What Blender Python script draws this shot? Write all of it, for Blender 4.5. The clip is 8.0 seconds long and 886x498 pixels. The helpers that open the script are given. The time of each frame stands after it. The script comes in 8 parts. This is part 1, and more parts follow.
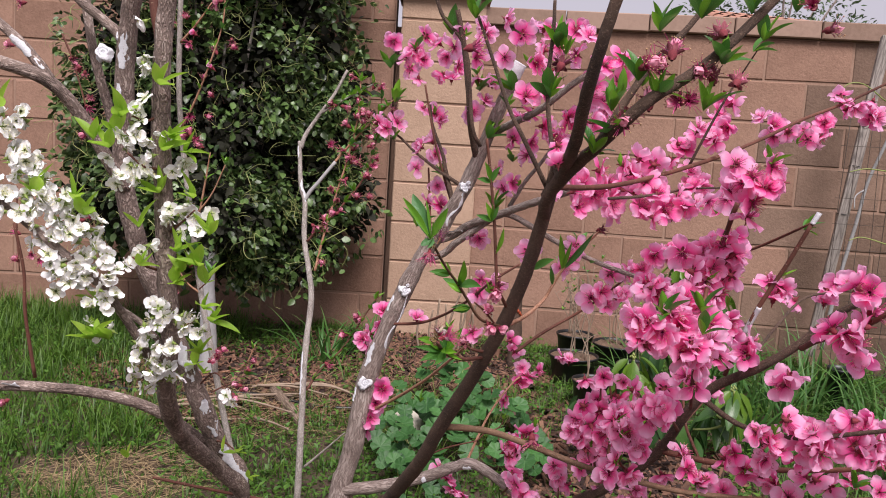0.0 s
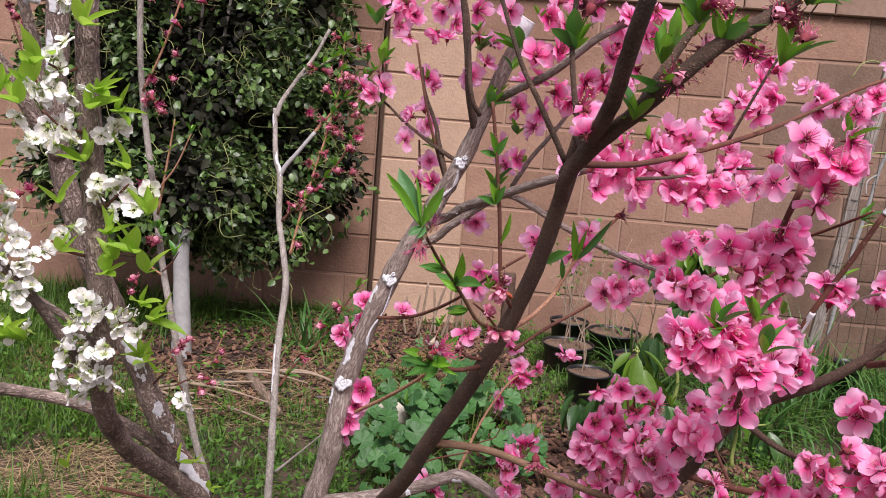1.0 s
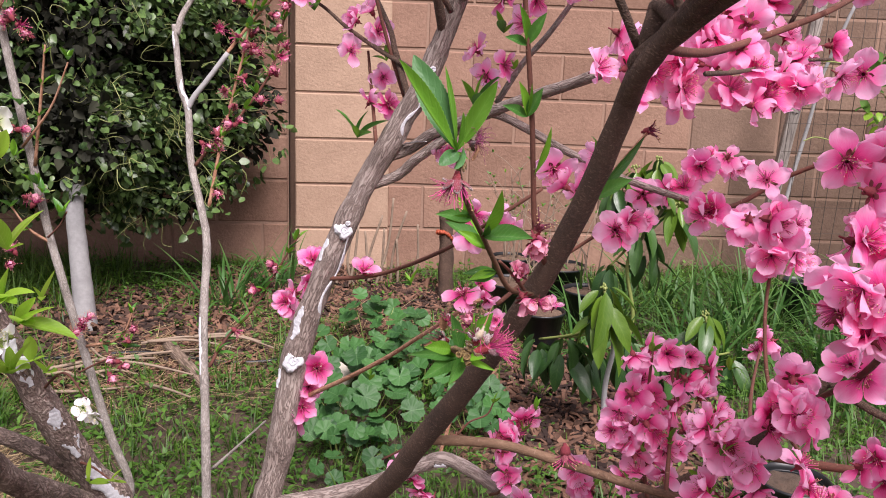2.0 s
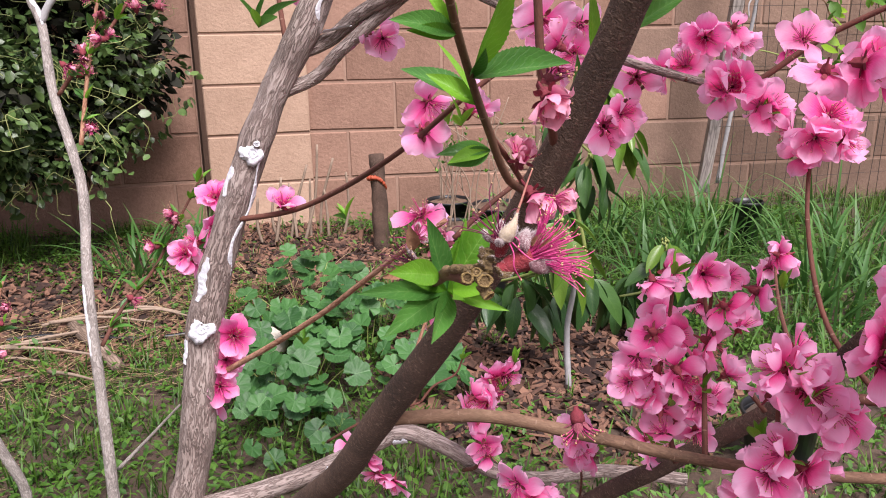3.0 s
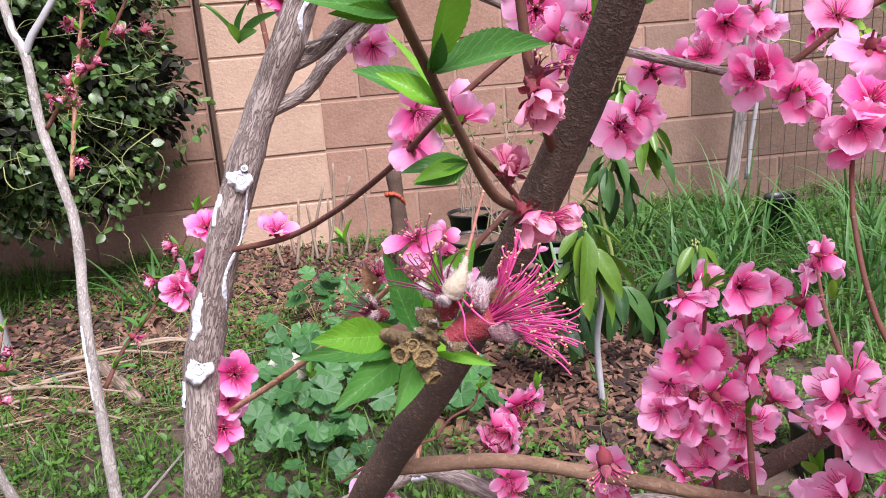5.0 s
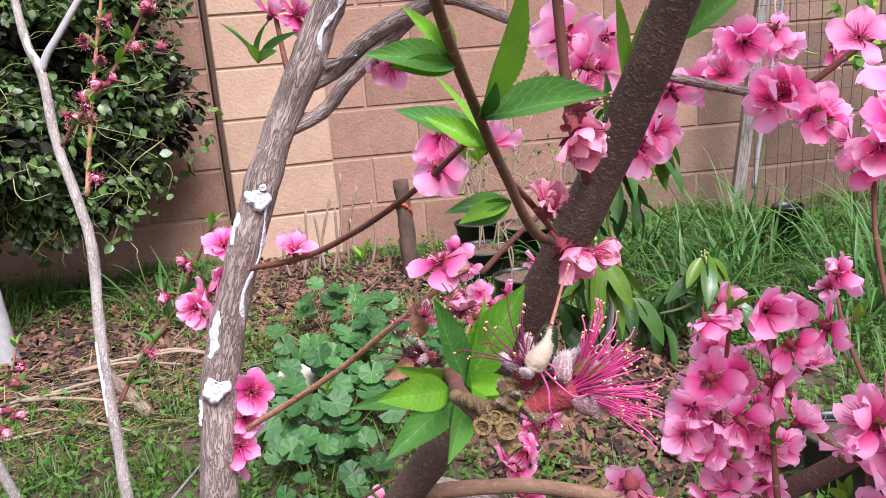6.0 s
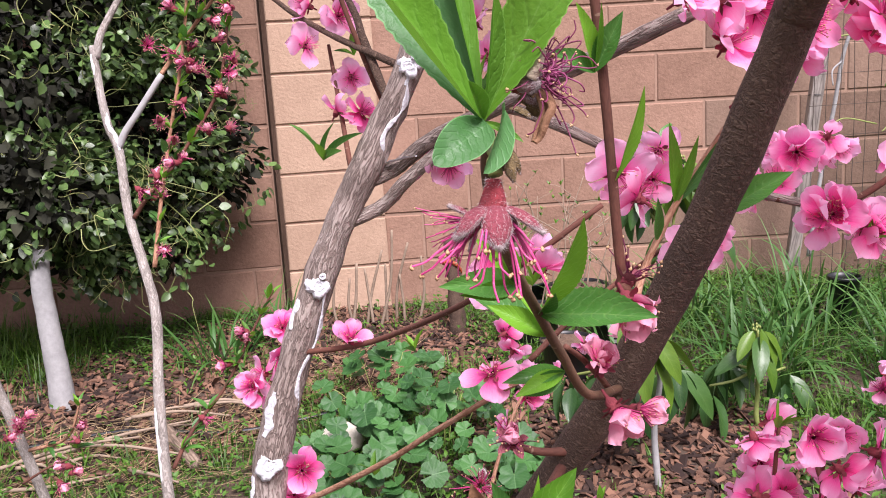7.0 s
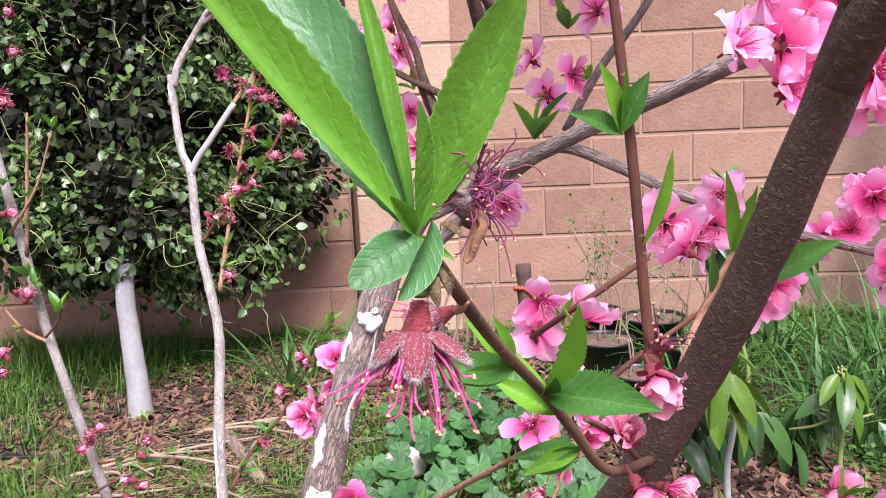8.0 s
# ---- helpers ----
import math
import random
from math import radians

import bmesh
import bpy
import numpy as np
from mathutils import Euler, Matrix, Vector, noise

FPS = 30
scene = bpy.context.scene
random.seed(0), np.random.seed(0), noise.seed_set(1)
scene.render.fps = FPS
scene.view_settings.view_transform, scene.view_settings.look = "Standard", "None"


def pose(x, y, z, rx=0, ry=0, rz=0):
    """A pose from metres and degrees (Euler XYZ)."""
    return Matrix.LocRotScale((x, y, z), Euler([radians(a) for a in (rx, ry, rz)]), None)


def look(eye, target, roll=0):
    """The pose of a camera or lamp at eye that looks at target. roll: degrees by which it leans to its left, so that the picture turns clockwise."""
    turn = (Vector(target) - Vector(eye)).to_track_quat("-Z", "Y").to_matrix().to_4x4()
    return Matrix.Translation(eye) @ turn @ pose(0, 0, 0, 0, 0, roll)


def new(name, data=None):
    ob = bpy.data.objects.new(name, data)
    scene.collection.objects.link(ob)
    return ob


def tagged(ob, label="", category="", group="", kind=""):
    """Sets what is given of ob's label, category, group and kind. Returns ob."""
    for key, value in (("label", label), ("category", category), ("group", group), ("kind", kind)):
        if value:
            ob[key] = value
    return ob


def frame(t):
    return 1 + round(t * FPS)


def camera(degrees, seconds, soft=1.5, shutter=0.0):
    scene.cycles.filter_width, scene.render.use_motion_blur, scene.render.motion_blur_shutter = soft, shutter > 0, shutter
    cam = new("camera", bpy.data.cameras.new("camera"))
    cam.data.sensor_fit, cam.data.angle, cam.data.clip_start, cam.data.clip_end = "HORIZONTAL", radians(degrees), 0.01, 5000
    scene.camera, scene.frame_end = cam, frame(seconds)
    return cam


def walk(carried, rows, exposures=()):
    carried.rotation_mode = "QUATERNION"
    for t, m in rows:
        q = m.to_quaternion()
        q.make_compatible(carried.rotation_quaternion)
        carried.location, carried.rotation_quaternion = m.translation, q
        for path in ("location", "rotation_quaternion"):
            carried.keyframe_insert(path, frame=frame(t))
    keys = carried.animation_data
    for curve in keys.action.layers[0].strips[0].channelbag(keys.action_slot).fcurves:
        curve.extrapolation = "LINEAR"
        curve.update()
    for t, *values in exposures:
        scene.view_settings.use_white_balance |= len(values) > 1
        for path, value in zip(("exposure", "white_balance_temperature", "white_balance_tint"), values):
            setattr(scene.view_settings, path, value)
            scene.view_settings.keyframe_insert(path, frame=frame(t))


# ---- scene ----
cam = camera(58.5, 8.0, 1.0)
PATH = [
    (0, (0.013, -0.001, 1.035), (0.038, 1.985, 0.799), 3.6),
    (0.5, (0.0, 0.044, 1.014), (0.095, 2.026, 0.761), 4.1),
    (1, (0.01, 0.191, 1.023), (0.068, 2.169, 0.734), 4.7),
    (1.5, (-0.024, 0.339, 1.002), (0.083, 2.306, 0.653), 3.8),
    (2, (-0.056, 0.461, 0.98), (0.227, 2.394, 0.55), 2.2),
    (3.3, (-0.026, 0.712, 0.881), (0.443, 2.578, 0.335), -1.5),
    (3.5, (-0.018, 0.718, 0.883), (0.435, 2.588, 0.334), -2.5),
    (4, (-0.004, 0.736, 0.878), (0.414, 2.619, 0.348), -3.8),
    (4.5, (-0.001, 0.739, 0.88), (0.39, 2.632, 0.368), -4.5),
    (6, (-0.014, 0.748, 0.894), (0.362, 2.65, 0.405), -4.7),
    (6.5, (-0.037, 0.726, 0.936), (0.32, 2.647, 0.506), -4.7),
    (7, (-0.018, 0.736, 0.945), (0.253, 2.683, 0.576), -3.5),
    (7.5, (-0.002, 0.75, 0.955), (0.147, 2.717, 0.626), -2.6),
    (8, (0.009, 0.747, 0.958), (0.085, 2.722, 0.65), -2.7),
]
EXPOSURE = [(0.0, 0.74, 6650, 20), (2.0, 1.06, 6650, 23), (3.5, 1.32, 6400, 22), (4.5, 1.44, 6150, 22), (6.0, 1.44, 6200, 22), (6.5, 1.32, 6550, 24), (8.0, 1.60, 6200, 24)]
walk(cam, [(t, look(eye, target, roll)) for t, eye, target, roll in PATH], EXPOSURE)

# ---------------------------------------------------------------- light
# Bright overcast day: a pale sky and one very soft sun from above and behind.
SUN_EL, SUN_AZ = radians(53), radians(170)
world = bpy.data.worlds.new("overcast_sky")
scene.world = world
world.use_nodes = True
wn, wl = world.node_tree.nodes, world.node_tree.links
sky = wn.new("ShaderNodeTexSky")
sky.sky_type, sky.sun_disc = "NISHITA", False
sky.sun_elevation, sky.sun_rotation = SUN_EL, SUN_AZ
sky.dust_density, sky.air_density = 4.0, 1.0
cloud = wn.new("ShaderNodeMix")
cloud.data_type = "RGBA"
cloud.inputs[0].default_value = 0.72
cloud.inputs[7].default_value = (7.8, 7.6, 8.3, 1)
wl.new(sky.outputs[0], cloud.inputs[6])
bg = wn["Background"]
bg.inputs["Strength"].default_value = 0.055
wl.new(cloud.outputs[2], bg.inputs["Color"])
lamp = bpy.data.lights.new("sun", "SUN")
lamp.energy, lamp.angle, lamp.color = 3.1, radians(26), (1.0, 0.985, 0.97)
sun = new("sun", lamp)
sun.matrix_world = look((0.9, -3.2, 7), (0, 2, 0))

# ---------------------------------------------------------------- materials
LIB = {}


def nodes_of(name):
    m = bpy.data.materials.new(name)
    m.use_nodes = True
    LIB[name] = m
    nt = m.node_tree
    return m, nt.nodes, nt.links, nt.nodes["Principled BSDF"], nt.nodes["Material Output"]


def N(nodes, kind, **props):
    n = nodes.new("ShaderNode" + kind)
    for k, v in props.items():
        if k == "op":
            n.operation = v
        elif k == "blend":
            n.blend_type = v
    return n


def math_node(nodes, links, op, a, b=None):
    n = N(nodes, "Math", op=op)
    for i, v in enumerate((a, b)):
        if v is None:
            continue
        if isinstance(v, (int, float)):
            n.inputs[i].default_value = v
        else:
            links.new(v, n.inputs[i])
    return n.outputs[0]


def ramp(nodes, links, fac, stops):
    r = N(nodes, "ValToRGB")
    e = r.color_ramp.elements
    while len(e) < len(stops):
        e.new(0.5)
    for el, (p, c) in zip(e, stops):
        el.position, el.color = p, (*c, 1)
    links.new(fac, r.inputs[0])
    return r.outputs[0]


def mixc(nodes, links, fac, a, b, blend="MIX"):
    m = nodes.new("ShaderNodeMix")
    m.data_type, m.blend_type = "RGBA", blend
    for i, v in ((0, fac), (6, a), (7, b)):
        if isinstance(v, (int, float)):
            m.inputs[i].default_value = v
        elif isinstance(v, tuple):
            m.inputs[i].default_value = (*v, 1)
        else:
            links.new(v, m.inputs[i])
    return m.outputs[2]


def coords(nodes, links, which="Object", scale=(1, 1, 1)):
    tc = N(nodes, "TexCoord")
    mp = N(nodes, "Mapping")
    mp.inputs["Scale"].default_value = scale
    links.new(tc.outputs[which], mp.inputs[0])
    return mp.outputs[0]


def noise_tex(nodes, links, vec, scale, detail=4, rough=0.6):
    n = N(nodes, "TexNoise")
    n.inputs["Scale"].default_value, n.inputs["Detail"].default_value = scale, detail
    n.inputs["Roughness"].default_value = rough
    links.new(vec, n.inputs["Vector"])
    return n.outputs["Fac"]


def voronoi(nodes, links, vec, scale, feature="F1", out="Distance"):
    n = N(nodes, "TexVoronoi")
    n.feature = feature
    n.inputs["Scale"].default_value = scale
    links.new(vec, n.inputs["Vector"])
    return n.outputs[out]


def bump(nodes, links, height, bsdf, strength=0.4, dist=0.002):
    b = N(nodes, "Bump")
    b.inputs["Strength"].default_value, b.inputs["Distance"].default_value = strength, dist
    links.new(height, b.inputs["Height"])
    links.new(b.outputs[0], bsdf.inputs["Normal"])
    return b.outputs[0]


def rnd(nodes, island=False):
    if island:
        return N(nodes, "NewGeometry").outputs["Random Per Island"]
    return N(nodes, "ObjectInfo").outputs["Random"]


def translucent(nodes, links, bsdf, out, col, amount):
    t = N(nodes, "BsdfTranslucent")
    links.new(col, t.inputs["Color"])
    mx = N(nodes, "MixShader")
    mx.inputs[0].default_value = amount
    links.new(bsdf.outputs[0], mx.inputs[1])
    links.new(t.outputs[0], mx.inputs[2])
    links.new(mx.outputs[0], out.inputs["Surface"])


def leaf_material(name, dark, light, rib, island=False, trans=0.3, gloss=0.42, veins=12.0, net=0.0):
    """Leaf skin: midrib and side veins from the blade's own coordinates, blotches, and a tone for each leaf."""
    m, n, l, bsdf, out = nodes_of(name)
    uv = N(n, "UVMap").outputs[0]
    sep = N(n, "SeparateXYZ")
    l.new(uv, sep.inputs[0])
    across = math_node(n, l, "ABSOLUTE", math_node(n, l, "SUBTRACT", sep.outputs[0], 0.5))
    slant = math_node(n, l, "SUBTRACT", sep.outputs[1], math_node(n, l, "MULTIPLY", math_node(n, l, "POWER", across, 1.3), 0.6))
    slant = math_node(n, l, "ADD", slant, math_node(n, l, "MULTIPLY", noise_tex(n, l, uv, 6, 2), 0.12))
    wavy = math_node(n, l, "SINE", math_node(n, l, "MULTIPLY", slant, veins * 2.6))
    side = math_node(n, l, "POWER", math_node(n, l, "ABSOLUTE", wavy), 14.0)
    ribm = math_node(n, l, "LESS_THAN", across, 0.014)
    vec = coords(n, l, "Object")
    tone = math_node(n, l, "ADD", math_node(n, l, "MULTIPLY", noise_tex(n, l, vec, 60, 3), 0.5),
                     math_node(n, l, "MULTIPLY", rnd(n, island), 0.6))
    col = ramp(n, l, tone, [(0.2, dark), (0.85, light)])
    col = mixc(n, l, math_node(n, l, "MULTIPLY", side, 0.16), col, rib)
    col = mixc(n, l, math_node(n, l, "MULTIPLY", ribm, 0.35), col, rib)
    if net:
        mesh = N(n, "Mapping")
        l.new(uv, mesh.inputs[0])
        mesh.inputs["Scale"].default_value = (1.0, 3.6, 1.0)
        cell = math_node(n, l, "SUBTRACT", 1.0, math_node(n, l, "MINIMUM", math_node(n, l, "MULTIPLY", voronoi(n, l, mesh.outputs[0], 9, "DISTANCE_TO_EDGE"), 11.0), 1.0))
        side = math_node(n, l, "ADD", side, math_node(n, l, "MULTIPLY", cell, 0.12))
        col = mixc(n, l, math_node(n, l, "MULTIPLY", cell, net), col, rib)
        rim = math_node(n, l, "GREATER_THAN", across, 0.478)
        col = mixc(n, l, math_node(n, l, "MULTIPLY", rim, 0.55), col, tuple(min(1, c * 1.6) for c in rib))
    l.new(col, bsdf.inputs["Base Color"])
    bsdf.inputs["Roughness"].default_value = gloss
    bump(n, l, math_node(n, l, "SUBTRACT", noise_tex(n, l, vec, 500, 3), math_node(n, l, "MULTIPLY", side, 0.5)), bsdf, 0.35, 0.0006)
    translucent(n, l, bsdf, out, mixc(n, l, 0.5, col, tuple(min(1, c * 1.7) for c in light)), trans)
    return m


def petal_material(name, base, mid, edge, trans=0.35):
    """Petal skin: deep at the claw, paler at the rim, faint veins, a tone for each blossom."""
    m, n, l, bsdf, out = nodes_of(name)
    uv = N(n, "UVMap").outputs[0]
    sep = N(n, "SeparateXYZ")
    l.new(uv, sep.inputs[0])
    vec = coords(n, l, "UV", (9, 1.5, 1))
    streak = noise_tex(n, l, vec, 3.0, 3)
    v = math_node(n, l, "ADD", sep.outputs[1], math_node(n, l, "MULTIPLY", math_node(n, l, "SUBTRACT", streak, 0.5), 0.35))
    v = math_node(n, l, "ADD", v, math_node(n, l, "MULTIPLY", math_node(n, l, "SUBTRACT", rnd(n), 0.46), 0.42))
    v = math_node(n, l, "ADD", v, math_node(n, l, "MULTIPLY", math_node(n, l, "SUBTRACT", rnd(n, True), 0.36), 0.32))
    col = ramp(n, l, v, [(0.0, base), (0.30, mid), (0.88, edge)])
    l.new(col, bsdf.inputs["Base Color"])
    bsdf.inputs["Roughness"].default_value = 0.6
    bsdf.inputs["Specular IOR Level"].default_value = 0.25
    bump(n, l, streak, bsdf, 0.3, 0.0008)
    translucent(n, l, bsdf, out, col, trans)
    return m


def bark_material(name, c1, c2, c3, stretch=5.0, size=60.0, strength=0.6, lenticels=0.0, depth=0.003, cracks=1.0, ridged=False):
    """Bark: fissures run along the limb (tube coordinates in metres), with grey lichen tones and, on smooth bark, lenticels."""
    m, n, l, bsdf, out = nodes_of(name)
    vec = coords(n, l, "UV", (1, 1 / stretch, 1))
    ob = coords(n, l, "Object")
    wob = N(n, "TexNoise")
    wob.inputs["Scale"].default_value = size * 1.3
    l.new(vec, wob.inputs["Vector"])
    warp = mixc(n, l, 0.012, vec, wob.outputs["Color"], "ADD")
    fis = voronoi(n, l, warp, size * 2.2, "DISTANCE_TO_EDGE")
    fine = noise_tex(n, l, vec, size * 5, 5)
    big = noise_tex(n, l, ob, 14, 3)
    if ridged:
        fis = math_node(n, l, "ABSOLUTE", math_node(n, l, "SUBTRACT", noise_tex(n, l, warp, size * 1.6, 3, 0.5), 0.5))
    h = math_node(n, l, "ADD", math_node(n, l, "MINIMUM", math_node(n, l, "MULTIPLY", fis, 3.0 * cracks), 0.6 * min(1.0, cracks)), math_node(n, l, "MULTIPLY", fine, 0.6))
    tone = math_node(n, l, "ADD", math_node(n, l, "MULTIPLY", h, 0.6), math_node(n, l, "MULTIPLY", math_node(n, l, "SUBTRACT", big, 0.4), 0.9))
    col = ramp(n, l, tone, [(0.12, c1), (0.45, c2), (0.85, c3)])
    if lenticels:
        lv = coords(n, l, "UV", (1, 3.2, 1))
        spots = voronoi(n, l, lv, 75.0 if lenticels < 0.18 else 145.0)
        dot = math_node(n, l, "LESS_THAN", spots, lenticels)
        col = mixc(n, l, math_node(n, l, "MULTIPLY", dot, 0.42), col, (0.34, 0.235, 0.165))
        h = math_node(n, l, "ADD", h, math_node(n, l, "MULTIPLY", dot, 0.5))
    l.new(col, bsdf.inputs["Base Color"])
    bsdf.inputs["Roughness"].default_value = 0.82
    bump(n, l, h, bsdf, strength, depth)
    return m


def plain_material(name, dark, light, scale=40.0, rough=0.8, strength=0.3, depth=0.002, island=None, metal=0.0, which="Object", spread=0.5):
    """A surface of two tones with grain, stains at a larger scale and a tone for each piece."""
    m, n, l, bsdf, out = nodes_of(name)
    vec = coords(n, l, which)
    fine = noise_tex(n, l, vec, scale, 6, 0.65)
    big = noise_tex(n, l, vec, scale * 0.09, 3)
    tone = math_node(n, l, "ADD", math_node(n, l, "MULTIPLY", fine, 0.55), math_node(n, l, "MULTIPLY", big, 0.45))
    if island is not None:
        tone = math_node(n, l, "ADD", tone, math_node(n, l, "MULTIPLY", math_node(n, l, "SUBTRACT", rnd(n, island), 0.5), spread))
    col = ramp(n, l, tone, [(0.25, dark), (0.75, light)])
    l.new(col, bsdf.inputs["Base Color"])
    bsdf.inputs["Roughness"].default_value, bsdf.inputs["Metallic"].default_value = rough, metal
    bump(n, l, fine, bsdf, strength, depth)
    return m


def blade_material(name, dark, light, tip, island=True, trans=0.3):
    m, n, l, bsdf, out = nodes_of(name)
    uv = N(n, "UVMap").outputs[0]
    sep = N(n, "SeparateXYZ")
    l.new(uv, sep.inputs[0])
    col = ramp(n, l, rnd(n, island), [(0.1, dark), (0.9, light)])
    col = mixc(n, l, math_node(n, l, "POWER", sep.outputs[1], 3.0), col, tip)
    l.new(col, bsdf.inputs["Base Color"])
    bsdf.inputs["Roughness"].default_value = 0.5
    translucent(n, l, bsdf, out, col, trans)
    return m


# blossoms
PINK = petal_material("pink_petal", (0.48, 0.006, 0.100), (0.98, 0.135, 0.45), (0.99, 0.56, 0.80), 0.58)
WHITE = petal_material("white_petal", (0.74, 0.80, 0.52), (0.92, 0.92, 0.88), (0.95, 0.95, 0.95), 0.22)
FADED = petal_material("faded_petal", (0.45, 0.02, 0.10), (0.72, 0.12, 0.28), (0.86, 0.40, 0.52), 0.3)
STAMEN = plain_material("stamen_filament", (0.34, 0.012, 0.105), (0.66, 0.085, 0.270), 400, 0.45)
STAMEN_OLD = plain_material("dried_stamen_filament", (0.085, 0.008, 0.034), (0.23, 0.022, 0.090), 400, 0.6)
STAMEN_DRY = plain_material("purple_dried_filament", (0.10, 0.010, 0.045), (0.33, 0.055, 0.16), 400, 0.6)
STAMEN_PALE = plain_material("pale_stamen_filament", (0.72, 0.74, 0.55), (0.85, 0.85, 0.72), 400, 0.5)
ANTHER = plain_material("anther", (0.34, 0.19, 0.09), (0.58, 0.39, 0.22), 600, 0.7)
ANTHER_PALE = plain_material("pale_yellow_anther", (0.62, 0.55, 0.20), (0.80, 0.74, 0.40), 600, 0.7)
CALYX = plain_material("calyx", (0.075, 0.010, 0.015), (0.26, 0.036, 0.050), 700, 0.85, 0.8, 0.0007)
CALYX_GREEN = plain_material("green_calyx", (0.12, 0.20, 0.03), (0.26, 0.34, 0.08), 400, 0.6)
FUZZ = plain_material("fuzzy_sepal", (0.13, 0.012, 0.03), (0.36, 0.12, 0.14), 1400, 0.95, 0.8, 0.0008)
CUP = plain_material("crimson_calyx_tube", (0.09, 0.008, 0.014), (0.40, 0.045, 0.058), 1300, 0.7, 1.0, 0.0010)
SEPAL = plain_material("downy_sepal", (0.085, 0.008, 0.018), (0.34, 0.075, 0.10), 1500, 0.9, 0.9, 0.0007)
SEPAL_GREY = plain_material("grey_downy_sepal", (0.12, 0.025, 0.04), (0.42, 0.26, 0.27), 1500, 0.95, 0.9, 0.0007)
SILK = plain_material("silky_white_hair", (0.40, 0.32, 0.32), (0.66, 0.59, 0.58), 300, 0.85)
DRY_PETAL = plain_material("dried_brown_petal", (0.12, 0.05, 0.025), (0.38, 0.20, 0.11), 500, 0.8, 0.8, 0.0008)
BUD_SCALE = plain_material("dry_bud_scale", (0.010, 0.006, 0.003), (0.34, 0.235, 0.10), 1000, 0.9, 1.0, 0.0016)
PALE_FUZZ = plain_material("pale_fuzzy_pistil", (0.34, 0.26, 0.17), (0.62, 0.54, 0.41), 1400, 0.95, 0.8, 0.0006)
# leaves
YOUNG = leaf_material("young_peach_leaf", (0.050, 0.170, 0.010), (0.165, 0.385, 0.026), (0.22, 0.42, 0.08), trans=0.26)
OLDER = leaf_material("peach_leaf", (0.025, 0.105, 0.022), (0.075, 0.23, 0.035), (0.20, 0.36, 0.10), trans=0.25, gloss=0.36)
FRESH = leaf_material("fresh_tip_leaf", (0.060, 0.185, 0.010), (0.130, 0.320, 0.026), (0.17, 0.36, 0.07), trans=0.28, gloss=0.50, veins=9.0, net=0.03)
FRESH_COOL = leaf_material("cool_green_tip_leaf", (0.032, 0.120, 0.026), (0.065, 0.190, 0.056), (0.10, 0.24, 0.085), trans=0.14, gloss=0.50, veins=9.0, net=0.06)
PLUM = leaf_material("plum_leaf", (0.15, 0.32, 0.02), (0.34, 0.55, 0.06), (0.42, 0.60, 0.16), trans=0.5)
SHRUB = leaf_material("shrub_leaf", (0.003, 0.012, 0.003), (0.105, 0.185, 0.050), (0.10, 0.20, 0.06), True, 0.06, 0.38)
# near-black leaf: the shade inside the shrub is put into its colour
SHADE_LEAF = plain_material("shade_core_leaf", (0.006, 0.007, 0.003), (0.024, 0.026, 0.012), 60, 0.9, 0.4, 0.002, island=True)
VINE_STEM = plain_material("yellow_green_vine_stem", (0.10, 0.13, 0.03), (0.33, 0.36, 0.13), 120, 0.6, island=True)
AVOCADO = leaf_material("avocado_leaf", (0.014, 0.050, 0.014), (0.042, 0.108, 0.022), (0.10, 0.17, 0.05), trans=0.15, gloss=0.36)
AVOCADO_NEW = leaf_material("young_avocado_leaf", (0.045, 0.115, 0.011), (0.120, 0.220, 0.022), (0.19, 0.29, 0.06), trans=0.22, gloss=0.36)
MALLOW = leaf_material("mallow_leaf", (0.012, 0.062, 0.014), (0.048, 0.160, 0.034), (0.13, 0.27, 0.10), trans=0.22, gloss=0.55)
WEED = leaf_material("weed_leaf", (0.022, 0.085, 0.010), (0.098, 0.225, 0.026), (0.15, 0.3, 0.05), True, 0.3, 0.5)
FAR_LEAF = leaf_material("far_leaf", (0.03, 0.06, 0.025), (0.08, 0.13, 0.05), (0.1, 0.15, 0.06), True, 0.2, 0.6)
GRASS = blade_material("grass_blade", (0.014, 0.062, 0.006), (0.078, 0.190, 0.016), (0.13, 0.22, 0.03))
STRAP = blade_material("strap_leaf", (0.018, 0.082, 0.018), (0.066, 0.185, 0.036), (0.13, 0.25, 0.06))
STRAW = blade_material("dry_straw", (0.17, 0.115, 0.06), (0.42, 0.31, 0.17), (0.45, 0.34, 0.19), True, 0.1)
# bark and wood
BARK_DARK = bark_material("dark_peach_bark", (0.030, 0.017, 0.011), (0.108, 0.064, 0.043), (0.205, 0.135, 0.095), 0.8, 150, 1.0, 0.185, 0.0022, 0.8, True)
BARK_RED = bark_material("reddish_twig_bark", (0.07, 0.022, 0.014), (0.15, 0.055, 0.035), (0.24, 0.115, 0.075), 3.0, 150, 0.35, 0.16, 0.001, 0.2)
BARK_GREY = bark_material("grey_fissured_bark", (0.120, 0.086, 0.072), (0.27, 0.210, 0.180), (0.44, 0.375, 0.335), 6.5, 150, 0.9, depth=0.0030, cracks=2.2, ridged=True)
BARK_PALE = bark_material("pale_young_bark", (0.12, 0.105, 0.092), (0.31, 0.280, 0.250), (0.50, 0.470, 0.435), 3.0, 150, 0.7, 0.13, 0.0016, 1.2, True)
BARK_PLUM = bark_material("plum_bark", (0.065, 0.045, 0.037), (0.255, 0.190, 0.160), (0.60, 0.50, 0.44), 2.4, 105, 1.0, 0.16, 0.0034, 1.2, True)
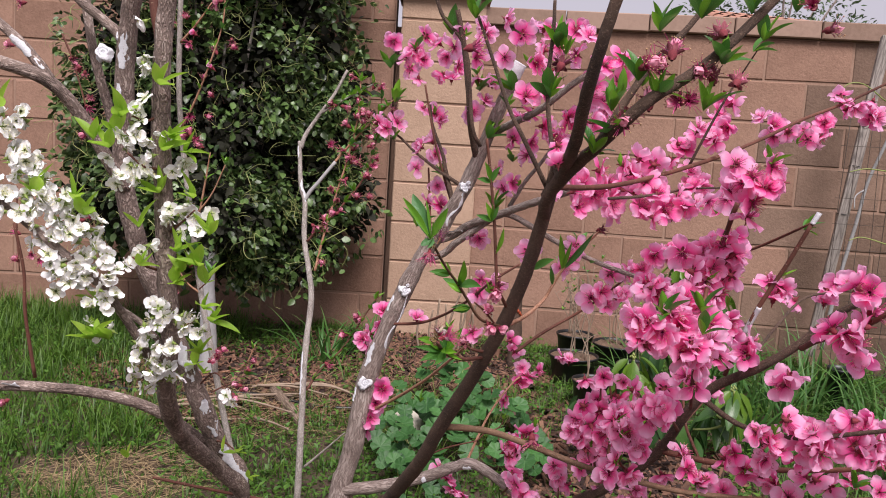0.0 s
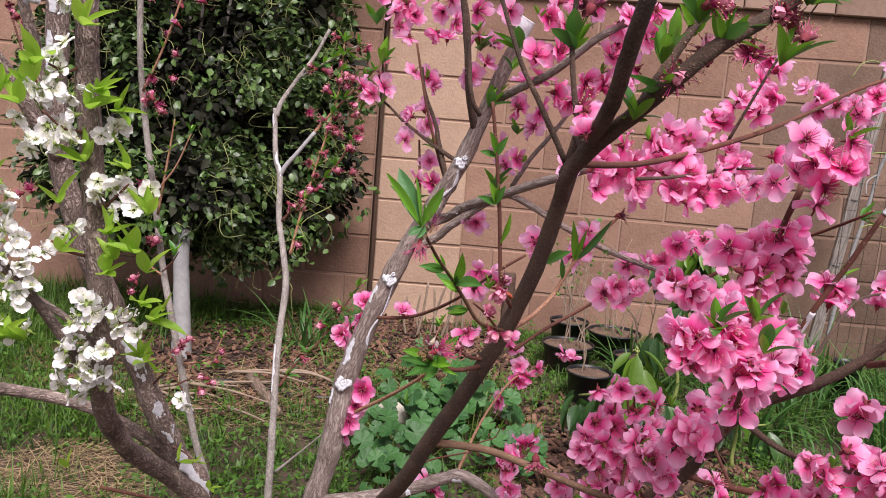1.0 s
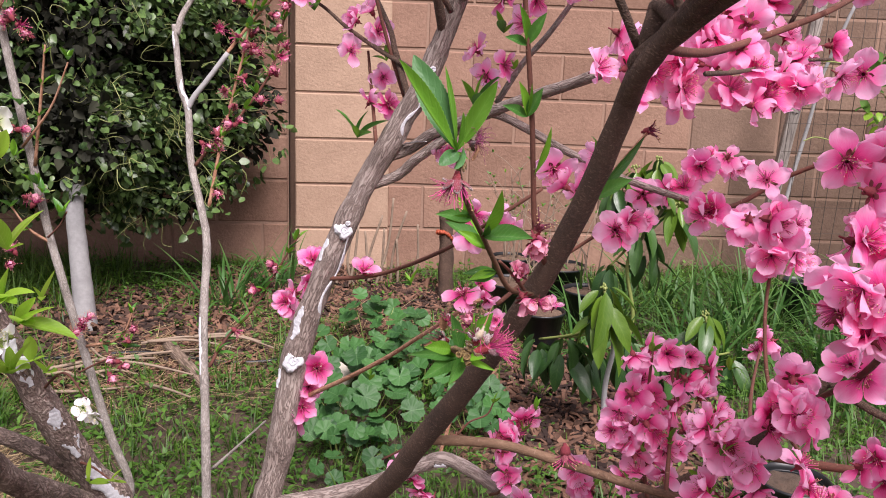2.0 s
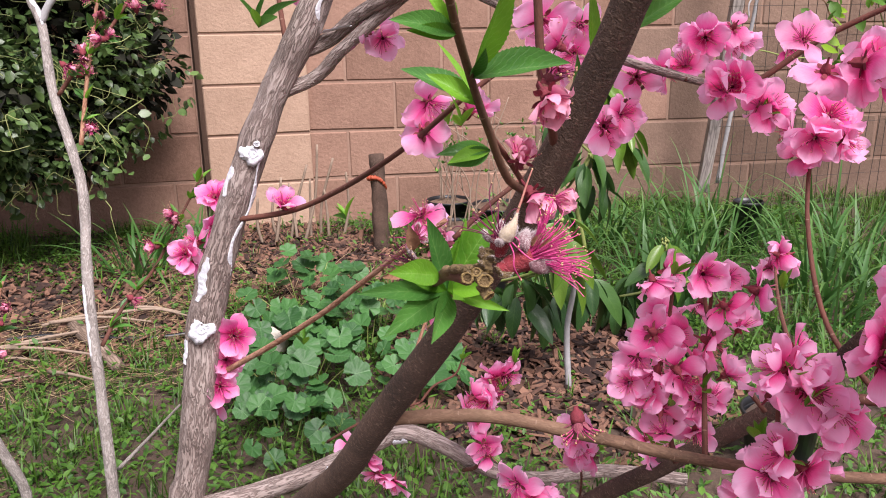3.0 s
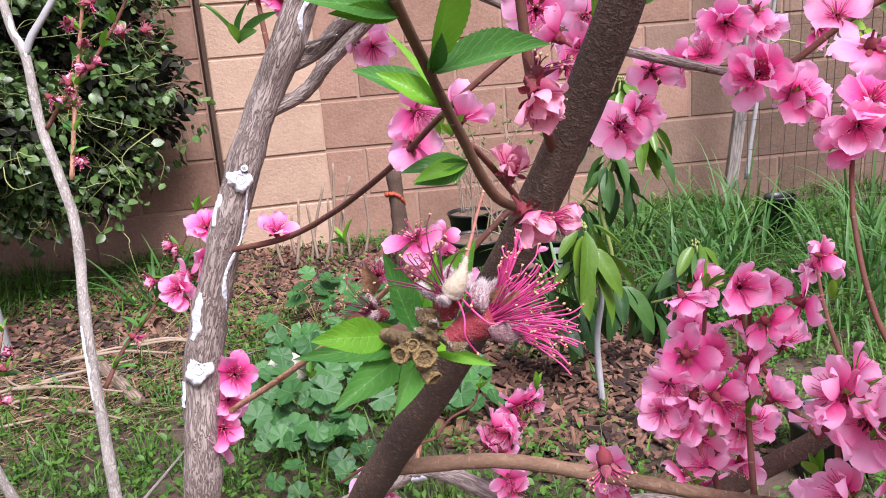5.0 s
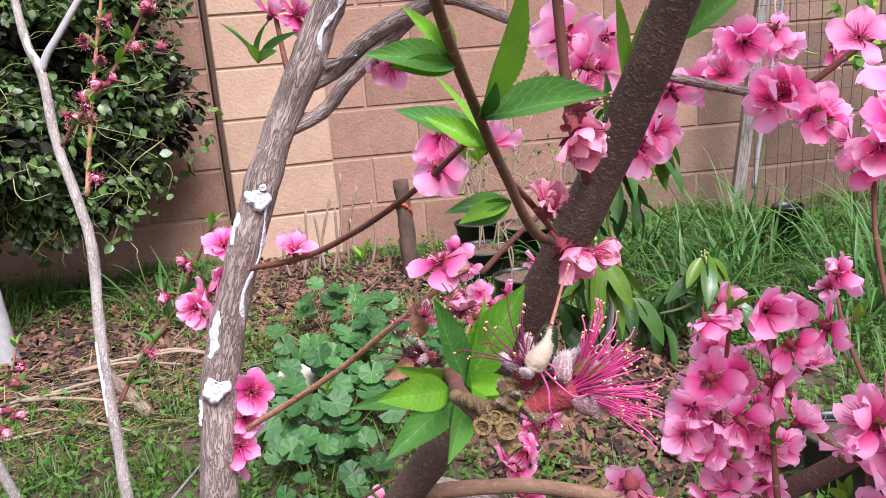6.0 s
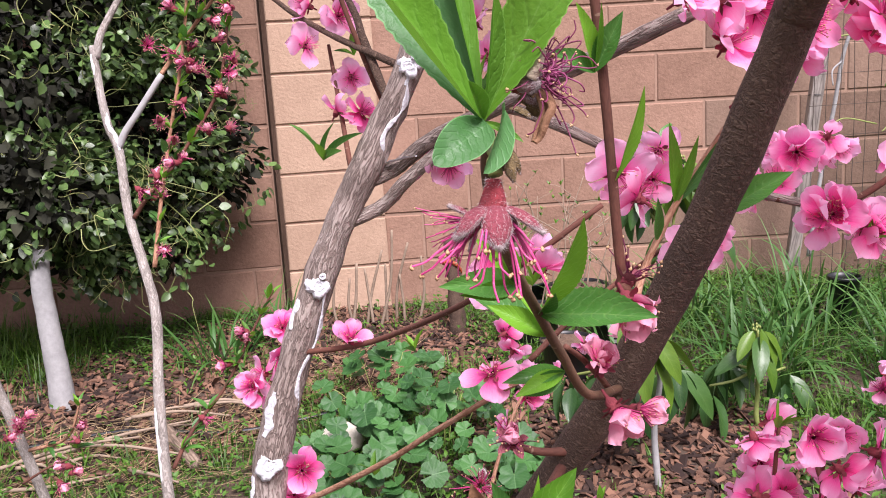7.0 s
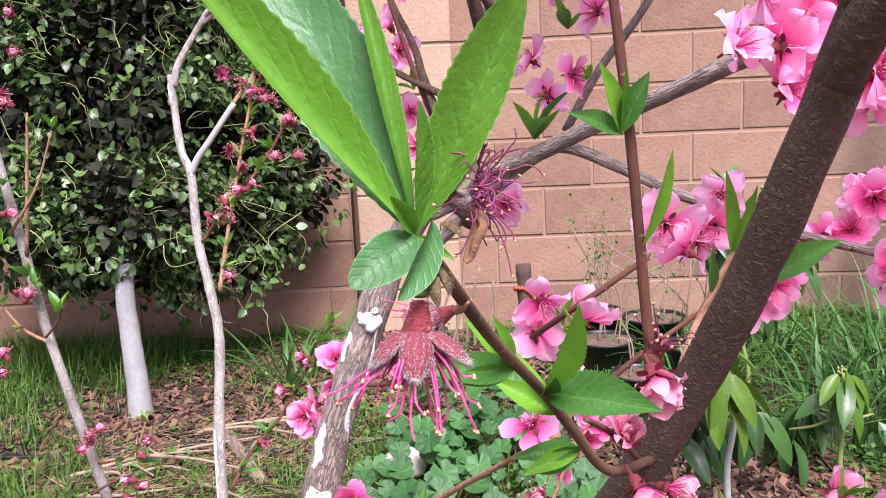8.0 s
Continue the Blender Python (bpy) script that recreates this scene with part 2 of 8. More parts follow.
BARK_SHOOT = bark_material("olive_brown_shoot_bark", (0.055, 0.026, 0.014), (0.130, 0.066, 0.034), (0.21, 0.125, 0.062), 3.0, 170, 0.4, 0.15, 0.0008, 0.2)
BARK_LIMB = bark_material("olive_tan_limb_bark", (0.090, 0.048, 0.026), (0.20, 0.118, 0.070), (0.31, 0.205, 0.135), 2.6, 140, 0.5, 0.15, 0.0010, 0.6, True)
BARK_TAN = bark_material("tan_shoot_bark", (0.19, 0.085, 0.045), (0.33, 0.17, 0.10), (0.45, 0.27, 0.18), 3.0, 90, 0.3)
SPUR = plain_material("spur_scar", (0.09, 0.045, 0.012), (0.56, 0.40, 0.15), 1300, 0.9, 1.0, 0.002)
SPUR_CORE = plain_material("spur_scar_core", (0.10, 0.055, 0.018), (0.42, 0.29, 0.13), 1500, 0.9, 1.0, 0.002)
STYLE = plain_material("dry_pink_style", (0.34, 0.12, 0.10), (0.56, 0.27, 0.20), 600, 0.6)
STEM_GREEN = plain_material("green_stem", (0.12, 0.17, 0.035), (0.26, 0.30, 0.09), 120, 0.6, island=True)
PAINT_GREY = plain_material("grey_tree_paint", (0.34, 0.35, 0.38), (0.62, 0.64, 0.68), 500, 0.8, 0.8, 0.002)
PAINT = plain_material("white_tree_paint", (0.44, 0.455, 0.48), (0.80, 0.82, 0.85), 420, 0.7, 0.6, 0.002)
WASH = plain_material("whitewashed_trunk", (0.19, 0.19, 0.19), (0.38, 0.38, 0.375), 60, 0.85, 0.4, 0.003)
LOG_WOOD = bark_material("brown_log_wood", (0.07, 0.048, 0.034), (0.17, 0.120, 0.085), (0.29, 0.215, 0.160), 8.0, 60, 0.8)
OLD_WOOD = bark_material("weathered_wood", (0.11, 0.095, 0.085), (0.25, 0.22, 0.195), (0.40, 0.36, 0.32), 12.0, 40, 0.6)
DEAD_TWIG = plain_material("dead_twig", (0.13, 0.09, 0.062), (0.34, 0.26, 0.19), 90, 0.9, 0.5, island=True)
# ground and masonry
BLOCK = plain_material("tan_concrete_block", (0.165, 0.090, 0.060), (0.325, 0.195, 0.138), 95, 0.92, 0.9, 0.004, island=False, spread=0.24)
# same grain as the tan block, about a quarter darker and browner
BLOCK_BROWN = plain_material("brown_concrete_block", (0.125, 0.078, 0.054), (0.250, 0.162, 0.117), 95, 0.92, 0.9, 0.004, island=False, spread=0.30)
BLOCK_PALE = plain_material("pale_concrete_block", (0.285, 0.185, 0.126), (0.455, 0.315, 0.223), 95, 0.92, 0.9, 0.004, island=False, spread=0.16)
MORTAR = plain_material("mortar", (0.225, 0.138, 0.097), (0.335, 0.218, 0.160), 120, 0.95, 0.5, 0.003)
CAPSTONE = plain_material("wall_cap", (0.18, 0.115, 0.082), (0.31, 0.21, 0.16), 50, 0.9, 0.4, 0.003, island=False)
ROOF = plain_material("terracotta_roof", (0.25, 0.11, 0.075), (0.40, 0.20, 0.14), 6, 0.9, island=False)
SOIL = plain_material("garden_soil", (0.035, 0.022, 0.015), (0.12, 0.08, 0.055), 55, 0.97, 0.9, 0.012)
MULCH = plain_material("bark_mulch", (0.022, 0.010, 0.007), (0.190, 0.098, 0.062), 60, 0.92, 0.5, island=True, spread=0.8)
POT_SOIL = plain_material("potting_mix", (0.045, 0.026, 0.018), (0.27, 0.175, 0.115), 130, 0.95, 1.0, 0.010)
BLACK_PLASTIC = plain_material("black_plastic", (0.004, 0.0045, 0.005), (0.016, 0.018, 0.021), 40, 0.42, 0.2)
ORANGE = plain_material("orange_plastic", (0.16, 0.025, 0.010), (0.50, 0.09, 0.03), 160, 0.6, 0.6)
LABEL = plain_material("printed_pot_label", (0.55, 0.55, 0.55), (0.75, 0.75, 0.75), 60, 0.5)
WIRE = plain_material("rusted_wire", (0.030, 0.022, 0.018), (0.095, 0.070, 0.055), 200, 0.75, metal=0.2)
STONE = plain_material("pale_stone", (0.38, 0.34, 0.27), (0.62, 0.58, 0.49), 40, 0.9, 0.6, 0.004)
TAPE = plain_material("silver_tape", (0.42, 0.42, 0.44), (0.66, 0.66, 0.68), 150, 0.45)

# ---------------------------------------------------------------- building tools
rng = random.Random(11)
UP = Vector((0, 0, 1))


class Geo:
    """Gathers vertices, faces, blade coordinates and material slots for one mesh."""

    def __init__(self):
        self.v, self.f, self.uv, self.mi, self.count = [], [], [], [], 0

    def add(self, verts, faces, uvs, slot=0):
        base = self.count
        self.v.append(np.asarray(verts, float))
        self.uv.append(np.asarray(uvs, float))
        self.f.extend([tuple(i + base for i in f) for f in faces])
        self.mi.extend([slot] * len(faces))
        self.count += len(verts)

    def mesh(self, name, mats, smooth=True):
        me = bpy.data.meshes.new(name)
        v = np.concatenate(self.v)
        uv = np.concatenate(self.uv)
        me.from_pydata(v.tolist(), [], self.f)
        for m in (mats if isinstance(mats, (list, tuple)) else [mats]):
            me.materials.append(m)
        idx = np.empty(len(me.loops), dtype=np.int32)
        me.loops.foreach_get("vertex_index", idx)
        layer = me.uv_layers.new(name="UVMap")
        layer.data.foreach_set("uv", uv[idx].astype(np.float32).ravel())
        me.polygons.foreach_set("material_index", np.array(self.mi, dtype=np.int32))
        me.polygons.foreach_set("use_smooth", np.full(len(me.polygons), smooth))
        me.update()
        return me


def place(verts, m):
    m = np.array(m)
    return np.asarray(verts) @ m[:3, :3].T + m[:3, 3]


def aim(pos, direction, spin=0.0, size=1.0):
    """A pose at pos whose z axis points along direction."""
    q = Vector(direction).to_track_quat("Z", "Y").to_matrix().to_4x4()
    return Matrix.Translation(pos) @ q @ Matrix.Rotation(spin, 4, "Z") @ Matrix.Scale(size, 4)


def along(pos, direction, spin=0.0, size=1.0, bank=0.0):
    """A pose for a blade: its y axis runs along direction, its face looks up unless banked."""
    d = Vector(direction).normalized()
    side = d.cross(UP)
    if side.length < 1e-3:
        side = Vector((1, 0, 0))
    side.normalize()
    nrm = side.cross(d)
    m = Matrix((side, d, nrm)).transposed().to_4x4()
    return Matrix.Translation(pos) @ m @ Matrix.Rotation(bank, 4, "Y") @ Matrix.Scale(size, 4)


def thing(name, label, category, base=(0, 0, 0), group="", kind=""):
    ob = new(name)
    ob.empty_display_size = 0.05
    ob.location = base
    return tagged(ob, label, category, group, kind)


def part(name, me, parent, label="", m=None, kind=""):
    ob = new(name, me)
    ob.parent = parent
    if parent.data is None:
        ob.matrix_parent_inverse = Matrix.Translation(-Vector(parent.location))
    if m is not None:
        ob.matrix_basis = m
    return tagged(ob, label, kind=kind)


def sub(name, me, parent, label=""):
    ob = new(name, me)
    ob.parent = parent
    return tagged(ob, label)


def spline(pts, per=6):
    """A smooth line through the points."""
    p = [Vector(q) for q in pts]
    if len(p) < 3:
        return [p[0].lerp(p[-1], i / per) for i in range(per + 1)]
    p = [p[0] * 2 - p[1]] + p + [p[-1] * 2 - p[-2]]
    out = []
    for a, b, c, d in zip(p, p[1:], p[2:], p[3:]):
        for i in range(per):
            t = i / per
            out.append(0.5 * ((2 * b) + (c - a) * t + (2 * a - 5 * b + 4 * c - d) * t * t + (3 * b - a - 3 * c + d) * t ** 3))
    out.append(p[-2].copy())
    return out


def tube(g, pts, r0, r1, sides=8, rough=0.0, slot=0, per=6, caps=True, smooth=True, swell=None):
    """A tapered limb along the points; rough makes it knobbly, swell(u) scales its thickness."""
    line = spline(pts, per) if smooth else [Vector(p) for p in pts]
    n = len(line)
    verts, uvs, faces = [], [], []
    ref = Vector((0.31, 0.22, 0.92))
    length = 0.0
    seed = Vector((rng.uniform(0, 50), rng.uniform(0, 50), rng.uniform(0, 50)))
    for i, c in enumerate(line):
        t = (line[min(i + 1, n - 1)] - line[max(i - 1, 0)]).normalized()
        if i:
            length += (c - line[i - 1]).length
        x = (ref - t * ref.dot(t))
        if x.length < 1e-4:
            x = Vector((1, 0, 0))
        x.normalize()
        ref = x
        y = t.cross(x)
        u = i / (n - 1)
        r = r0 + (r1 - r0) * u
        if swell:
            r *= swell(u)
        for k in range(sides + 1):
            a = 2 * math.pi * k / sides
            d = x * math.cos(a) + y * math.sin(a)
            rr = r
            if rough:
                kk = k % sides
                aa = 2 * math.pi * kk / sides
                dd = x * math.cos(aa) + y * math.sin(aa)
                rr *= 1 + rough * noise.noise((c + dd * r * 2.0) * (0.35 / max(r, 0.002)) + seed)
            verts.append(c + d * rr)
            uvs.append((a * (r0 + r1) * 0.5, length))
    w = sides + 1
    for i in range(n - 1):
        for k in range(sides):
            faces.append((i * w + k, i * w + k + 1, (i + 1) * w + k + 1, (i + 1) * w + k))
    if caps:
        for i, order in ((0, -1), (n - 1, 1)):
            verts.append(line[i])
            uvs.append((0, length * (i > 0)))
            c = len(verts) - 1
            for k in range(sides):
                f = (c, i * w + k, i * w + k + 1)
                faces.append(f if order > 0 else f[::-1])
    g.add([tuple(v) for v in verts], faces, uvs, slot)
    return line


def limb(parent, name, pts, r0, r1, mat, sides=8, rough=0.12, label="", swell=None, per=6):
    g = Geo()
    tube(g, pts, r0, r1, sides, rough, 0, per, swell=swell)
    return part(name, g.mesh(name, mat), parent, label)


def blade(length, width, n=7, fold=0.3, curl=0.35, teeth=0.0, across=1, shape=(0.95, 0.85), twist=0.0, wave=0.0):
    """One leaf blade along +y: folded on its midrib, curling down, with toothed edges if asked."""
    verts, uvs, faces = [], [], []
    cols = 2 * across + 1
    for i in range(n + 1):
        v = i / n
        w = width * 0.5 * (math.sin(math.pi * v ** shape[0]) ** shape[1] if 0 < v < 1 else 0.0)
        if i == 0:
            w = width * 0.035
        if teeth and 0 < i < n:
            w *= 1 + (teeth if i % 2 else -teeth)
        yy = length * (v - 0.12 * curl * v * v)
        zz = -curl * length * 0.5 * v * v
        for k in range(cols):
            s = (k - across) / across
            x = s * w
            z = zz + fold * abs(s) ** 1.4 * w + wave * w * math.sin(v * 14 + s * 2)
            a = twist * v
            verts.append((x * math.cos(a) - (z - zz) * math.sin(a), yy, zz + x * math.sin(a) + (z - zz) * math.cos(a)))
            uvs.append((0.5 + 0.5 * s, v))
    for i in range(n):
        for k in range(cols - 1):
            a = i * cols + k
            faces.append((a, a + 1, a + cols + 1, a + cols))
    return np.array(verts), faces, np.array(uvs)


def petal(length, width, cup=0.5, n=8, m=6, ruffle=0.06, notch=0.06, seed=0):
    """One petal along +y: a narrow claw, a broad round limb, a cupped face and a softly waved rim."""
    r = random.Random(seed)
    ph, lean = r.uniform(0, 6), r.uniform(-0.12, 0.12)
    verts, uvs, faces = [], [], []
    for i in range(n + 1):
        v = (i / n) ** 0.88
        if v < 0.58:
            q = v / 0.58
            w = 0.12 + 0.88 * q * q * (3 - 2 * q)
        else:
            w = math.sqrt(max(0.05, 1 - ((v - 0.58) / 0.44) ** 2))
        w *= width * 0.5
        for k in range(m + 1):
            s = 2 * k / m - 1
            y = length * v * (1 - 0.06 * s * s * v - notch * math.exp(-(s * 3) ** 2) * v ** 4)
            z = cup * length * (0.45 * v * v + 0.34 * s * s * v * (1 - 0.35 * v))
            z += ruffle * length * v * v * (math.sin(s * 2.6 + ph + 2.5 * v) * (0.35 + abs(s)) + 0.4 * math.sin(s * 6.5 + ph * 2) * v * v)
            verts.append((s * w + lean * length * v * v, y, z))
            uvs.append((0.5 + 0.5 * s, v))
    for i in range(n):
        for k in range(m):
            a = i * (m + 1) + k
            faces.append((a, a + 1, a + m + 2, a + m + 1))
    return np.array(verts), faces, np.array(uvs)


def lathe(g, profile, sides=12, slot=0, m=None):
    verts, uvs, faces = [], [], []
    for i, (r, z) in enumerate(profile):
        for k in range(sides + 1):
            a = 2 * math.pi * k / sides
            verts.append((r * math.cos(a), r * math.sin(a), z))
            uvs.append((k / sides, i / (len(profile) - 1)))
    w = sides + 1
    for i in range(len(profile) - 1):
        for k in range(sides):
            faces.append((i * w + k, i * w + k + 1, (i + 1) * w + k + 1, (i + 1) * w + k))
    if m is not None:
        verts = place(verts, m)
    g.add(verts, faces, uvs, slot)


def bead(g, c, r, slot=0, stretch=1.0):
    v = [(0, 0, -stretch), (1, 0, 0), (0, 1, 0), (-1, 0, 0), (0, -1, 0), (0, 0, stretch)]
    f = [(0, 2, 1), (0, 3, 2), (0, 4, 3), (0, 1, 4), (5, 1, 2), (5, 2, 3), (5, 3, 4), (5, 4, 1)]
    g.add([(c[0] + r * a, c[1] + r * b, c[2] + r * d) for a, b, d in v], f, [(0.5, 0.5)] * 6, slot)


def stamens(count, length, spread, mat, seed, droop=0.0, thick=0.00035, anther=0.0008, per=3, wild=0.25):
    """A tuft of thin filaments with anthers, round +z."""
    r = random.Random(seed)
    g = Geo()
    for i in range(count):
        a = 2 * math.pi * (i + r.uniform(-0.3, 0.3)) / count * 2.618
        out = spread * math.sqrt(r.uniform(0.03, 1))
        ln = length * r.uniform(0.65, 1.12)
        d = Vector((math.cos(a) * out, math.sin(a) * out, 1)).normalized()
        side = Vector((r.uniform(-1, 1), r.uniform(-1, 1), r.uniform(-0.4, 0.4))) * wild * ln
        p0 = Vector((math.cos(a), math.sin(a), 0)) * 0.0018
        p1 = p0 + d * ln * 0.5 + side * 0.35
        p2 = p0 + d * ln + side * 0.6 + Vector((math.cos(a), math.sin(a), -0.4)) * droop * ln
        tube(g, [p0, p1, p2], thick, thick * 0.75, 4, 0, 0, per, caps=False)
        bead(g, p2, anther * r.uniform(0.8, 1.2), 1, 1.3)
    return g.mesh("stamen_tuft", [mat, ANTHER_PALE if mat == STAMEN_PALE else ANTHER])


def strands(count, length, spread, mat, seed, bend=0.5, hook=0.9, thick=0.00016, anther=0.00055, pull=(0, 0, 0), root=0.0016, kink=0.5):
    """Long wiry filaments round +z that bow outwards, wander, and hook at the end."""
    r = random.Random(seed)
    g = Geo()
    pull = Vector(pull)
    for i in range(count):
        a = i * 2.39996 + r.uniform(-0.4, 0.4)
        out = spread * math.sqrt(r.uniform(0.02, 1))
        d = Vector((math.cos(a) * out, math.sin(a) * out, 1)).normalized()
        axis = Vector((-math.sin(a), math.cos(a), 0)) * (1 if r.random() < 0.75 else -1) + Vector((r.gauss(0, kink), r.gauss(0, kink), r.gauss(0, kink)))
        axis.normalize()
        p = Vector((math.cos(a), math.sin(a), 0)) * root * r.uniform(0.4, 1.0)
        pts = [p.copy()]
        ln = length * r.uniform(0.55, 1.12)
        b = bend * r.uniform(0.1, 1.3)
        for k in range(6):
            turn = b / 6 + (hook * r.uniform(0.1, 1.0) if k == 5 else 0) + r.gauss(0, 0.10 * kink)
            d = (Matrix.Rotation(turn, 3, axis) @ d + pull * 0.16).normalized()
            p = p + d * ln / 6
            pts.append(p.copy())
        tube(g, pts, thick * r.uniform(0.9, 1.4), thick * 0.8, 5, 0, 0, 3, caps=False)
        if r.random() < 0.8:
            q = g.v[-1][-1]
            for _ in range(2):
                bead(g, (q[0] + r.gauss(0, anther * 0.4), q[1] + r.gauss(0, anther * 0.4), q[2] + r.gauss(0, anther * 0.4)), anther * r.uniform(0.55, 0.9), 1, r.uniform(0.9, 1.5))
    return g.mesh("stamen_tuft", [mat, ANTHER])


def pad(length, width, thick, seed, arch=0.25, n=14, m=14):
    """A fleshy oval sepal along +y, hollow on the inside, blunt at its tip."""
    r = random.Random(seed)
    sd = Vector((r.uniform(0, 90), r.uniform(0, 90), 0))
    verts, uvs, faces = [], [], []
    for i in range(n + 1):
        v = i / n
        w = width * 0.5 * (0.42 * (1 - v) ** 1.5 + math.sin(math.pi * min(1.0, 0.06 + 0.94 * v) ** 0.85) ** 0.62 * (0.55 + 0.45 * v)) if v < 1 else 0.0004
        for k in range(m + 1):
            a = 2 * math.pi * k / m
            c, s = math.cos(a), math.sin(a)
            lump = 1 + 0.10 * noise.noise(Vector((c * 1.5, s * 1.5, v * 5)) + sd)
            z = s * thick * 0.5 * (math.sin(math.pi * (0.05 + 0.93 * v)) ** 0.5) * lump + 0.30 * w * c * c * -1 + arch * length * (v * v - v) * -1
            verts.append((c * w * lump, v * length, z))
            uvs.append((k / m, v))
    for i in range(n):
        for k in range(m):
            q = i * (m + 1) + k
            faces.append((q, q + 1, q + m + 2, q + m + 1))
    return np.array(verts), faces, np.array(uvs)


# ---------------------------------------------------------------- blossoms and leaves (meshes shared by all)
def blossom_mesh(seed, rings, length, width, mat, openness, ruffle=0.07, notch=0.05):
    r = random.Random(seed)
    g = Geo()
    for ring, (count, tilt, scale) in enumerate(rings):
        off = r.uniform(0, 6)
        for k in range(count):
            v, f, uv = petal(length * scale * r.uniform(0.9, 1.1), width * scale * r.uniform(0.9, 1.12), r.uniform(0.1, 0.6) * openness,
                             ruffle=ruffle, notch=notch, seed=seed * 31 + ring * 7 + k)
            a = off + 2 * math.pi * k / count + r.uniform(-0.16, 0.16)
            m = Matrix.Rotation(a, 4, "Z") @ Matrix.Translation((0, 0.0016, 0.0006 * ring)) @ Matrix.Rotation(tilt + r.uniform(-0.42, 0.42), 4, "X") @ Matrix.Rotation(r.uniform(-0.45, 0.45), 4, "Y")
            g.add(place(v, m), f, uv)
    return g.mesh("blossom", mat)


def calyx_mesh(mat, size=1.0):
    g = Geo()
    lathe(g, [(0.0007, -0.012), (0.0010, -0.007), (0.0028, -0.0055), (0.0034, -0.002), (0.0042, 0.0008), (0.0025, 0.0002)], 10)
    for k in range(5):
        v, f, uv = blade(0.0065, 0.0042, 4, 0.2, -0.3)
        g.add(place(v, Matrix.Rotation(k * 1.2566, 4, "Z") @ Matrix.Translation((0, 0.003, -0.001)) @ Matrix.Rotation(-0.15, 4, "X")), f, uv)
    me = g.mesh("calyx", mat)
    me.transform(Matrix.Scale(size, 4))
    return me


PINK_BLOOMS = [blossom_mesh(s, rings, 0.0224, 0.0196, PINK, op, 0.13, 0.05) for s, rings, op in (
    (1, [(5, 0.10, 1.0), (1, 0.5, 0.75)], 0.7), (2, [(6, 0.20, 1.0), (2, 0.55, 0.75)], 0.7), (3, [(5, 0.0, 1.0)], 0.6), (7, [(5, -0.30, 1.0)], 0.5), (11, [(5, -0.15, 1.05)], 0.4),
    (4, [(5, 0.30, 1.0), (3, 0.15, 0.85)], 0.7), (5, [(5, 0.25, 1.0)], 0.9), (6, [(5, 0.65, 0.95)], 0.8), (8, [(5, 0.40, 1.0)], 0.7), (9, [(6, 0.05, 1.0)], 0.5))]
PINK_STAMENS = [stamens(26, 0.0130, 0.9, STAMEN, s, thick=0.0003, anther=0.00055) for s in (1, 2, 3)]
CALYX_RED = calyx_mesh(CALYX)
PINK_BUD = blossom_mesh(9, [(5, 1.35, 0.62), (4, 1.45, 0.55)], 0.019, 0.017, PINK, 1.5)
WHITE_BLOOMS = [blossom_mesh(s, [(5, t, 1.0)], 0.0112, 0.0118, WHITE, 0.8, 0.08, 0.02) for s, t in ((21, 0.1), (22, 0.25), (23, 0.5), (24, -0.1), (25, 0.8))]
WHITE_STAMENS = [stamens(14, 0.0065, 0.8, STAMEN_PALE, s, thick=0.0002, anther=0.0005, per=2) for s in (5, 6)]
CALYX_LIME = calyx_mesh(CALYX_GREEN, 0.75)


def withered_mesh(seed, faded=0):
    """A spent blossom: red cup with fuzzy sepals, sometimes with shrunken petals."""
    r = random.Random(seed)
    g = Geo()
    lathe(g, [(0.0012, -0.0085), (0.0017, -0.0065), (0.0036, -0.005), (0.0042, -0.0015), (0.0040, 0.001), (0.0020, 0.0)], 12, 0)
    for k in range(5):
        v, f, uv = blade(0.0085 * r.uniform(0.85, 1.1), 0.0055, 6, 0.35, r.uniform(-0.2, 0.7), across=2, shape=(0.7, 0.55))
        g.add(place(v, Matrix.Rotation(k * 1.2566 + r.uniform(-0.2, 0.2), 4, "Z") @ Matrix.Translation((0, 0.0036, 0.0)) @ Matrix.Rotation(r.uniform(0.45, 1.1), 4, "X")), f, uv, 1)
    for k in range(faded):
        v, f, uv = petal(0.012, 0.008, 0.9, ruffle=0.2, seed=seed + k)
        g.add(place(v, Matrix.Rotation(r.uniform(0, 6.3), 4, "Z") @ Matrix.Translation((0, 0.002, 0)) @ Matrix.Rotation(r.uniform(0.7, 1.3), 4, "X")), f, uv, 2)
    return g.mesh("withered_blossom", [CALYX, FUZZ, FADED])


WITHERED = [withered_mesh(31), withered_mesh(32, 2), withered_mesh(33, 5), withered_mesh(34, 6)]
WITHERED_STAMENS = [stamens(20, 0.0155, 0.8, STAMEN, 41, 0.15), stamens(24, 0.014, 1.0, STAMEN, 42, 0.3), stamens(16, 0.013, 0.6, STAMEN_OLD, 43, 0.25, wild=0.6)]


def leaf_mesh(name, mat, **kw):
    g = Geo()
    g.add(*blade(**kw))
    return g.mesh(name, mat)


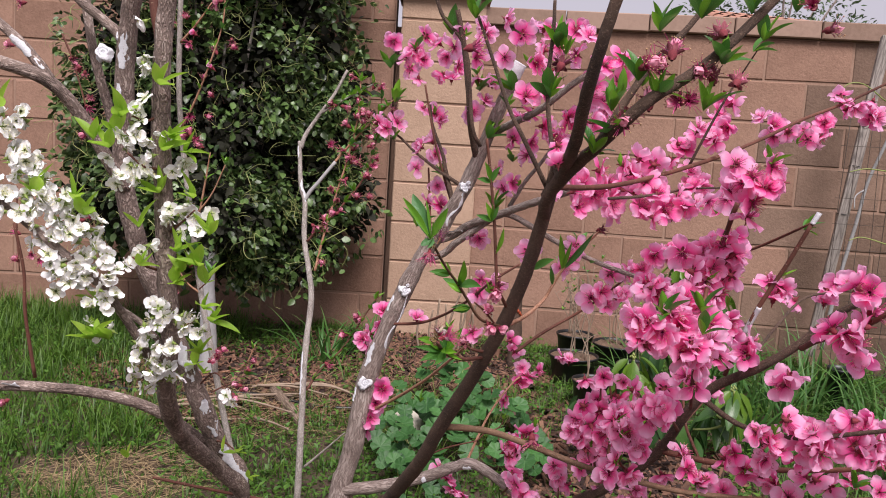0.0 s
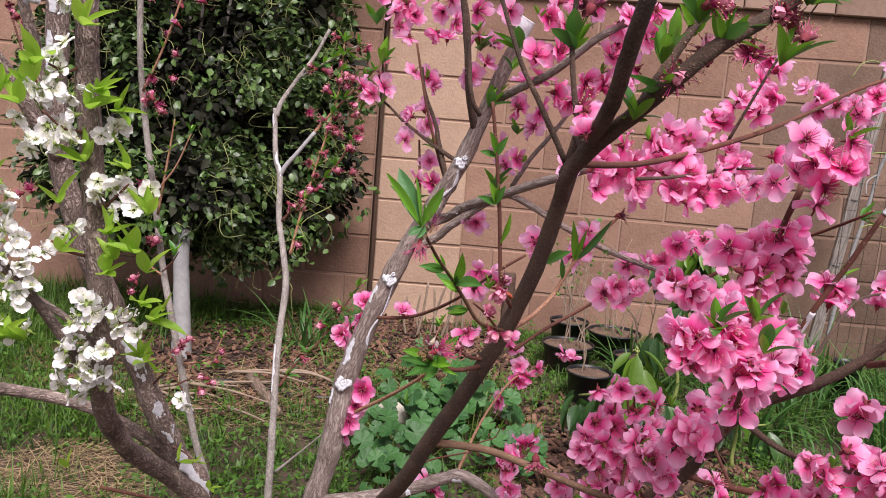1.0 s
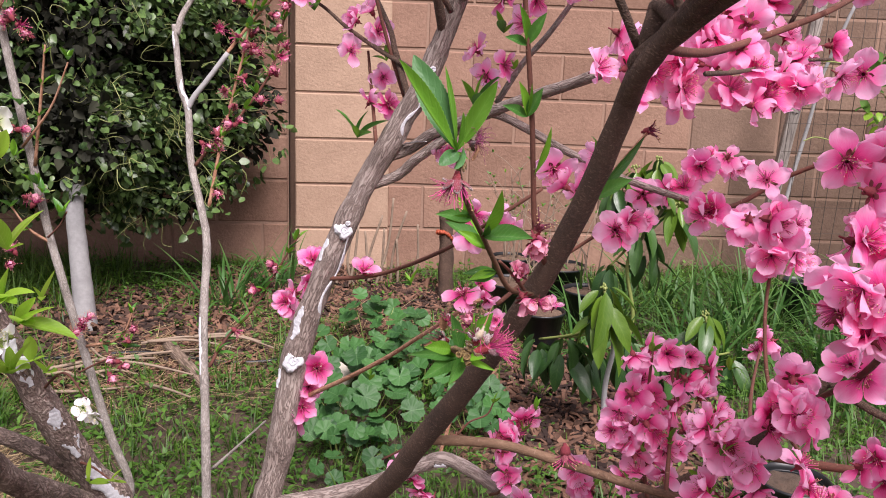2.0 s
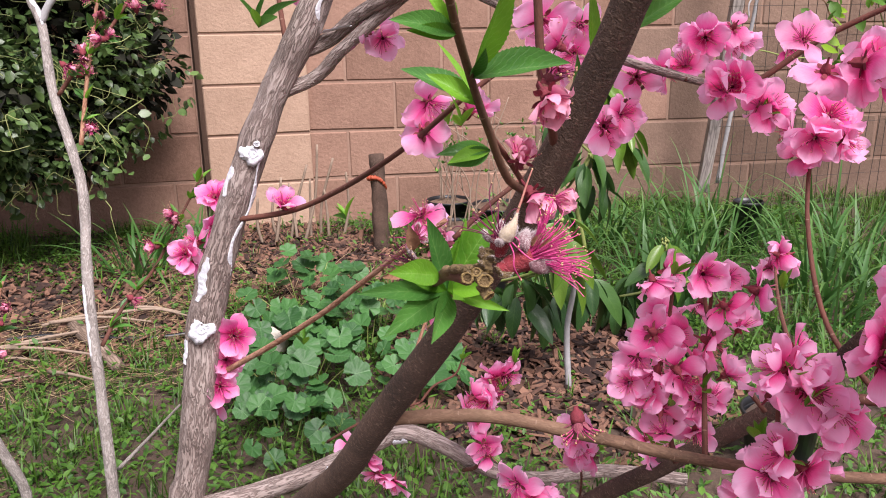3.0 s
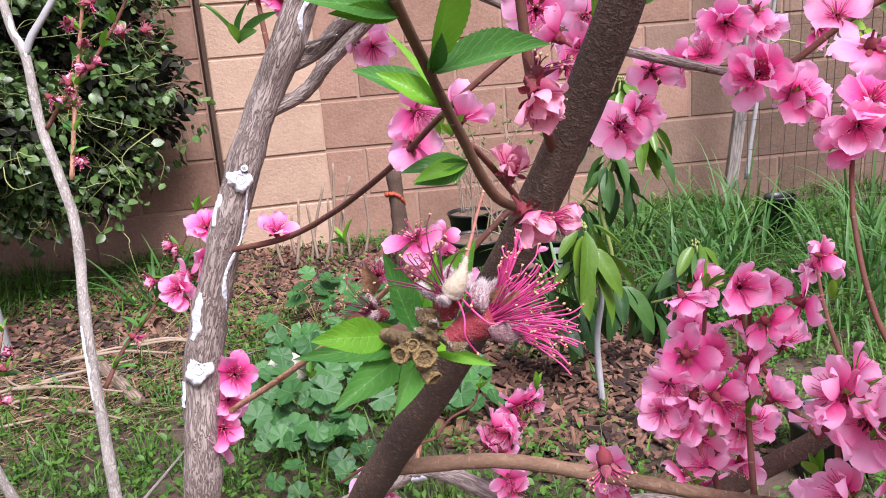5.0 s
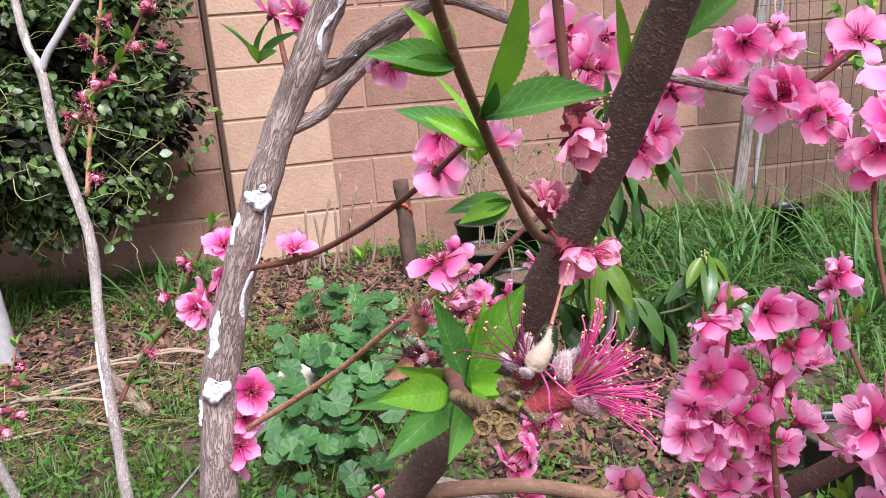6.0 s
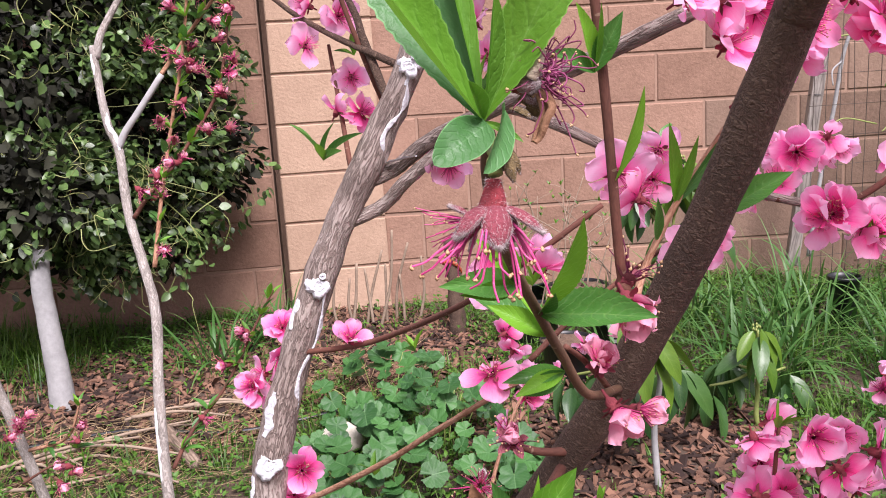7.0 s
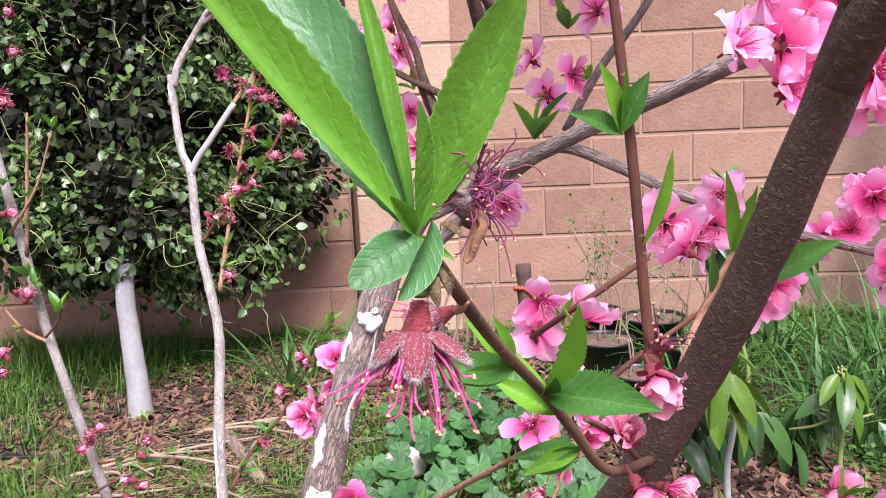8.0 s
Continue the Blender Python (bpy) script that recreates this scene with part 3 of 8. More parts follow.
PEACH_LEAVES = [leaf_mesh("leaf", YOUNG, length=0.036, width=0.0105, n=8, fold=0.55, curl=0.25, twist=0.2, across=2),
                leaf_mesh("leaf", YOUNG, length=0.030, width=0.010, n=8, fold=0.6, curl=-0.25, twist=-0.2, across=2),
                leaf_mesh("leaf", OLDER, length=0.040, width=0.0135, n=8, fold=0.4, curl=0.5, twist=0.3, across=2),
                leaf_mesh("leaf", OLDER, length=0.034, width=0.0125, n=8, fold=0.3, curl=0.7, twist=-0.3, across=2),
                leaf_mesh("leaf", YOUNG, length=0.022, width=0.0065, n=6, fold=0.7, curl=0.1)]
PLUM_LEAVES = [leaf_mesh("leaf", PLUM, length=0.042, width=0.0165, n=7, fold=0.45, curl=0.3, twist=0.2, across=2, shape=(0.75, 0.8)),
               leaf_mesh("leaf", PLUM, length=0.034, width=0.014, n=7, fold=0.5, curl=-0.2, twist=-0.2, across=2, shape=(0.75, 0.8)),
               leaf_mesh("leaf", PLUM, length=0.022, width=0.008, n=6, fold=0.6, curl=0.1)]
TOWARD = Vector((0.0, -1.0, 0.15))


def bloom(tree, pos, direction=None, size=1.0, kind="pink", bias=0.45):
    """One blossom with its stamens and calyx."""
    if direction is None:
        direction = TOWARD * bias + Vector((rng.gauss(0, 0.75), rng.gauss(0, 0.6), rng.gauss(0.05, 0.6)))
    m = aim(pos, direction, rng.uniform(0, 6.28), size * rng.uniform(0.88, 1.1))
    if kind == "pink":
        ob = part("blossom", rng.choice(PINK_BLOOMS), tree, m=m)
        sub("stamen_tuft", rng.choice(PINK_STAMENS), ob)
        sub("calyx", CALYX_RED, ob)
    elif kind == "bud":
        ob = part("flower_bud", PINK_BUD, tree, m=m)
        sub("calyx", CALYX_RED, ob)
    elif kind == "white":
        ob = part("blossom", rng.choice(WHITE_BLOOMS), tree, m=m)
        sub("stamen_tuft", rng.choice(WHITE_STAMENS), ob)
        sub("calyx", CALYX_LIME, ob)
    else:
        ob = part("withered_blossom", rng.choice(WITHERED), tree, m=m)
        sub("stamen_tuft", rng.choice(WITHERED_STAMENS), ob)
    return ob


def blooms(tree, points, extra=0, spread=0.012, size=1.0, kind="pink", bias=0.50):
    """Blossoms at the points, and as many extra ones round each."""
    for p in points:
        bloom(tree, p, None, size, kind, bias)
        for _ in range(extra):
            q = Vector(p) + Vector((rng.gauss(0, spread), rng.gauss(0.012, spread), rng.gauss(0, spread)))
            bloom(tree, q, None, size, kind, bias * 0.6)
        if kind == "pink" and rng.random() < 0.13:
            whorl(tree, Vector(p) + Vector((rng.gauss(0, 0.01), -0.006, rng.gauss(0, 0.01))), (rng.gauss(0, 0.4), -0.6, 0.9), 3, 0.62, PEACH_LEAVES[:2] + PEACH_LEAVES[4:], 0.6)


def whorl(tree, pos, direction=(0, -0.2, 1), count=5, size=1.0, meshes=None, open_=0.75):
    """A rosette of young leaves round a shoot's direction."""
    meshes = meshes or PEACH_LEAVES
    d = Vector(direction).normalized()
    a0 = rng.uniform(0, 6.28)
    q = d.to_track_quat("Z", "Y")
    for k in range(count):
        a = a0 + k * 2.4 + rng.uniform(-0.3, 0.3)
        o = open_ * rng.uniform(0.45, 1.25)
        out = q @ Vector((math.cos(a) * o, math.sin(a) * o, 1))
        part("leaf", rng.choice(meshes), tree, m=along(Vector(pos) - d * 0.002, out, size=size * rng.uniform(0.7, 1.15), bank=rng.uniform(-0.5, 0.5)))


def twig_ends(tree, pts, step, size=1.0, meshes=None, count=3):
    """Leaf tufts along a shoot."""
    line = spline(pts, 6)
    acc = 0.0
    for a, b in zip(line, line[1:]):
        acc += (b - a).length
        if acc > step:
            acc = 0
            d = (b - a).normalized() + Vector((rng.uniform(-1, 1), rng.uniform(-1, 0.4), rng.uniform(-0.2, 1)))
            whorl(tree, b, d, count, size, meshes)


def paint_patch(parent, pts, r, centre, span, mat=None, seed=0, ragged=0.22, name="white_paint", wild=0.9):
    """A ragged coat of paint on a limb, a hair above the bark; centre is the angle it faces, span its half width."""
    r_ = random.Random(seed)
    g = Geo()
    line = spline(pts, 16)
    n = len(line)
    ph = r_.uniform(0, 9)
    verts, uvs, faces = [], [], []
    cols = 8
    for i, c in enumerate(line):
        t = (line[min(i + 1, n - 1)] - line[max(i - 1, 0)]).normalized()
        x = Vector((1, 0, 0)) - t * t.x
        x.normalize()
        y = x.cross(t)
        if y.y > 0:
            y = -y
        u = i / (n - 1)
        half = span * (0.25 + 0.75 * math.sin(math.pi * min(max(u, 0.02), 0.98)) ** 0.4) * (1 + ragged * math.sin(ph + 17 * u) * math.sin(5 * u + ph * 2))
        mid = centre + 0.3 * ragged * math.sin(9 * u + ph)
        reach = [half * max(0.12, 1 + wild * noise.noise(Vector((c.z * 95 + ph, c.x * 95, e * 7)))) for e in (0, 1)]
        for k in range(cols + 1):
            s = 2 * k / cols - 1
            a = mid + reach[s > 0] * s
            rr = r * (1.03 + 0.035 * noise.noise(Vector((c.z * 300, a * 5, ph))) if abs(s) < 0.99 else 0.96)
            verts.append(c + (x * math.sin(a) + y * math.cos(a)) * rr)
            uvs.append((s, u))
    w = cols + 1
    for i in range(n - 1):
        for k in range(cols):
            faces.append((i * w + k, i * w + k + 1, (i + 1) * w + k + 1, (i + 1) * w + k))
    g.add([tuple(v) for v in verts], faces, uvs)
    return part(name, g.mesh(name, mat or PAINT), parent, "dabs of white tree paint")


def paint_knot(parent, pos, r, direction=(0, -1, 0.1)):
    """A pruning scar swirled over with white paint."""
    g = Geo()
    r *= 1.2
    lathe(g, [(r * 1.12, -0.009), (r * 1.02, -0.0022), (r * 0.9, 0.0002), (r * 0.76, 0.0010), (r * 0.64, 0.0008)], 26)
    lathe(g, [(r * 0.64, 0.0008), (r * 0.54, 0.0001), (r * 0.46, 0.0004)], 26, 1)
    lathe(g, [(r * 0.46, 0.0004), (r * 0.36, 0.0010), (r * 0.26, 0.0006)], 26)
    lathe(g, [(r * 0.26, 0.0006), (r * 0.14, 0.0), (0.0002, 0.0004)], 26, 1)
    for v in g.v:
        for i in range(len(v)):
            v[i][:2] *= 1 + 0.55 * noise.noise(Vector(v[i]) * 110 + Vector(pos) * 50) + 0.22 * noise.noise(Vector(v[i]) * 420)
            v[i][2] += 0.0014 * noise.noise(Vector(v[i]) * 330)
    return part("pruning_scar", g.mesh("pruning_scar", [PAINT, PAINT_GREY]), parent, "pruning scar sealed with white paint", aim(pos, direction, rng.uniform(0, 6)))

# ---------------------------------------------------------------- ground
def smooth(a, b, x):
    t = min(1.0, max(0.0, (x - a) / (b - a)))
    return t * t * (3 - 2 * t)


def ground_z(x, y):
    far = 1 - smooth(4.5, 8, abs(y - 2.5) + abs(x) * 0.6)
    return 0.085 * smooth(1.8, 4.0, y) + far * (0.022 * noise.noise(Vector((x * 2.1, y * 2.1, 3))) + 0.008 * noise.noise(Vector((x * 9, y * 9, 1))))


def axis(lo, hi, a, b, fine, coarse):
    return sorted(set([round(v, 4) for v in np.concatenate([np.linspace(lo, a, coarse), np.arange(a, b, fine), np.linspace(b, hi, coarse)])]))


def build_ground():
    xs, ys = axis(-60, 60, -3, 3.4, 0.05, 14), axis(-60, 60, 0, 4.6, 0.05, 14)
    verts = [(x, y, ground_z(x, y)) for y in ys for x in xs]
    w = len(xs)
    faces = [(j * w + i, j * w + i + 1, (j + 1) * w + i + 1, (j + 1) * w + i) for j in range(len(ys) - 1) for i in range(w - 1)]
    g = Geo()
    g.add(verts, faces, [(v[0], v[1]) for v in verts])
    tagged(new("ground", g.mesh("ground", SOIL)), "dark garden soil with weeds, mulch and straw", "ground", kind="structure")


build_ground()

# ---------------------------------------------------------------- block walls
COURSE, BLOCK_L, LINE0 = 0.2032, 0.4064, 0.0708


def block_mesh(length, height, depth, mat, seed):
    r = random.Random(seed)
    bm = bmesh.new()
    bmesh.ops.create_cube(bm, size=1, matrix=Matrix.Diagonal((length, depth, height, 1)))
    for v in bm.verts:
        v.co += Vector((r.uniform(-1, 1), 0.6 * r.uniform(-1, 1), r.uniform(-1, 1))) * 0.0016
    bmesh.ops.bevel(bm, geom=[e for e in bm.edges if all(v.co.y < 0 for v in e.verts)], offset=0.0045, segments=1, affect="EDGES", profile=0.5)
    me = bpy.data.meshes.new("block")
    bm.to_mesh(me)
    bm.free()
    me.materials.append(mat)
    return me


def slab(name, x0, x1, y0, y1, z0, z1, mat):
    bm = bmesh.new()
    bmesh.ops.create_cube(bm, size=1, matrix=Matrix.Translation(((x0 + x1) / 2, (y0 + y1) / 2, (z0 + z1) / 2)) @ Matrix.Diagonal((x1 - x0, y1 - y0, z1 - z0, 1)))
    me = bpy.data.meshes.new(name)
    bm.to_mesh(me)
    bm.free()
    me.materials.append(mat)
    return me


def block_wall(name, m, x0, x1, first_joint, courses, label, brown_from=99.0):
    """A running-bond wall whose face lies in local y = 0; joints stand back 5 mm; beyond a given x its blocks are
    darker and browner.
    """
    top = LINE0 + courses * COURSE
    wall = tagged(new(name, slab(name, x0, x1, 0.005, 0.15, -0.35, top, MORTAR)), label, "wall", kind="structure")
    wall.matrix_world = m
    full = {mat: [block_mesh(BLOCK_L - 0.010, COURSE - 0.010, 0.05, mat, s) for s in range(6)] for mat in (BLOCK, BLOCK_BROWN)}
    mix = random.Random(17)
    for c in range(-1, courses):
        z = LINE0 + (c + 0.5) * COURSE
        off = first_joint + (BLOCK_L / 2 if c % 2 else 0)
        k = math.floor((x0 - off) / BLOCK_L)
        while off + k * BLOCK_L < x1:
            a, b = off + k * BLOCK_L, off + (k + 1) * BLOCK_L
            k += 1
            a2, b2 = max(a, x0), min(b, x1)
            if b2 - a2 < 0.03:
                continue
            mat = BLOCK_BROWN if (a2 + b2) / 2 > brown_from + mix.uniform(-0.35, 0.35) else BLOCK
            me = full[mat][rng.choice(range(6))] if b2 - a2 > BLOCK_L - 0.001 else block_mesh(b2 - a2 - 0.010, COURSE - 0.010, 0.05, mat, int(a * 100) + c)
            part("block", me, wall, m=pose((a2 + b2) / 2, 0.025 + rng.uniform(-0.0012, 0.0012), z))
    x = x0
    capm = [block_mesh(BLOCK_L - 0.006, 0.085, 0.21, CAPSTONE, 70 + s) for s in range(3)]
    while x < x1 - 0.05:
        part("cap_stone", capm[int(x * 7) % 3], wall, m=pose(x + BLOCK_L / 2, 0.075, top + 0.0435 + rng.uniform(-0.002, 0.002)))
        x += BLOCK_L
    return wall


RIGHT_ANGLE = -6.5
RIGHT = pose(0.20, 4.090, 0, 0, 0, RIGHT_ANGLE)
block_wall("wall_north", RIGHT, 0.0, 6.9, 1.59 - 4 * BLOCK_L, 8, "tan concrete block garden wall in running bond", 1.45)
block_wall("wall_west", pose(-0.20, 4.17, 0, 0, 0, 0), -5.6, -0.047, -0.17, 9, "tan concrete block wall set back behind the shrub")
block_wall("wall_east", pose(6.9, 3.6, 0, 0, 0, -90), 0.0, 14.0, 0.2, 8, "tan concrete block side wall")


def build_pilaster():
    top = LINE0 + 8 * COURSE
    core = tagged(new("pilaster", slab("pilaster", -0.206, 0.206, 0.006, 0.30, -0.3, top + 0.12, MORTAR)), "pale concrete block pilaster in the garden wall", "pilaster", kind="structure")
    core.matrix_world = pose(-0.002, 4.057, 0)
    part("back_joint", slab("back_joint", -0.40, -0.19, 0.262, 0.30, -0.3, top, MORTAR), core)
    meshes = [block_mesh(0.420, COURSE - 0.009, 0.05, BLOCK_PALE, 40 + s) for s in range(4)]
    for c in range(-1, 8):
        part("block", meshes[c % 4], core, m=pose(0, 0.025, LINE0 + (c + 0.5) * COURSE))
    part("block", block_mesh(0.420, 0.110, 0.05, BLOCK_PALE, 44), core, m=pose(0, 0.025, top + 0.060))
    part("cap_stone", block_mesh(0.47, 0.06, 0.40, CAPSTONE, 77), core, m=pose(0, 0.15, top + 0.152))


build_pilaster()


# ---------------------------------------------------------------- beyond the wall
def build_roof():
    ob = thing("neighbour_house", "low terracotta roof seen above the wall", "house", (4.6, 9.0, 0))
    part("wall", slab("wall", 3.6, 9.4, 8.2, 12.0, 0.0, 2.42, CAPSTONE), ob)
    g = Geo()
    rows, cols = 9, 40
    for j in range(rows):
        for i in range(cols):
            x0, y0 = 3.35 + i * 0.16, 7.9 + j * 0.30
            z0 = 2.34 + j * 0.085 - i * 0.006
            prof = [(math.cos(a) * 0.075, math.sin(a) * 0.045) for a in np.linspace(math.pi, 0, 5)]
            v = [(x0 + p, y0, z0 + q) for p, q in prof] + [(x0 + p, y0 + 0.33, z0 + q + 0.075) for p, q in prof]
            g.add(v, [(k, k + 1, k + 6, k + 5) for k in range(4)], [(0, 0)] * 10)
    g.add([(3.35, 7.9, 2.32), (9.75, 7.9, 2.09), (9.75, 10.6, 2.84), (3.35, 10.6, 3.09)], [(0, 1, 2, 3)], [(0, 0)] * 4)
    part("roof", g.mesh("roof", ROOF), ob, "weathered terracotta roof tiles")


build_roof()


def scatter_leaves(g, count, where, length, width, seed, fold=0.25, curl=0.3, up=0.4, shape=(0.6, 0.75), n=3, slot=0, jitter=0.35):
    """Adds count small leaves; where(r) gives a place and an outward direction."""
    r = random.Random(seed)
    protos = [blade(1.0, width / length, n, fold * f, curl * c, shape=shape) for f, c in ((1, 1), (0.5, -0.6), (1.4, 1.6))]
    for _ in range(count):
        spot = where(r)
        if spot is None:
            continue
        p, d = spot
        d = Vector(d) + Vector((r.gauss(0, 0.7), r.gauss(0, 0.7), r.gauss(0, 0.6) - up * 0.2))
        v, f, uv = r.choice(protos)
        m = along(p, d, size=length * r.uniform(1 - jitter, 1 + jitter), bank=r.uniform(-1.1, 1.1))
        g.add(place(v, m), f, uv, slot)


def far_tree(x, y, h, w, seed):
    ob = thing("far_tree", "grey-green tree rising beyond the garden wall", "tree", (x, y, 0))
    g = Geo()
    tube(g, [(x, y, 0), (x + 0.1, y, h * 0.4), (x - 0.1, y, h * 0.75)], 0.16, 0.07, 8, 0.1)
    part("trunk", g.mesh("trunk", BARK_GREY), ob)
    r = random.Random(seed)
    hubs = [(x + r.gauss(0, w * 0.45), y + r.gauss(0, w * 0.3), h * r.uniform(0.5, 1.02), w * r.uniform(0.12, 0.3)) for _ in range(26)]
    g = Geo()
    for hx, hy, hz, _ in hubs:
        tube(g, [(x, y, h * 0.45), ((x + hx) / 2, (y + hy) / 2, (h * 0.45 + hz) / 2 + 0.2), (hx, hy, hz)], 0.035, 0.008, 5)
    part("limbs", g.mesh("limbs", BARK_GREY), ob)
    g = Geo()

    def where(q):
        hx, hy, hz, s = q.choice(hubs)
        d = Vector((q.gauss(0, 1), q.gauss(0, 1), q.gauss(0, 0.8)))
        return Vector((hx, hy, hz)) + d * s * 0.55, d
    scatter_leaves(g, 5200, where, 0.11, 0.045, seed)
    part("crown", g.mesh("crown", FAR_LEAF), ob, "sparse grey-green foliage", kind="stuff")


far_tree(6.4, 15.5, 5.3, 2.2, 5)


# ---------------------------------------------------------------- ground cover
def in_oval(x, y, cx, cy, rx, ry):
    return ((x - cx) / rx) ** 2 + ((y - cy) / ry) ** 2


MULCH_BEDS = [(-0.80, 3.20, 0.62, 0.50), (0.12, 3.45, 0.42, 0.42), (0.70, 2.55, 0.42, 0.52), (-0.20, 3.75, 0.5, 0.28)]
STRAW_BEDS = [(-0.92, 2.26, 0.26, 0.20), (-0.60, 2.85, 0.38, 0.30), (-0.05, 3.2, 0.35, 0.25)]


def bare(x, y):
    """How bare the soil is (1 in the middle of a bed)."""
    k = 0.0
    for b in MULCH_BEDS + STRAW_BEDS[:1]:
        k = max(k, 1.25 - in_oval(x, y, *b))
    return min(1.0, max(0.0, k + 0.35 * noise.noise(Vector((x * 4, y * 4, 0)))))


def build_mulch():
    g = Geo()
    r = random.Random(3)
    for _ in range(13500):
        b = r.choice(MULCH_BEDS)
        a, q = r.uniform(0, 6.28), math.sqrt(r.random()) * 1.08
        x, y = b[0] + b[2] * q * math.cos(a), b[1] + b[3] * q * math.sin(a)
        l, w, t = 0.006 + 0.032 * r.random() ** 1.8, 0.003 + 0.010 * r.random() ** 1.5, r.uniform(0.001, 0.004)
        c = [(-l, -w, -t), (l, -w * 0.6, -t), (l * 0.9, w, -t), (-l, w * 0.7, -t), (-l, -w, t), (l, -w * 0.6, t), (l * 0.9, w, t), (-l, w * 0.7, t)]
        m = pose(x, y, ground_z(x, y) + r.uniform(0.0, 0.012), r.gauss(0, 24), r.gauss(0, 24), r.uniform(0, 360))
        g.add(place(c, m), [(4, 5, 6, 7), (0, 4, 7, 3), (1, 2, 6, 5), (0, 1, 5, 4), (2, 3, 7, 6)], [(0, 0)] * 8)
    tagged(new("mulch", g.mesh("mulch", MULCH, False)), "dark reddish brown bark mulch lying on the soil", "mulch", kind="stuff")


build_mulch()


def ribbon(g, p, d, length, width, bend, r, n=4, slot=0):
    """One grass blade: a folded, tapering, arching strip."""
    side = Vector((d.y, -d.x, 0))
    if side.length < 1e-3:
        side = Vector((1, 0, 0))
    side.normalize()
    verts, uvs, c = [], [], Vector(p)
    dirn = Vector(d).normalized()
    for i in range(n + 1):
        v = i / n
        w = width * 0.5 * (1 - v ** 1.6) * (0.7 + 0.6 * min(1, v * 4)) + 0.0002
        verts += [c - side * w, c + Vector((0, 0, -w * 0.35)), c + side * w]
        uvs += [(0, v), (0.5, v), (1, v)]
        c = c + dirn * (length / n)
        dirn = (dirn + Vector((0, 0, -bend / n)) + Vector((d.x, d.y, 0)) * (bend * 0.25 / n)).normalized()
    faces = []
    for i in range(n):
        a = i * 3
        faces += [(a, a + 1, a + 4, a + 3), (a + 1, a + 2, a + 5, a + 4)]
    g.add([tuple(v) for v in verts], faces, uvs, slot)


def build_grass():
    g = Geo()
    r = random.Random(8)
    tufts = 0
    while tufts < 6200:
        if tufts < 4600:
            x, y = r.uniform(-2.6, 2.9), 1.35 + 2.75 * r.random() ** 0.8
        else:
            # the bed thins out raggedly into the bare yard
            a = r.uniform(0, 6.28)
            q = 0.85 + abs(r.gauss(0, 0.22))
            x, y = 0.15 + 3.3 * q * math.cos(a), 2.75 + 2.0 * q * math.sin(a)
        lush = 1.0 if x < -0.9 else (0.6 if x > 1.0 else 0.55)
        if y > (4.18 if x < -0.2 else 3.97):
            continue
        if r.random() < bare(x, y) * 0.93 or r.random() > lush + 0.25 * noise.noise(Vector((x * 3, y * 3, 9))):
            continue
        tufts += 1
        h = (0.13 if x < -0.9 else 0.075) * r.uniform(0.5, 1.35) * (1.1 if x > 1.0 and y > 2.3 else 1.0)
        for _ in range(r.randint(7, 13)):
            a = r.uniform(0, 6.28)
            o = r.uniform(0.1, 0.9)
            d = Vector((math.cos(a) * o, math.sin(a) * o, 1))
            px, py = x + r.gauss(0, 0.016), y + r.gauss(0, 0.016)
            ribbon(g, (px, py, ground_z(px, py) - 0.004), d, h * r.uniform(0.5, 1.2), r.uniform(0.0018, 0.0042), r.uniform(0.3, 1.6), r, 3)
    tagged(new("grass", g.mesh("grass", GRASS)), "uneven green grass growing in the bed", "grass", kind="stuff")


build_grass()


def build_weeds():
    g = Geo()
    r = random.Random(9)
    rosettes = 0
    while rosettes < 7000:
        x, y = r.uniform(-2.4, 2.3), 1.5 + 2.6 * r.random() ** 0.8
        if y > (4.2 if x < -0.2 else 3.97) or r.random() < bare(x, y) * 0.9:
            continue
        rosettes += 1
        z = ground_z(x, y)
        h = r.uniform(0.01, 0.07)
        for _ in range(r.randint(5, 10)):
            a = r.uniform(0, 6.28)
            d = Vector((math.cos(a), math.sin(a), r.uniform(-0.1, 0.9)))
            v, f, uv = blade(1, r.uniform(0.35, 0.6), 3, 0.3, r.uniform(-0.2, 0.6), shape=(0.7, 0.7))
            m = along(Vector((x + r.gauss(0, 0.02), y + r.gauss(0, 0.02), z + h * r.random())), d, size=r.uniform(0.008, 0.026), bank=r.uniform(-0.5, 0.5))
            g.add(place(v, m), f, uv)
    tagged(new("weeds", g.mesh("weeds", WEED)), "low bright green weeds spreading over the soil", "weeds", kind="stuff")


build_weeds()


def build_straw():
    g = Geo()
    r = random.Random(10)
    for _ in range(2200):
        b = r.choice(STRAW_BEDS)
        a, q = r.uniform(0, 6.28), math.sqrt(r.random()) * 1.1
        x, y = b[0] + b[2] * q * math.cos(a), b[1] + b[3] * q * math.sin(a)
        t = r.gauss(0.4, 0.9)
        ribbon(g, (x, y, ground_z(x, y) + r.uniform(0.004, 0.022)), Vector((math.cos(t), math.sin(t), r.gauss(0, 0.09))), r.uniform(0.04, 0.17), r.uniform(0.0012, 0.0032), r.uniform(-0.1, 0.15), r, 2)
    tagged(new("straw", g.mesh("straw", STRAW)), "dry straw and dead grass stalks on the ground", "straw", kind="stuff")


build_straw()


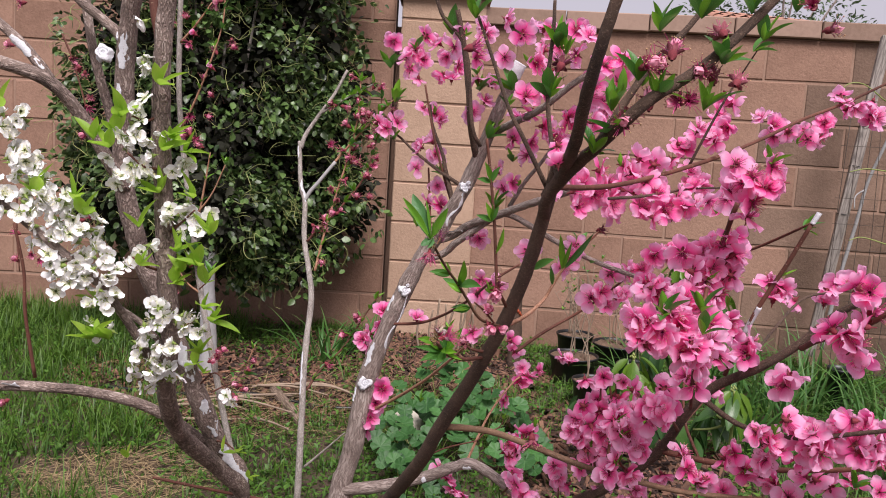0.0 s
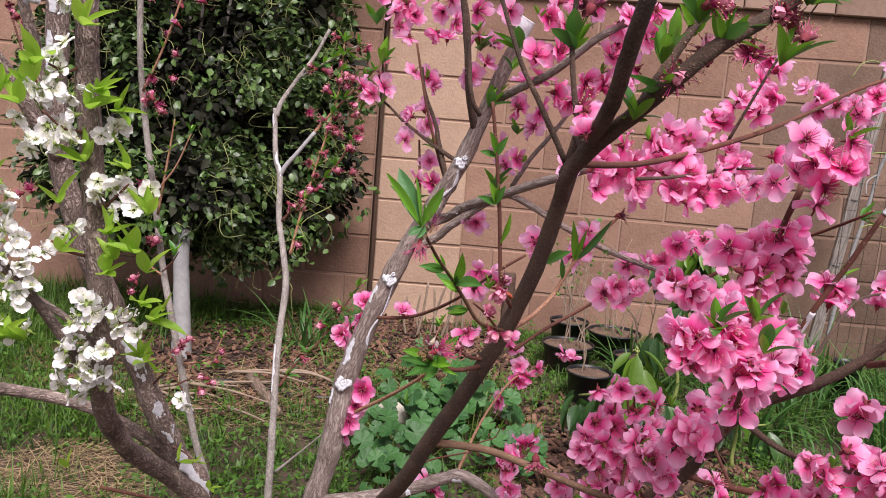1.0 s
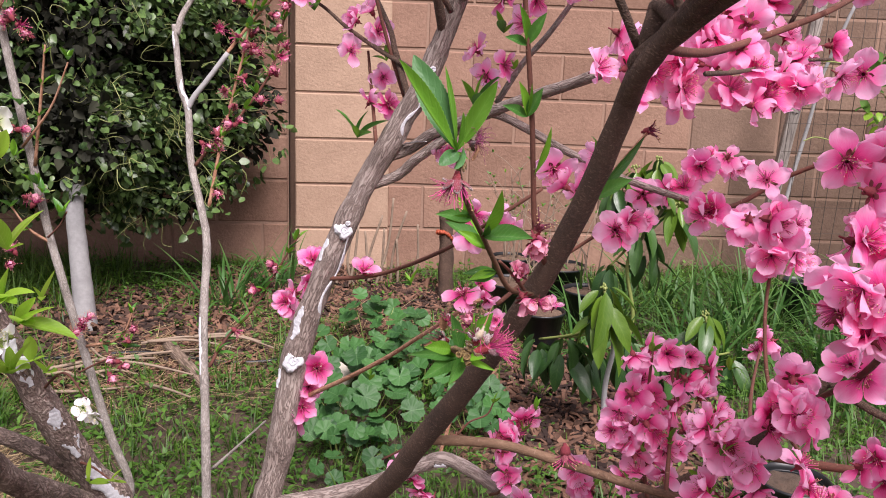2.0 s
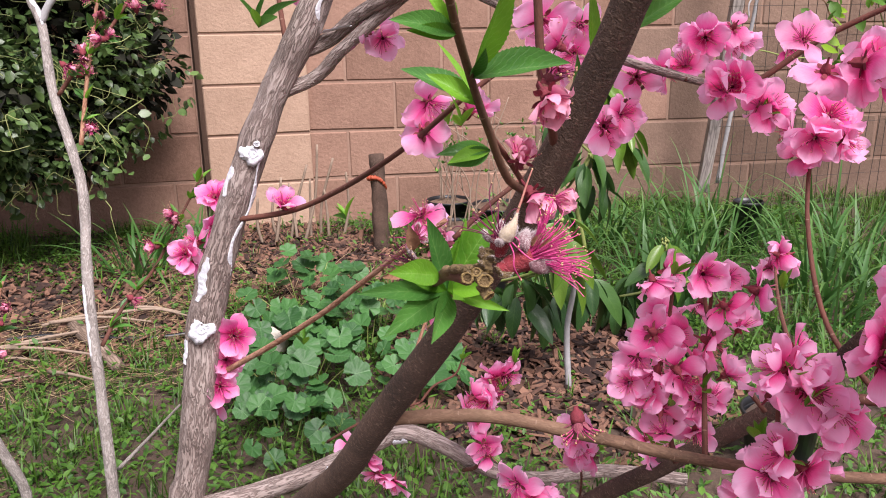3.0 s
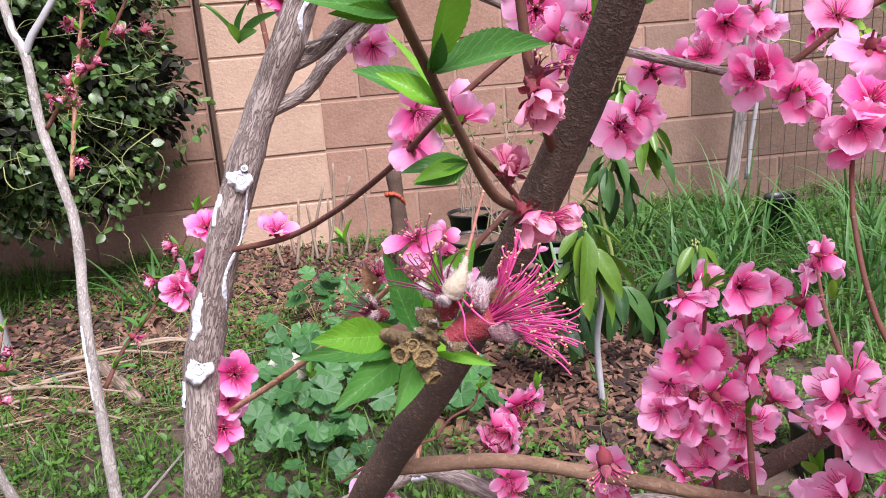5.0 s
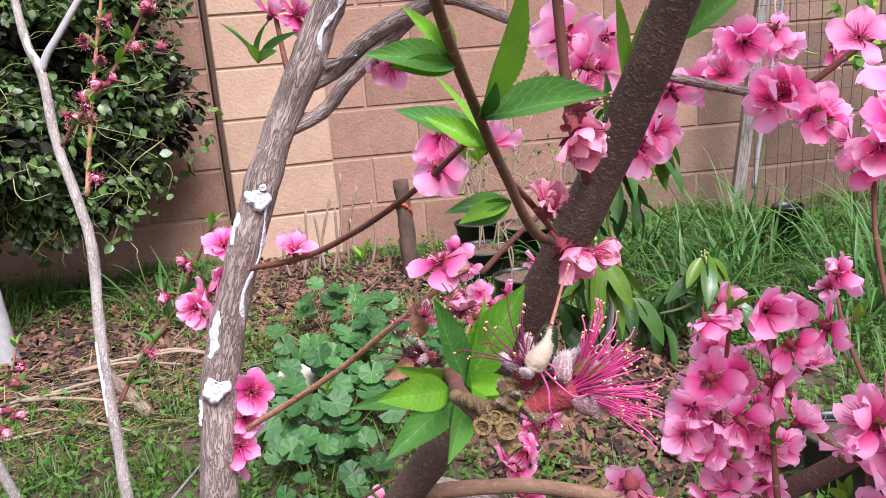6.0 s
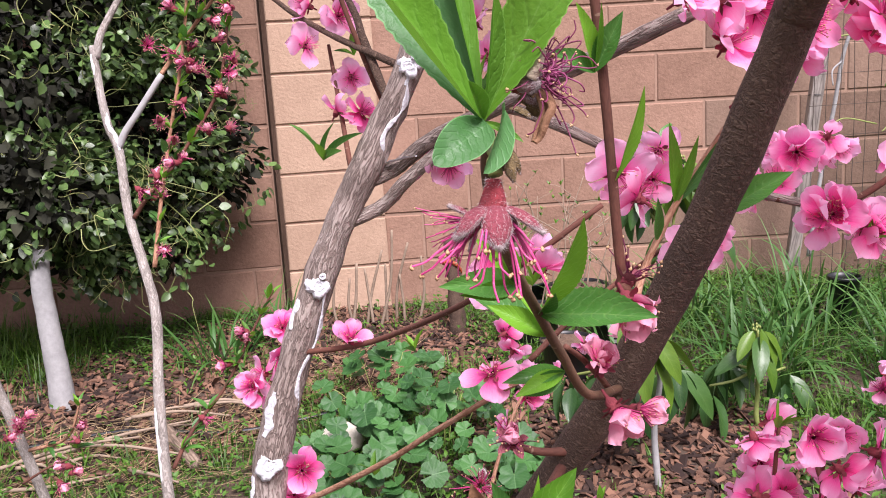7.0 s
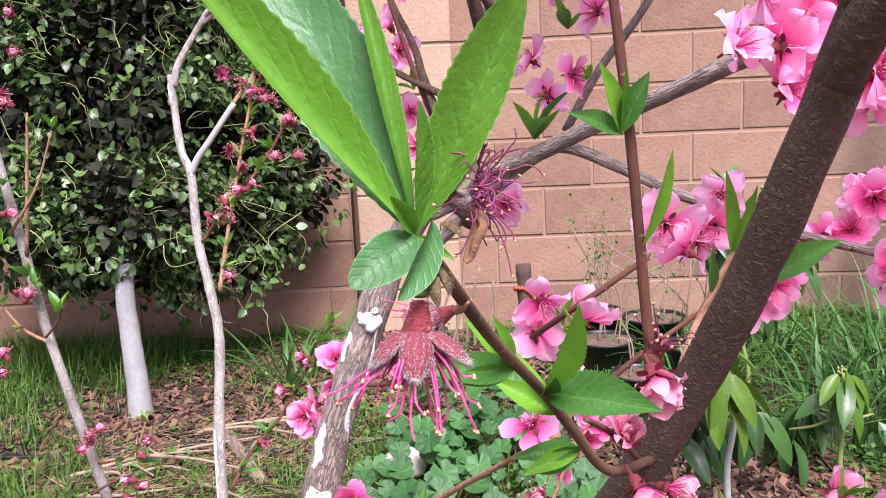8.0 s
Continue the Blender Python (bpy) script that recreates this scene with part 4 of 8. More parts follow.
def strap_clump(name, x, y, radius, count, height, seed, label):
    r = random.Random(seed)
    ob = thing(name, label, "plant", (x, y, ground_z(x, y)), group="strap-leaved clumps")
    proto = []
    for _ in range(count):
        g = Geo()
        a, q = r.uniform(0, 6.28), math.sqrt(r.random()) * radius
        px, py = x + q * math.cos(a), y + q * math.sin(a)
        o = r.uniform(0.10, 0.95)
        b = r.uniform(0, 6.28) if q < radius * 0.3 else a + r.gauss(0, 0.6)
        ribbon(g, (px, py, ground_z(px, py) - 0.006), Vector((math.cos(b) * o, math.sin(b) * o, 1)), height * r.uniform(0.6, 1.2), r.uniform(0.005, 0.014), r.uniform(0.7, 2.9), r, 7)
        part("leaf", g.mesh("leaf", STRAP), ob)


strap_clump("strap_plant", -0.44, 3.52, 0.09, 44, 0.36, 1, "clump of dark green strap leaves growing by the wall")
strap_clump("strap_plant", -0.28, 3.70, 0.07, 26, 0.28, 2, "small clump of green strap leaves by the wall")
for i, (sx, sy, sr, sc, sh) in enumerate(((1.45, 3.05, 0.18, 72, 0.40), (1.75, 2.75, 0.20, 72, 0.40), (1.30, 3.45, 0.18, 60, 0.38), (1.70, 3.40, 0.20, 66, 0.40), (2.10, 3.15, 0.22, 60, 0.40), (1.02, 3.35, 0.14, 46, 0.32), (1.22, 2.92, 0.14, 50, 0.34), (1.52, 2.55, 0.14, 46, 0.32), (2.0, 2.65, 0.2, 50, 0.36), (0.86, 2.95, 0.10, 34, 0.26))):
    strap_clump("strap_plant", sx, sy, sr, sc, sh, 20 + i, "lush clump of arching green strap leaves")

def joined(trunk, pts):
    """The points of a side limb, led back to the middle of the limb it grows from."""
    line = spline(trunk, 8)
    d = (Vector(pts[1]) - Vector(pts[0])).normalized()
    i = min(range(len(line)), key=lambda k: (line[k] - Vector(pts[0])).length)
    gap = (line[i] - Vector(pts[0])).length
    c = min(line, key=lambda q: (q - (Vector(pts[0]) - d * (gap + 0.012))).length)
    return [tuple(c)] + list(pts)


# ---------------------------------------------------------------- flowering peach with dark trunk
PEACH = thing("peach_tree", "peach tree with dark bark covered in double pink blossom", "tree", (-0.16, 1.66, 0.0), group="fruit trees")
PTRUNK = [(-0.16, 1.66, 0.0), (-0.118, 1.62, 0.18), (-0.048, 1.485, 0.35), (0.010, 1.318, 0.50), (0.0424, 1.2335, 0.60), (0.0813, 1.1603, 0.70), (0.1175, 1.099, 0.80), (0.1420, 1.0430, 0.90), (0.1557, 0.990, 1.00), (0.160, 0.982, 1.030)] + [(0.160, 0.945, 1.019), (0.159, 0.900, 1.036)]
limb(PEACH, "trunk", PTRUNK, 0.0152, 0.0057, BARK_DARK, 14, 0.10)
limb(PEACH, "limb", joined(PTRUNK, [(0.150, 0.982, 0.987), (0.161, 0.940, 1.023), (0.156, 0.840, 1.058), (0.153, 0.780, 1.101), (0.157, 0.740, 1.150), (0.166, 0.720, 1.197)]), 0.0084, 0.0055, BARK_DARK, 12)
limb(PEACH, "limb", joined(PTRUNK, [(0.153, 0.985, 0.997), (0.168, 0.920, 1.028), (0.182, 0.865, 1.052), (0.201, 0.825, 1.080), (0.229, 0.815, 1.108), (0.272, 0.820, 1.137), (0.311, 0.830, 1.173), (0.360, 0.840, 1.227)]), 0.0087, 0.0047, BARK_DARK, 10)
limb(PEACH, "limb", [(0.182, 0.865, 1.052), (0.213, 0.880, 1.104), (0.245, 0.900, 1.150), (0.284, 0.920, 1.192), (0.314, 0.930, 1.232)], 0.0049, 0.0031, BARK_DARK)
limb(PEACH, "limb", joined(PTRUNK, [(0.088, 1.215, 0.606), (0.131, 1.200, 0.606), (0.206, 1.170, 0.592), (0.262, 1.150, 0.580), (0.331, 1.120, 0.574), (0.399, 1.100, 0.570), (0.472, 1.080, 0.574), (0.545, 1.050, 0.586), (0.637, 1.000, 0.619)]), 0.0056, 0.0032, BARK_LIMB)
limb(PEACH, "limb", [(0.214, 1.360, 0.363), (0.263, 1.330, 0.427), (0.334, 1.280, 0.496), (0.386, 1.200, 0.590), (0.405, 1.130, 0.684), (0.429, 1.100, 0.730), (0.467, 1.050, 0.774), (0.501, 1.020, 0.814), (0.530, 0.990, 0.862), (0.552, 0.960, 0.890)], 0.0099, 0.0043, BARK_DARK, 10)
limb(PEACH, "limb", [(0.391, 1.190, 0.596), (0.464, 1.150, 0.597), (0.525, 1.100, 0.611), (0.595, 1.040, 0.640), (0.646, 0.980, 0.675)], 0.0049, 0.0031, BARK_RED)
limb(PEACH, "limb", [(0.415, 1.110, 0.708), (0.467, 1.080, 0.680), (0.506, 1.000, 0.695), (0.549, 0.950, 0.721), (0.584, 0.900, 0.748)], 0.0042, 0.0027, BARK_DARK)
limb(PEACH, "limb", joined(PTRUNK, [(0.165, 0.990, 1.004), (0.251, 1.100, 1.006), (0.349, 1.200, 1.025), (0.448, 1.250, 1.057), (0.549, 1.330, 1.094), (0.644, 1.400, 1.135), (0.740, 1.440, 1.174), (0.842, 1.470, 1.226), (0.930, 1.500, 1.274)]), 0.0042, 0.0022, BARK_RED)
limb(PEACH, "twig", [(0.150, 0.990, 1.003), (0.118, 0.985, 1.058), (0.095, 0.990, 1.099), (0.071, 1.000, 1.160), (0.051, 1.000, 1.207)], 0.0032, 0.0020, BARK_DARK)
limb(PEACH, "twig", [(0.158, 0.945, 1.021), (0.144, 0.940, 1.061), (0.135, 0.940, 1.122), (0.137, 0.940, 1.184), (0.136, 0.940, 1.220)], 0.0030, 0.0020, BARK_DARK)
limb(PEACH, "twig", [(0.403, 1.240, 1.039), (0.431, 1.200, 1.133), (0.449, 1.180, 1.179), (0.462, 1.160, 1.214)], 0.0023, 0.0009, BARK_DARK)
limb(PEACH, "twig", [(0.498, 1.200, 1.046), (0.392, 0.990, 1.000), (0.385, 1.000, 0.961), (0.369, 1.000, 0.900), (0.342, 0.940, 0.840), (0.354, 0.980, 0.775), (0.397, 1.100, 0.695)], 0.0034, 0.0027, BARK_RED)
limb(PEACH, "twig", [(0.253, 1.100, 0.989), (0.315, 1.160, 0.993), (0.400, 1.220, 1.006), (0.462, 1.250, 1.011)], 0.0024, 0.0016, BARK_DARK)
limb(PEACH, "twig", [(0.503, 1.010, 0.813), (0.464, 0.900, 0.846), (0.437, 0.790, 0.879), (0.444, 0.750, 0.901), (0.453, 0.720, 0.926)], 0.0038, 0.0023, BARK_RED)
limb(PEACH, "twig", [(0.360, 1.200, 0.580), (0.328, 1.210, 0.624), (0.313, 1.220, 0.661), (0.305, 1.220, 0.696)], 0.0023, 0.0016, BARK_RED)
limb(PEACH, "twig", [(0.399, 1.150, 0.645), (0.344, 1.050, 0.708), (0.328, 1.030, 0.729)], 0.0023, 0.0016, BARK_RED)
limb(PEACH, "twig", [(0.448, 1.080, 0.777), (0.461, 1.060, 0.790), (0.584, 1.200, 0.846), (0.667, 1.260, 0.855), (0.689, 1.270, 0.873)], 0.0023, 0.0016, BARK_DARK)
limb(PEACH, "twig", [(0.440, 1.165, 0.597), (0.432, 1.225, 0.640), (0.442, 1.275, 0.715), (0.458, 1.300, 0.787), (0.469, 1.300, 0.810)], 0.0026, 0.0017, BARK_RED)
limb(PEACH, "twig", joined(PTRUNK, [(0.105, 1.080, 0.806), (0.087, 1.060, 0.828), (0.073, 1.040, 0.842)]), 0.0017, 0.0012, BARK_RED)
# cut red shoot with painted tip
limb(PEACH, "cut_shoot", [(0.456, 1.140, 0.737), (0.473, 1.100, 0.837), (0.497, 1.070, 0.913), (0.514, 1.045, 0.975)], 0.0034, 0.0028, BARK_RED, 10, 0.05)
limb(PEACH, "painted_tip", [(0.514, 1.045, 0.974), (0.519, 1.042, 0.986), (0.5205, 1.0415, 0.990)], 0.0034, 0.0038, PAINT, 10, 0.1, "white painted cut end")
limb(PEACH, "tape", [(0.467, 1.112, 0.808), (0.473, 1.102, 0.833), (0.477, 1.094, 0.850)], 0.0040, 0.0038, TAPE, 10, 0.08, "silvery grafting tape")

blooms(PEACH, [(0.378, 0.920, 1.033), (0.362, 0.930, 1.045), (0.394, 0.920, 1.021), (0.387, 0.930, 1.001), (0.405, 0.930, 1.047), (0.366, 0.950, 1.013), (0.391, 0.950, 0.984), (0.371, 0.930, 1.023), (0.416, 0.930, 1.027)], 0, 0.010)
blooms(PEACH, [(0.442, 1.240, 1.082), (0.417, 1.250, 1.100), (0.462, 1.250, 1.105), (0.388, 1.280, 1.049), (0.406, 1.280, 1.068), (0.344, 1.250, 1.041), (0.306, 1.200, 1.026), (0.341, 1.180, 0.996), (0.379, 1.200, 0.990), (0.318, 1.180, 0.978), (0.356, 1.180, 0.973), (0.253, 1.210, 0.989), (0.228, 1.200, 0.969), (0.275, 1.220, 1.007), (0.233, 1.200, 1.004), (0.280, 1.200, 0.973), (0.408, 1.220, 1.008), (0.410, 1.150, 0.992), (0.402, 1.180, 0.982), (0.292, 1.200, 1.000), (0.293, 1.200, 1.037)], 1, 0.016)
blooms(PEACH, [(0.622, 1.400, 1.112), (0.596, 1.400, 1.122), (0.658, 1.400, 1.102), (0.694, 1.420, 1.134), (0.730, 1.440, 1.173), (0.754, 1.440, 1.167), (0.688, 1.420, 1.108), (0.797, 1.460, 1.180), (0.809, 1.460, 1.151), (0.484, 1.300, 1.145), (0.463, 1.300, 1.130)], 1, 0.014)
blooms(PEACH, [(0.225, 1.200, 1.221), (0.249, 1.200, 1.183), (0.278, 1.200, 1.194), (0.241, 1.250, 1.139), (0.275, 1.250, 1.125), (0.234, 1.250, 1.105), (0.218, 1.280, 1.106), (0.177, 1.300, 1.148), (0.161, 1.300, 1.190), (0.172, 1.300, 1.212), (0.148, 1.300, 1.137), (0.179, 1.300, 1.091), (0.203, 1.300, 1.080), (0.250, 1.200, 1.095), (0.277, 1.220, 1.164)], 1, 0.014)
blooms(PEACH, [(0.445, 1.450, 0.876), (0.425, 1.450, 0.870), (0.465, 1.450, 0.887), (0.373, 1.420, 0.844), (0.395, 1.420, 0.851), (0.375, 1.530, 0.780), (0.360, 1.530, 0.762), (0.392, 1.530, 0.785), (0.257, 1.380, 0.867), (0.244, 1.380, 0.854), (0.262, 1.380, 0.892)], 0)
blooms(PEACH, [(0.365, 1.305, 0.833), (0.382, 1.307, 0.842), (0.432, 1.350, 0.816), (0.447, 1.350, 0.810), (0.451, 1.320, 0.792), (0.474, 1.300, 0.804), (0.481, 1.300, 0.825), (0.535, 1.450, 0.865), (0.462, 1.500, 0.882), (0.497, 1.500, 0.868), (0.445, 1.500, 0.873), (0.512, 1.500, 0.874), (0.453, 1.300, 0.776), (0.494, 1.300, 0.783)], 0)
blooms(PEACH, [(0.366, 1.000, 0.893), (0.371, 1.000, 0.911), (0.347, 1.000, 0.906), (0.382, 1.000, 0.942), (0.372, 1.020, 0.937), (0.399, 1.020, 0.921), (0.397, 1.000, 0.933), (0.353, 1.000, 0.885), (0.379, 1.000, 0.879), (0.327, 1.100, 0.867), (0.337, 1.100, 0.860), (0.397, 1.000, 0.905), (0.333, 0.980, 0.873)], 1, 0.010)
blooms(PEACH, [(0.253, 0.850, 0.866), (0.244, 0.860, 0.869), (0.270, 0.850, 0.857), (0.243, 0.870, 0.849), (0.253, 0.860, 0.842), (0.284, 0.870, 0.876), (0.295, 0.880, 0.861), (0.305, 0.860, 0.843), (0.318, 0.860, 0.837), (0.297, 0.860, 0.832), (0.318, 0.870, 0.821), (0.354, 0.900, 0.823), (0.341, 0.900, 0.848), (0.400, 1.000, 0.845)], 1, 0.009)
blooms(PEACH, [(0.450, 1.060, 0.790), (0.456, 1.060, 0.805), (0.351, 1.000, 0.769), (0.364, 1.000, 0.759), (0.433, 0.885, 0.806), (0.428, 0.890, 0.795), (0.654, 1.260, 0.854), (0.652, 1.260, 0.835), (0.667, 1.260, 0.868), (0.491, 1.100, 0.886), (0.507, 1.100, 0.879), (0.498, 1.100, 0.862), (0.575, 1.200, 0.846)], 0)
blooms(PEACH, [(0.422, 0.760, 0.884), (0.414, 0.770, 0.887), (0.435, 0.760, 0.874), (0.435, 0.750, 0.895), (0.445, 0.770, 0.860), (0.423, 0.750, 0.934), (0.436, 0.750, 0.929), (0.443, 0.750, 0.909)], 0)
# two upright twigs in full flower above the low limb
for tw in ([(0.305, 1.196, 0.545), (0.315, 1.220, 0.596), (0.322, 1.232, 0.640), (0.318, 1.226, 0.690)], [(0.303, 1.236, 0.520), (0.296, 1.260, 0.586), (0.304, 1.266, 0.635), (0.299, 1.252, 0.690)]):
    limb(PEACH, "twig", tw, 0.0026, 0.0015, BARK_RED)
    whorl(PEACH, tw[-1], (0.1, -0.5, 1), 4, 0.7, PEACH_LEAVES[:2] + PEACH_LEAVES[4:], 0.5)
    whorl(PEACH, tw[1], (-0.3, -0.7, 0.6), 3, 0.7, PEACH_LEAVES[:2] + PEACH_LEAVES[4:], 0.6)
blooms(PEACH, [(0.290, 1.196, 0.707), (0.328, 1.220, 0.694), (0.320, 1.244, 0.664), (0.319, 1.208, 0.674), (0.351, 1.232, 0.644), (0.339, 1.196, 0.689), (0.315, 1.220, 0.640), (0.318, 1.244, 0.610), (0.279, 1.208, 0.626), (0.330, 1.232, 0.583), (0.318, 1.196, 0.621)], 0, 0.01, 0.95)
blooms(PEACH, [(0.270, 1.236, 0.691), (0.296, 1.260, 0.689), (0.304, 1.284, 0.645), (0.301, 1.248, 0.636), (0.280, 1.272, 0.629), (0.260, 1.236, 0.624), (0.262, 1.260, 0.609), (0.301, 1.284, 0.584), (0.271, 1.248, 0.584), (0.318, 1.272, 0.545), (0.319, 1.236, 0.548), (0.301, 1.260, 0.580)], 0, 0.01, 0.95)
blooms(PEACH, [(0.327, 1.020, 0.717), (0.340, 1.020, 0.707), (0.322, 1.030, 0.721), (0.323, 1.050, 0.692), (0.345, 1.050, 0.716), (0.313, 1.080, 0.649), (0.325, 1.080, 0.641), (0.304, 1.080, 0.660)], 1, 0.011)
bloom(PEACH, (0.302, 1.084, 0.662), (-0.3, -0.9, 0.2), 1.15)
blooms(PEACH, [(0.556, 1.460, 0.628), (0.575, 1.470, 0.622), (0.560, 1.480, 0.606)], 0, 0.01)
limb(PEACH, "twig", [(0.391, 1.190, 0.596), (0.470, 1.330, 0.600), (0.540, 1.440, 0.608), (0.570, 1.480, 0.622)], 0.0026, 0.0014, BARK_RED)
blooms(PEACH, [(0.475, 1.010, 0.684), (0.464, 1.020, 0.691), (0.489, 1.010, 0.672), (0.489, 1.000, 0.718), (0.481, 1.030, 0.653), (0.533, 0.980, 0.698), (0.517, 0.980, 0.708), (0.528, 0.980, 0.682), (0.552, 0.980, 0.696), (0.516, 1.000, 0.682), (0.563, 0.950, 0.725), (0.576, 0.950, 0.710), (0.553, 0.960, 0.735), (0.558, 0.950, 0.709), (0.588, 0.950, 0.723), (0.589, 0.950, 0.691)], 1, 0.010)
blooms(PEACH, [(0.461, 1.090, 0.637), (0.484, 1.100, 0.609), (0.454, 1.100, 0.624), (0.429, 1.100, 0.590), (0.403, 1.100, 0.605), (0.418, 1.100, 0.589), (0.564, 1.050, 0.618), (0.583, 1.050, 0.611), (0.548, 1.050, 0.625), (0.521, 1.080, 0.599), (0.500, 1.080, 0.606), (0.607, 1.030, 0.625), (0.624, 1.000, 0.627), (0.392, 1.100, 0.629), (0.381, 1.150, 0.574), (0.528, 1.050, 0.592), (0.456, 1.100, 0.574)], 0, 0.012)
blooms(PEACH, [(0.178, 1.300, 0.481), (0.199, 1.300, 0.470), (0.208, 1.300, 0.453), (0.194, 1.300, 0.460), (0.265, 1.360, 0.470), (0.281, 1.360, 0.461), (0.329, 1.300, 0.489), (0.357, 1.200, 0.525), (0.365, 1.200, 0.534), (0.350, 1.200, 0.504)], 0)
for p_, d_ in (((0.373, 1.304, 0.838), (-0.3, -0.8, 0.3)), ((0.440, 1.345, 0.813), (0.1, -0.9, 0.2)), ((0.434, 1.296, 0.877), (-0.4, -0.6, 0.5)), ((0.446, 1.268, 0.812), (0.1, -0.9, 0.4)), ((0.436, 1.270, 0.795), (-0.4, -0.8, -0.3)), ((0.466, 1.270, 0.793), (0.5, -0.8, -0.2)), ((0.415, 1.420, 0.878), (-0.3, -0.8, -0.2)), ((0.336, 1.410, 0.842), (-0.2, -0.9, 0.1)), ((0.304, 1.412, 0.795), (-0.1, -0.8, 0.3)), ((0.322, 1.412, 0.806), (0.4, -0.8, 0.1))):
    bloom(PEACH, p_, d_, 1.12)
# a bent twig in flower under the tan limb, and thin leafy twigs beside it
LOW_TWIG = [(0.180, 1.500, 0.378), (0.184, 1.455, 0.410), (0.185, 1.455, 0.445), (0.200, 1.455, 0.494), (0.224, 1.455, 0.525)]
limb(PEACH, "twig", LOW_TWIG, 0.0024, 0.0013, BARK_RED)
blooms(PEACH, [(0.207, 1.450, 0.518), (0.193, 1.450, 0.492), (0.217, 1.450, 0.521), (0.178, 1.450, 0.499), (0.184, 1.450, 0.474), (0.202, 1.450, 0.501), (0.172, 1.450, 0.481), (0.190, 1.445, 0.440), (0.196, 1.450, 0.424)], 0, 0.01, 0.95)
for tw in ([(0.185, 1.455, 0.445), (0.200, 1.450, 0.480), (0.221, 1.450, 0.515), (0.227, 1.450, 0.534)], [(0.119, 1.450, 0.500), (0.135, 1.450, 0.518), (0.158, 1.450, 0.528), (0.167, 1.450, 0.546)]):
    limb(PEACH, "twig", tw, 0.0015, 0.0010, BARK_RED, 6)
    whorl(PEACH, tw[-1], (0.2, -0.4, 1), 4, 0.62, PEACH_LEAVES[:2] + PEACH_LEAVES[4:], 0.6)
limb(PEACH, "twig", [(0.020, 1.500, 0.440), (0.060, 1.480, 0.470), (0.119, 1.450, 0.500)], 0.0017, 0.0014, BARK_RED, 6)
blooms(PEACH, [(0.270, 1.230, 0.594), (0.285, 1.230, 0.556), (0.297, 1.230, 0.570), (0.275, 1.230, 0.612), (0.301, 1.230, 0.603), (0.270, 1.230, 0.649), (0.316, 1.230, 0.581), (0.256, 1.240, 0.601), (0.280, 1.230, 0.578), (0.273, 1.235, 0.546)], 0, 0.01, 0.95, "pink", 0.30)
blooms(PEACH, [(0.284, 1.090, 0.676), (0.280, 1.090, 0.659), (0.294, 1.090, 0.684), (0.292, 1.090, 0.613), (0.285, 1.090, 0.597), (0.312, 1.090, 0.597), (0.321, 1.090, 0.637)], 0, 0.01, 1.0, "pink", 0.30)
limb(PEACH, "twig", [(0.325, 1.135, 0.585), (0.305, 1.105, 0.604), (0.292, 1.098, 0.640), (0.300, 1.092, 0.680)], 0.0022, 0.0013, BARK_RED)
blooms(PEACH, [(0.250, 1.337, 0.503), (0.262, 1.337, 0.494), (0.256, 1.337, 0.485)], 0, 0.01, 0.9)
limb(PEACH, "twig", [(0.256, 1.345, 0.400), (0.262, 1.342, 0.440), (0.257, 1.340, 0.490)], 0.0017, 0.0011, BARK_RED, 6)
blooms(PEACH, [(0.177, 1.150, 0.991), (0.204, 1.180, 1.023), (0.258, 1.200, 1.026), (0.318, 1.250, 1.011), (0.347, 1.200, 1.006), (0.339, 1.200, 1.040), (0.327, 1.200, 0.973), (0.480, 1.300, 0.979), (0.417, 1.250, 1.012), (0.373, 1.200, 0.983), (0.493, 1.300, 1.028), (0.280, 1.200, 0.979)], 0, 0.01)
for wx in [(0.147, 0.900, 1.053), (0.147, 0.890, 1.032), (0.230, 0.850, 1.147), (0.236, 0.850, 1.142), (0.285, 0.840, 1.139), (0.294, 0.840, 1.132), (0.150, 0.950, 1.150), (0.210, 0.840, 1.090), (0.232, 0.850, 1.103), (0.378, 1.000, 1.147)]:
    bloom(PEACH, wx, None, 0.72 if wx[2] < 1.06 else 1.15, "pink" if wx[2] < 1.06 else "withered")
for wx in [(0.184, 1.180, 0.606), (0.200, 0.830, 1.080), (0.289, 0.900, 1.112), (0.487, 1.000, 1.218)]:
    bloom(PEACH, wx, None, 1.2, "withered")
for p, d in zip([(0.138, 0.940, 1.110), (0.198, 0.840, 1.106), (0.241, 0.820, 1.113), (0.300, 0.830, 1.147), (0.457, 1.160, 1.211), (0.401, 0.930, 1.048), (0.340, 0.930, 0.869), (0.274, 0.860, 0.874), (0.313, 1.140, 0.592), (0.423, 1.100, 0.571), (0.590, 1.000, 0.632), (0.578, 1.200, 0.957), (0.183, 0.880, 1.047), (0.154, 0.940, 1.161), (0.319, 0.860, 0.856), (0.235, 0.900, 1.126)],
                ((0, -.4, 1), (-.5, -.5, .8), (.6, -.5, .3), (.5, -.4, .7), (.6, -.3, .5), (0, -.6, .8), (0, -.6, 1), (-.2, -.7, .8), (0, -.5, 1), (-.3, -.4, .4), (.2, -.5, 1), (.8, 0, .4), (0, -.5, .3), (0, -.3, 1), (.2, -.5, 1), (0, -.5, 1))):
    whorl(PEACH, p, d, rng.randint(4, 6), 0.95)

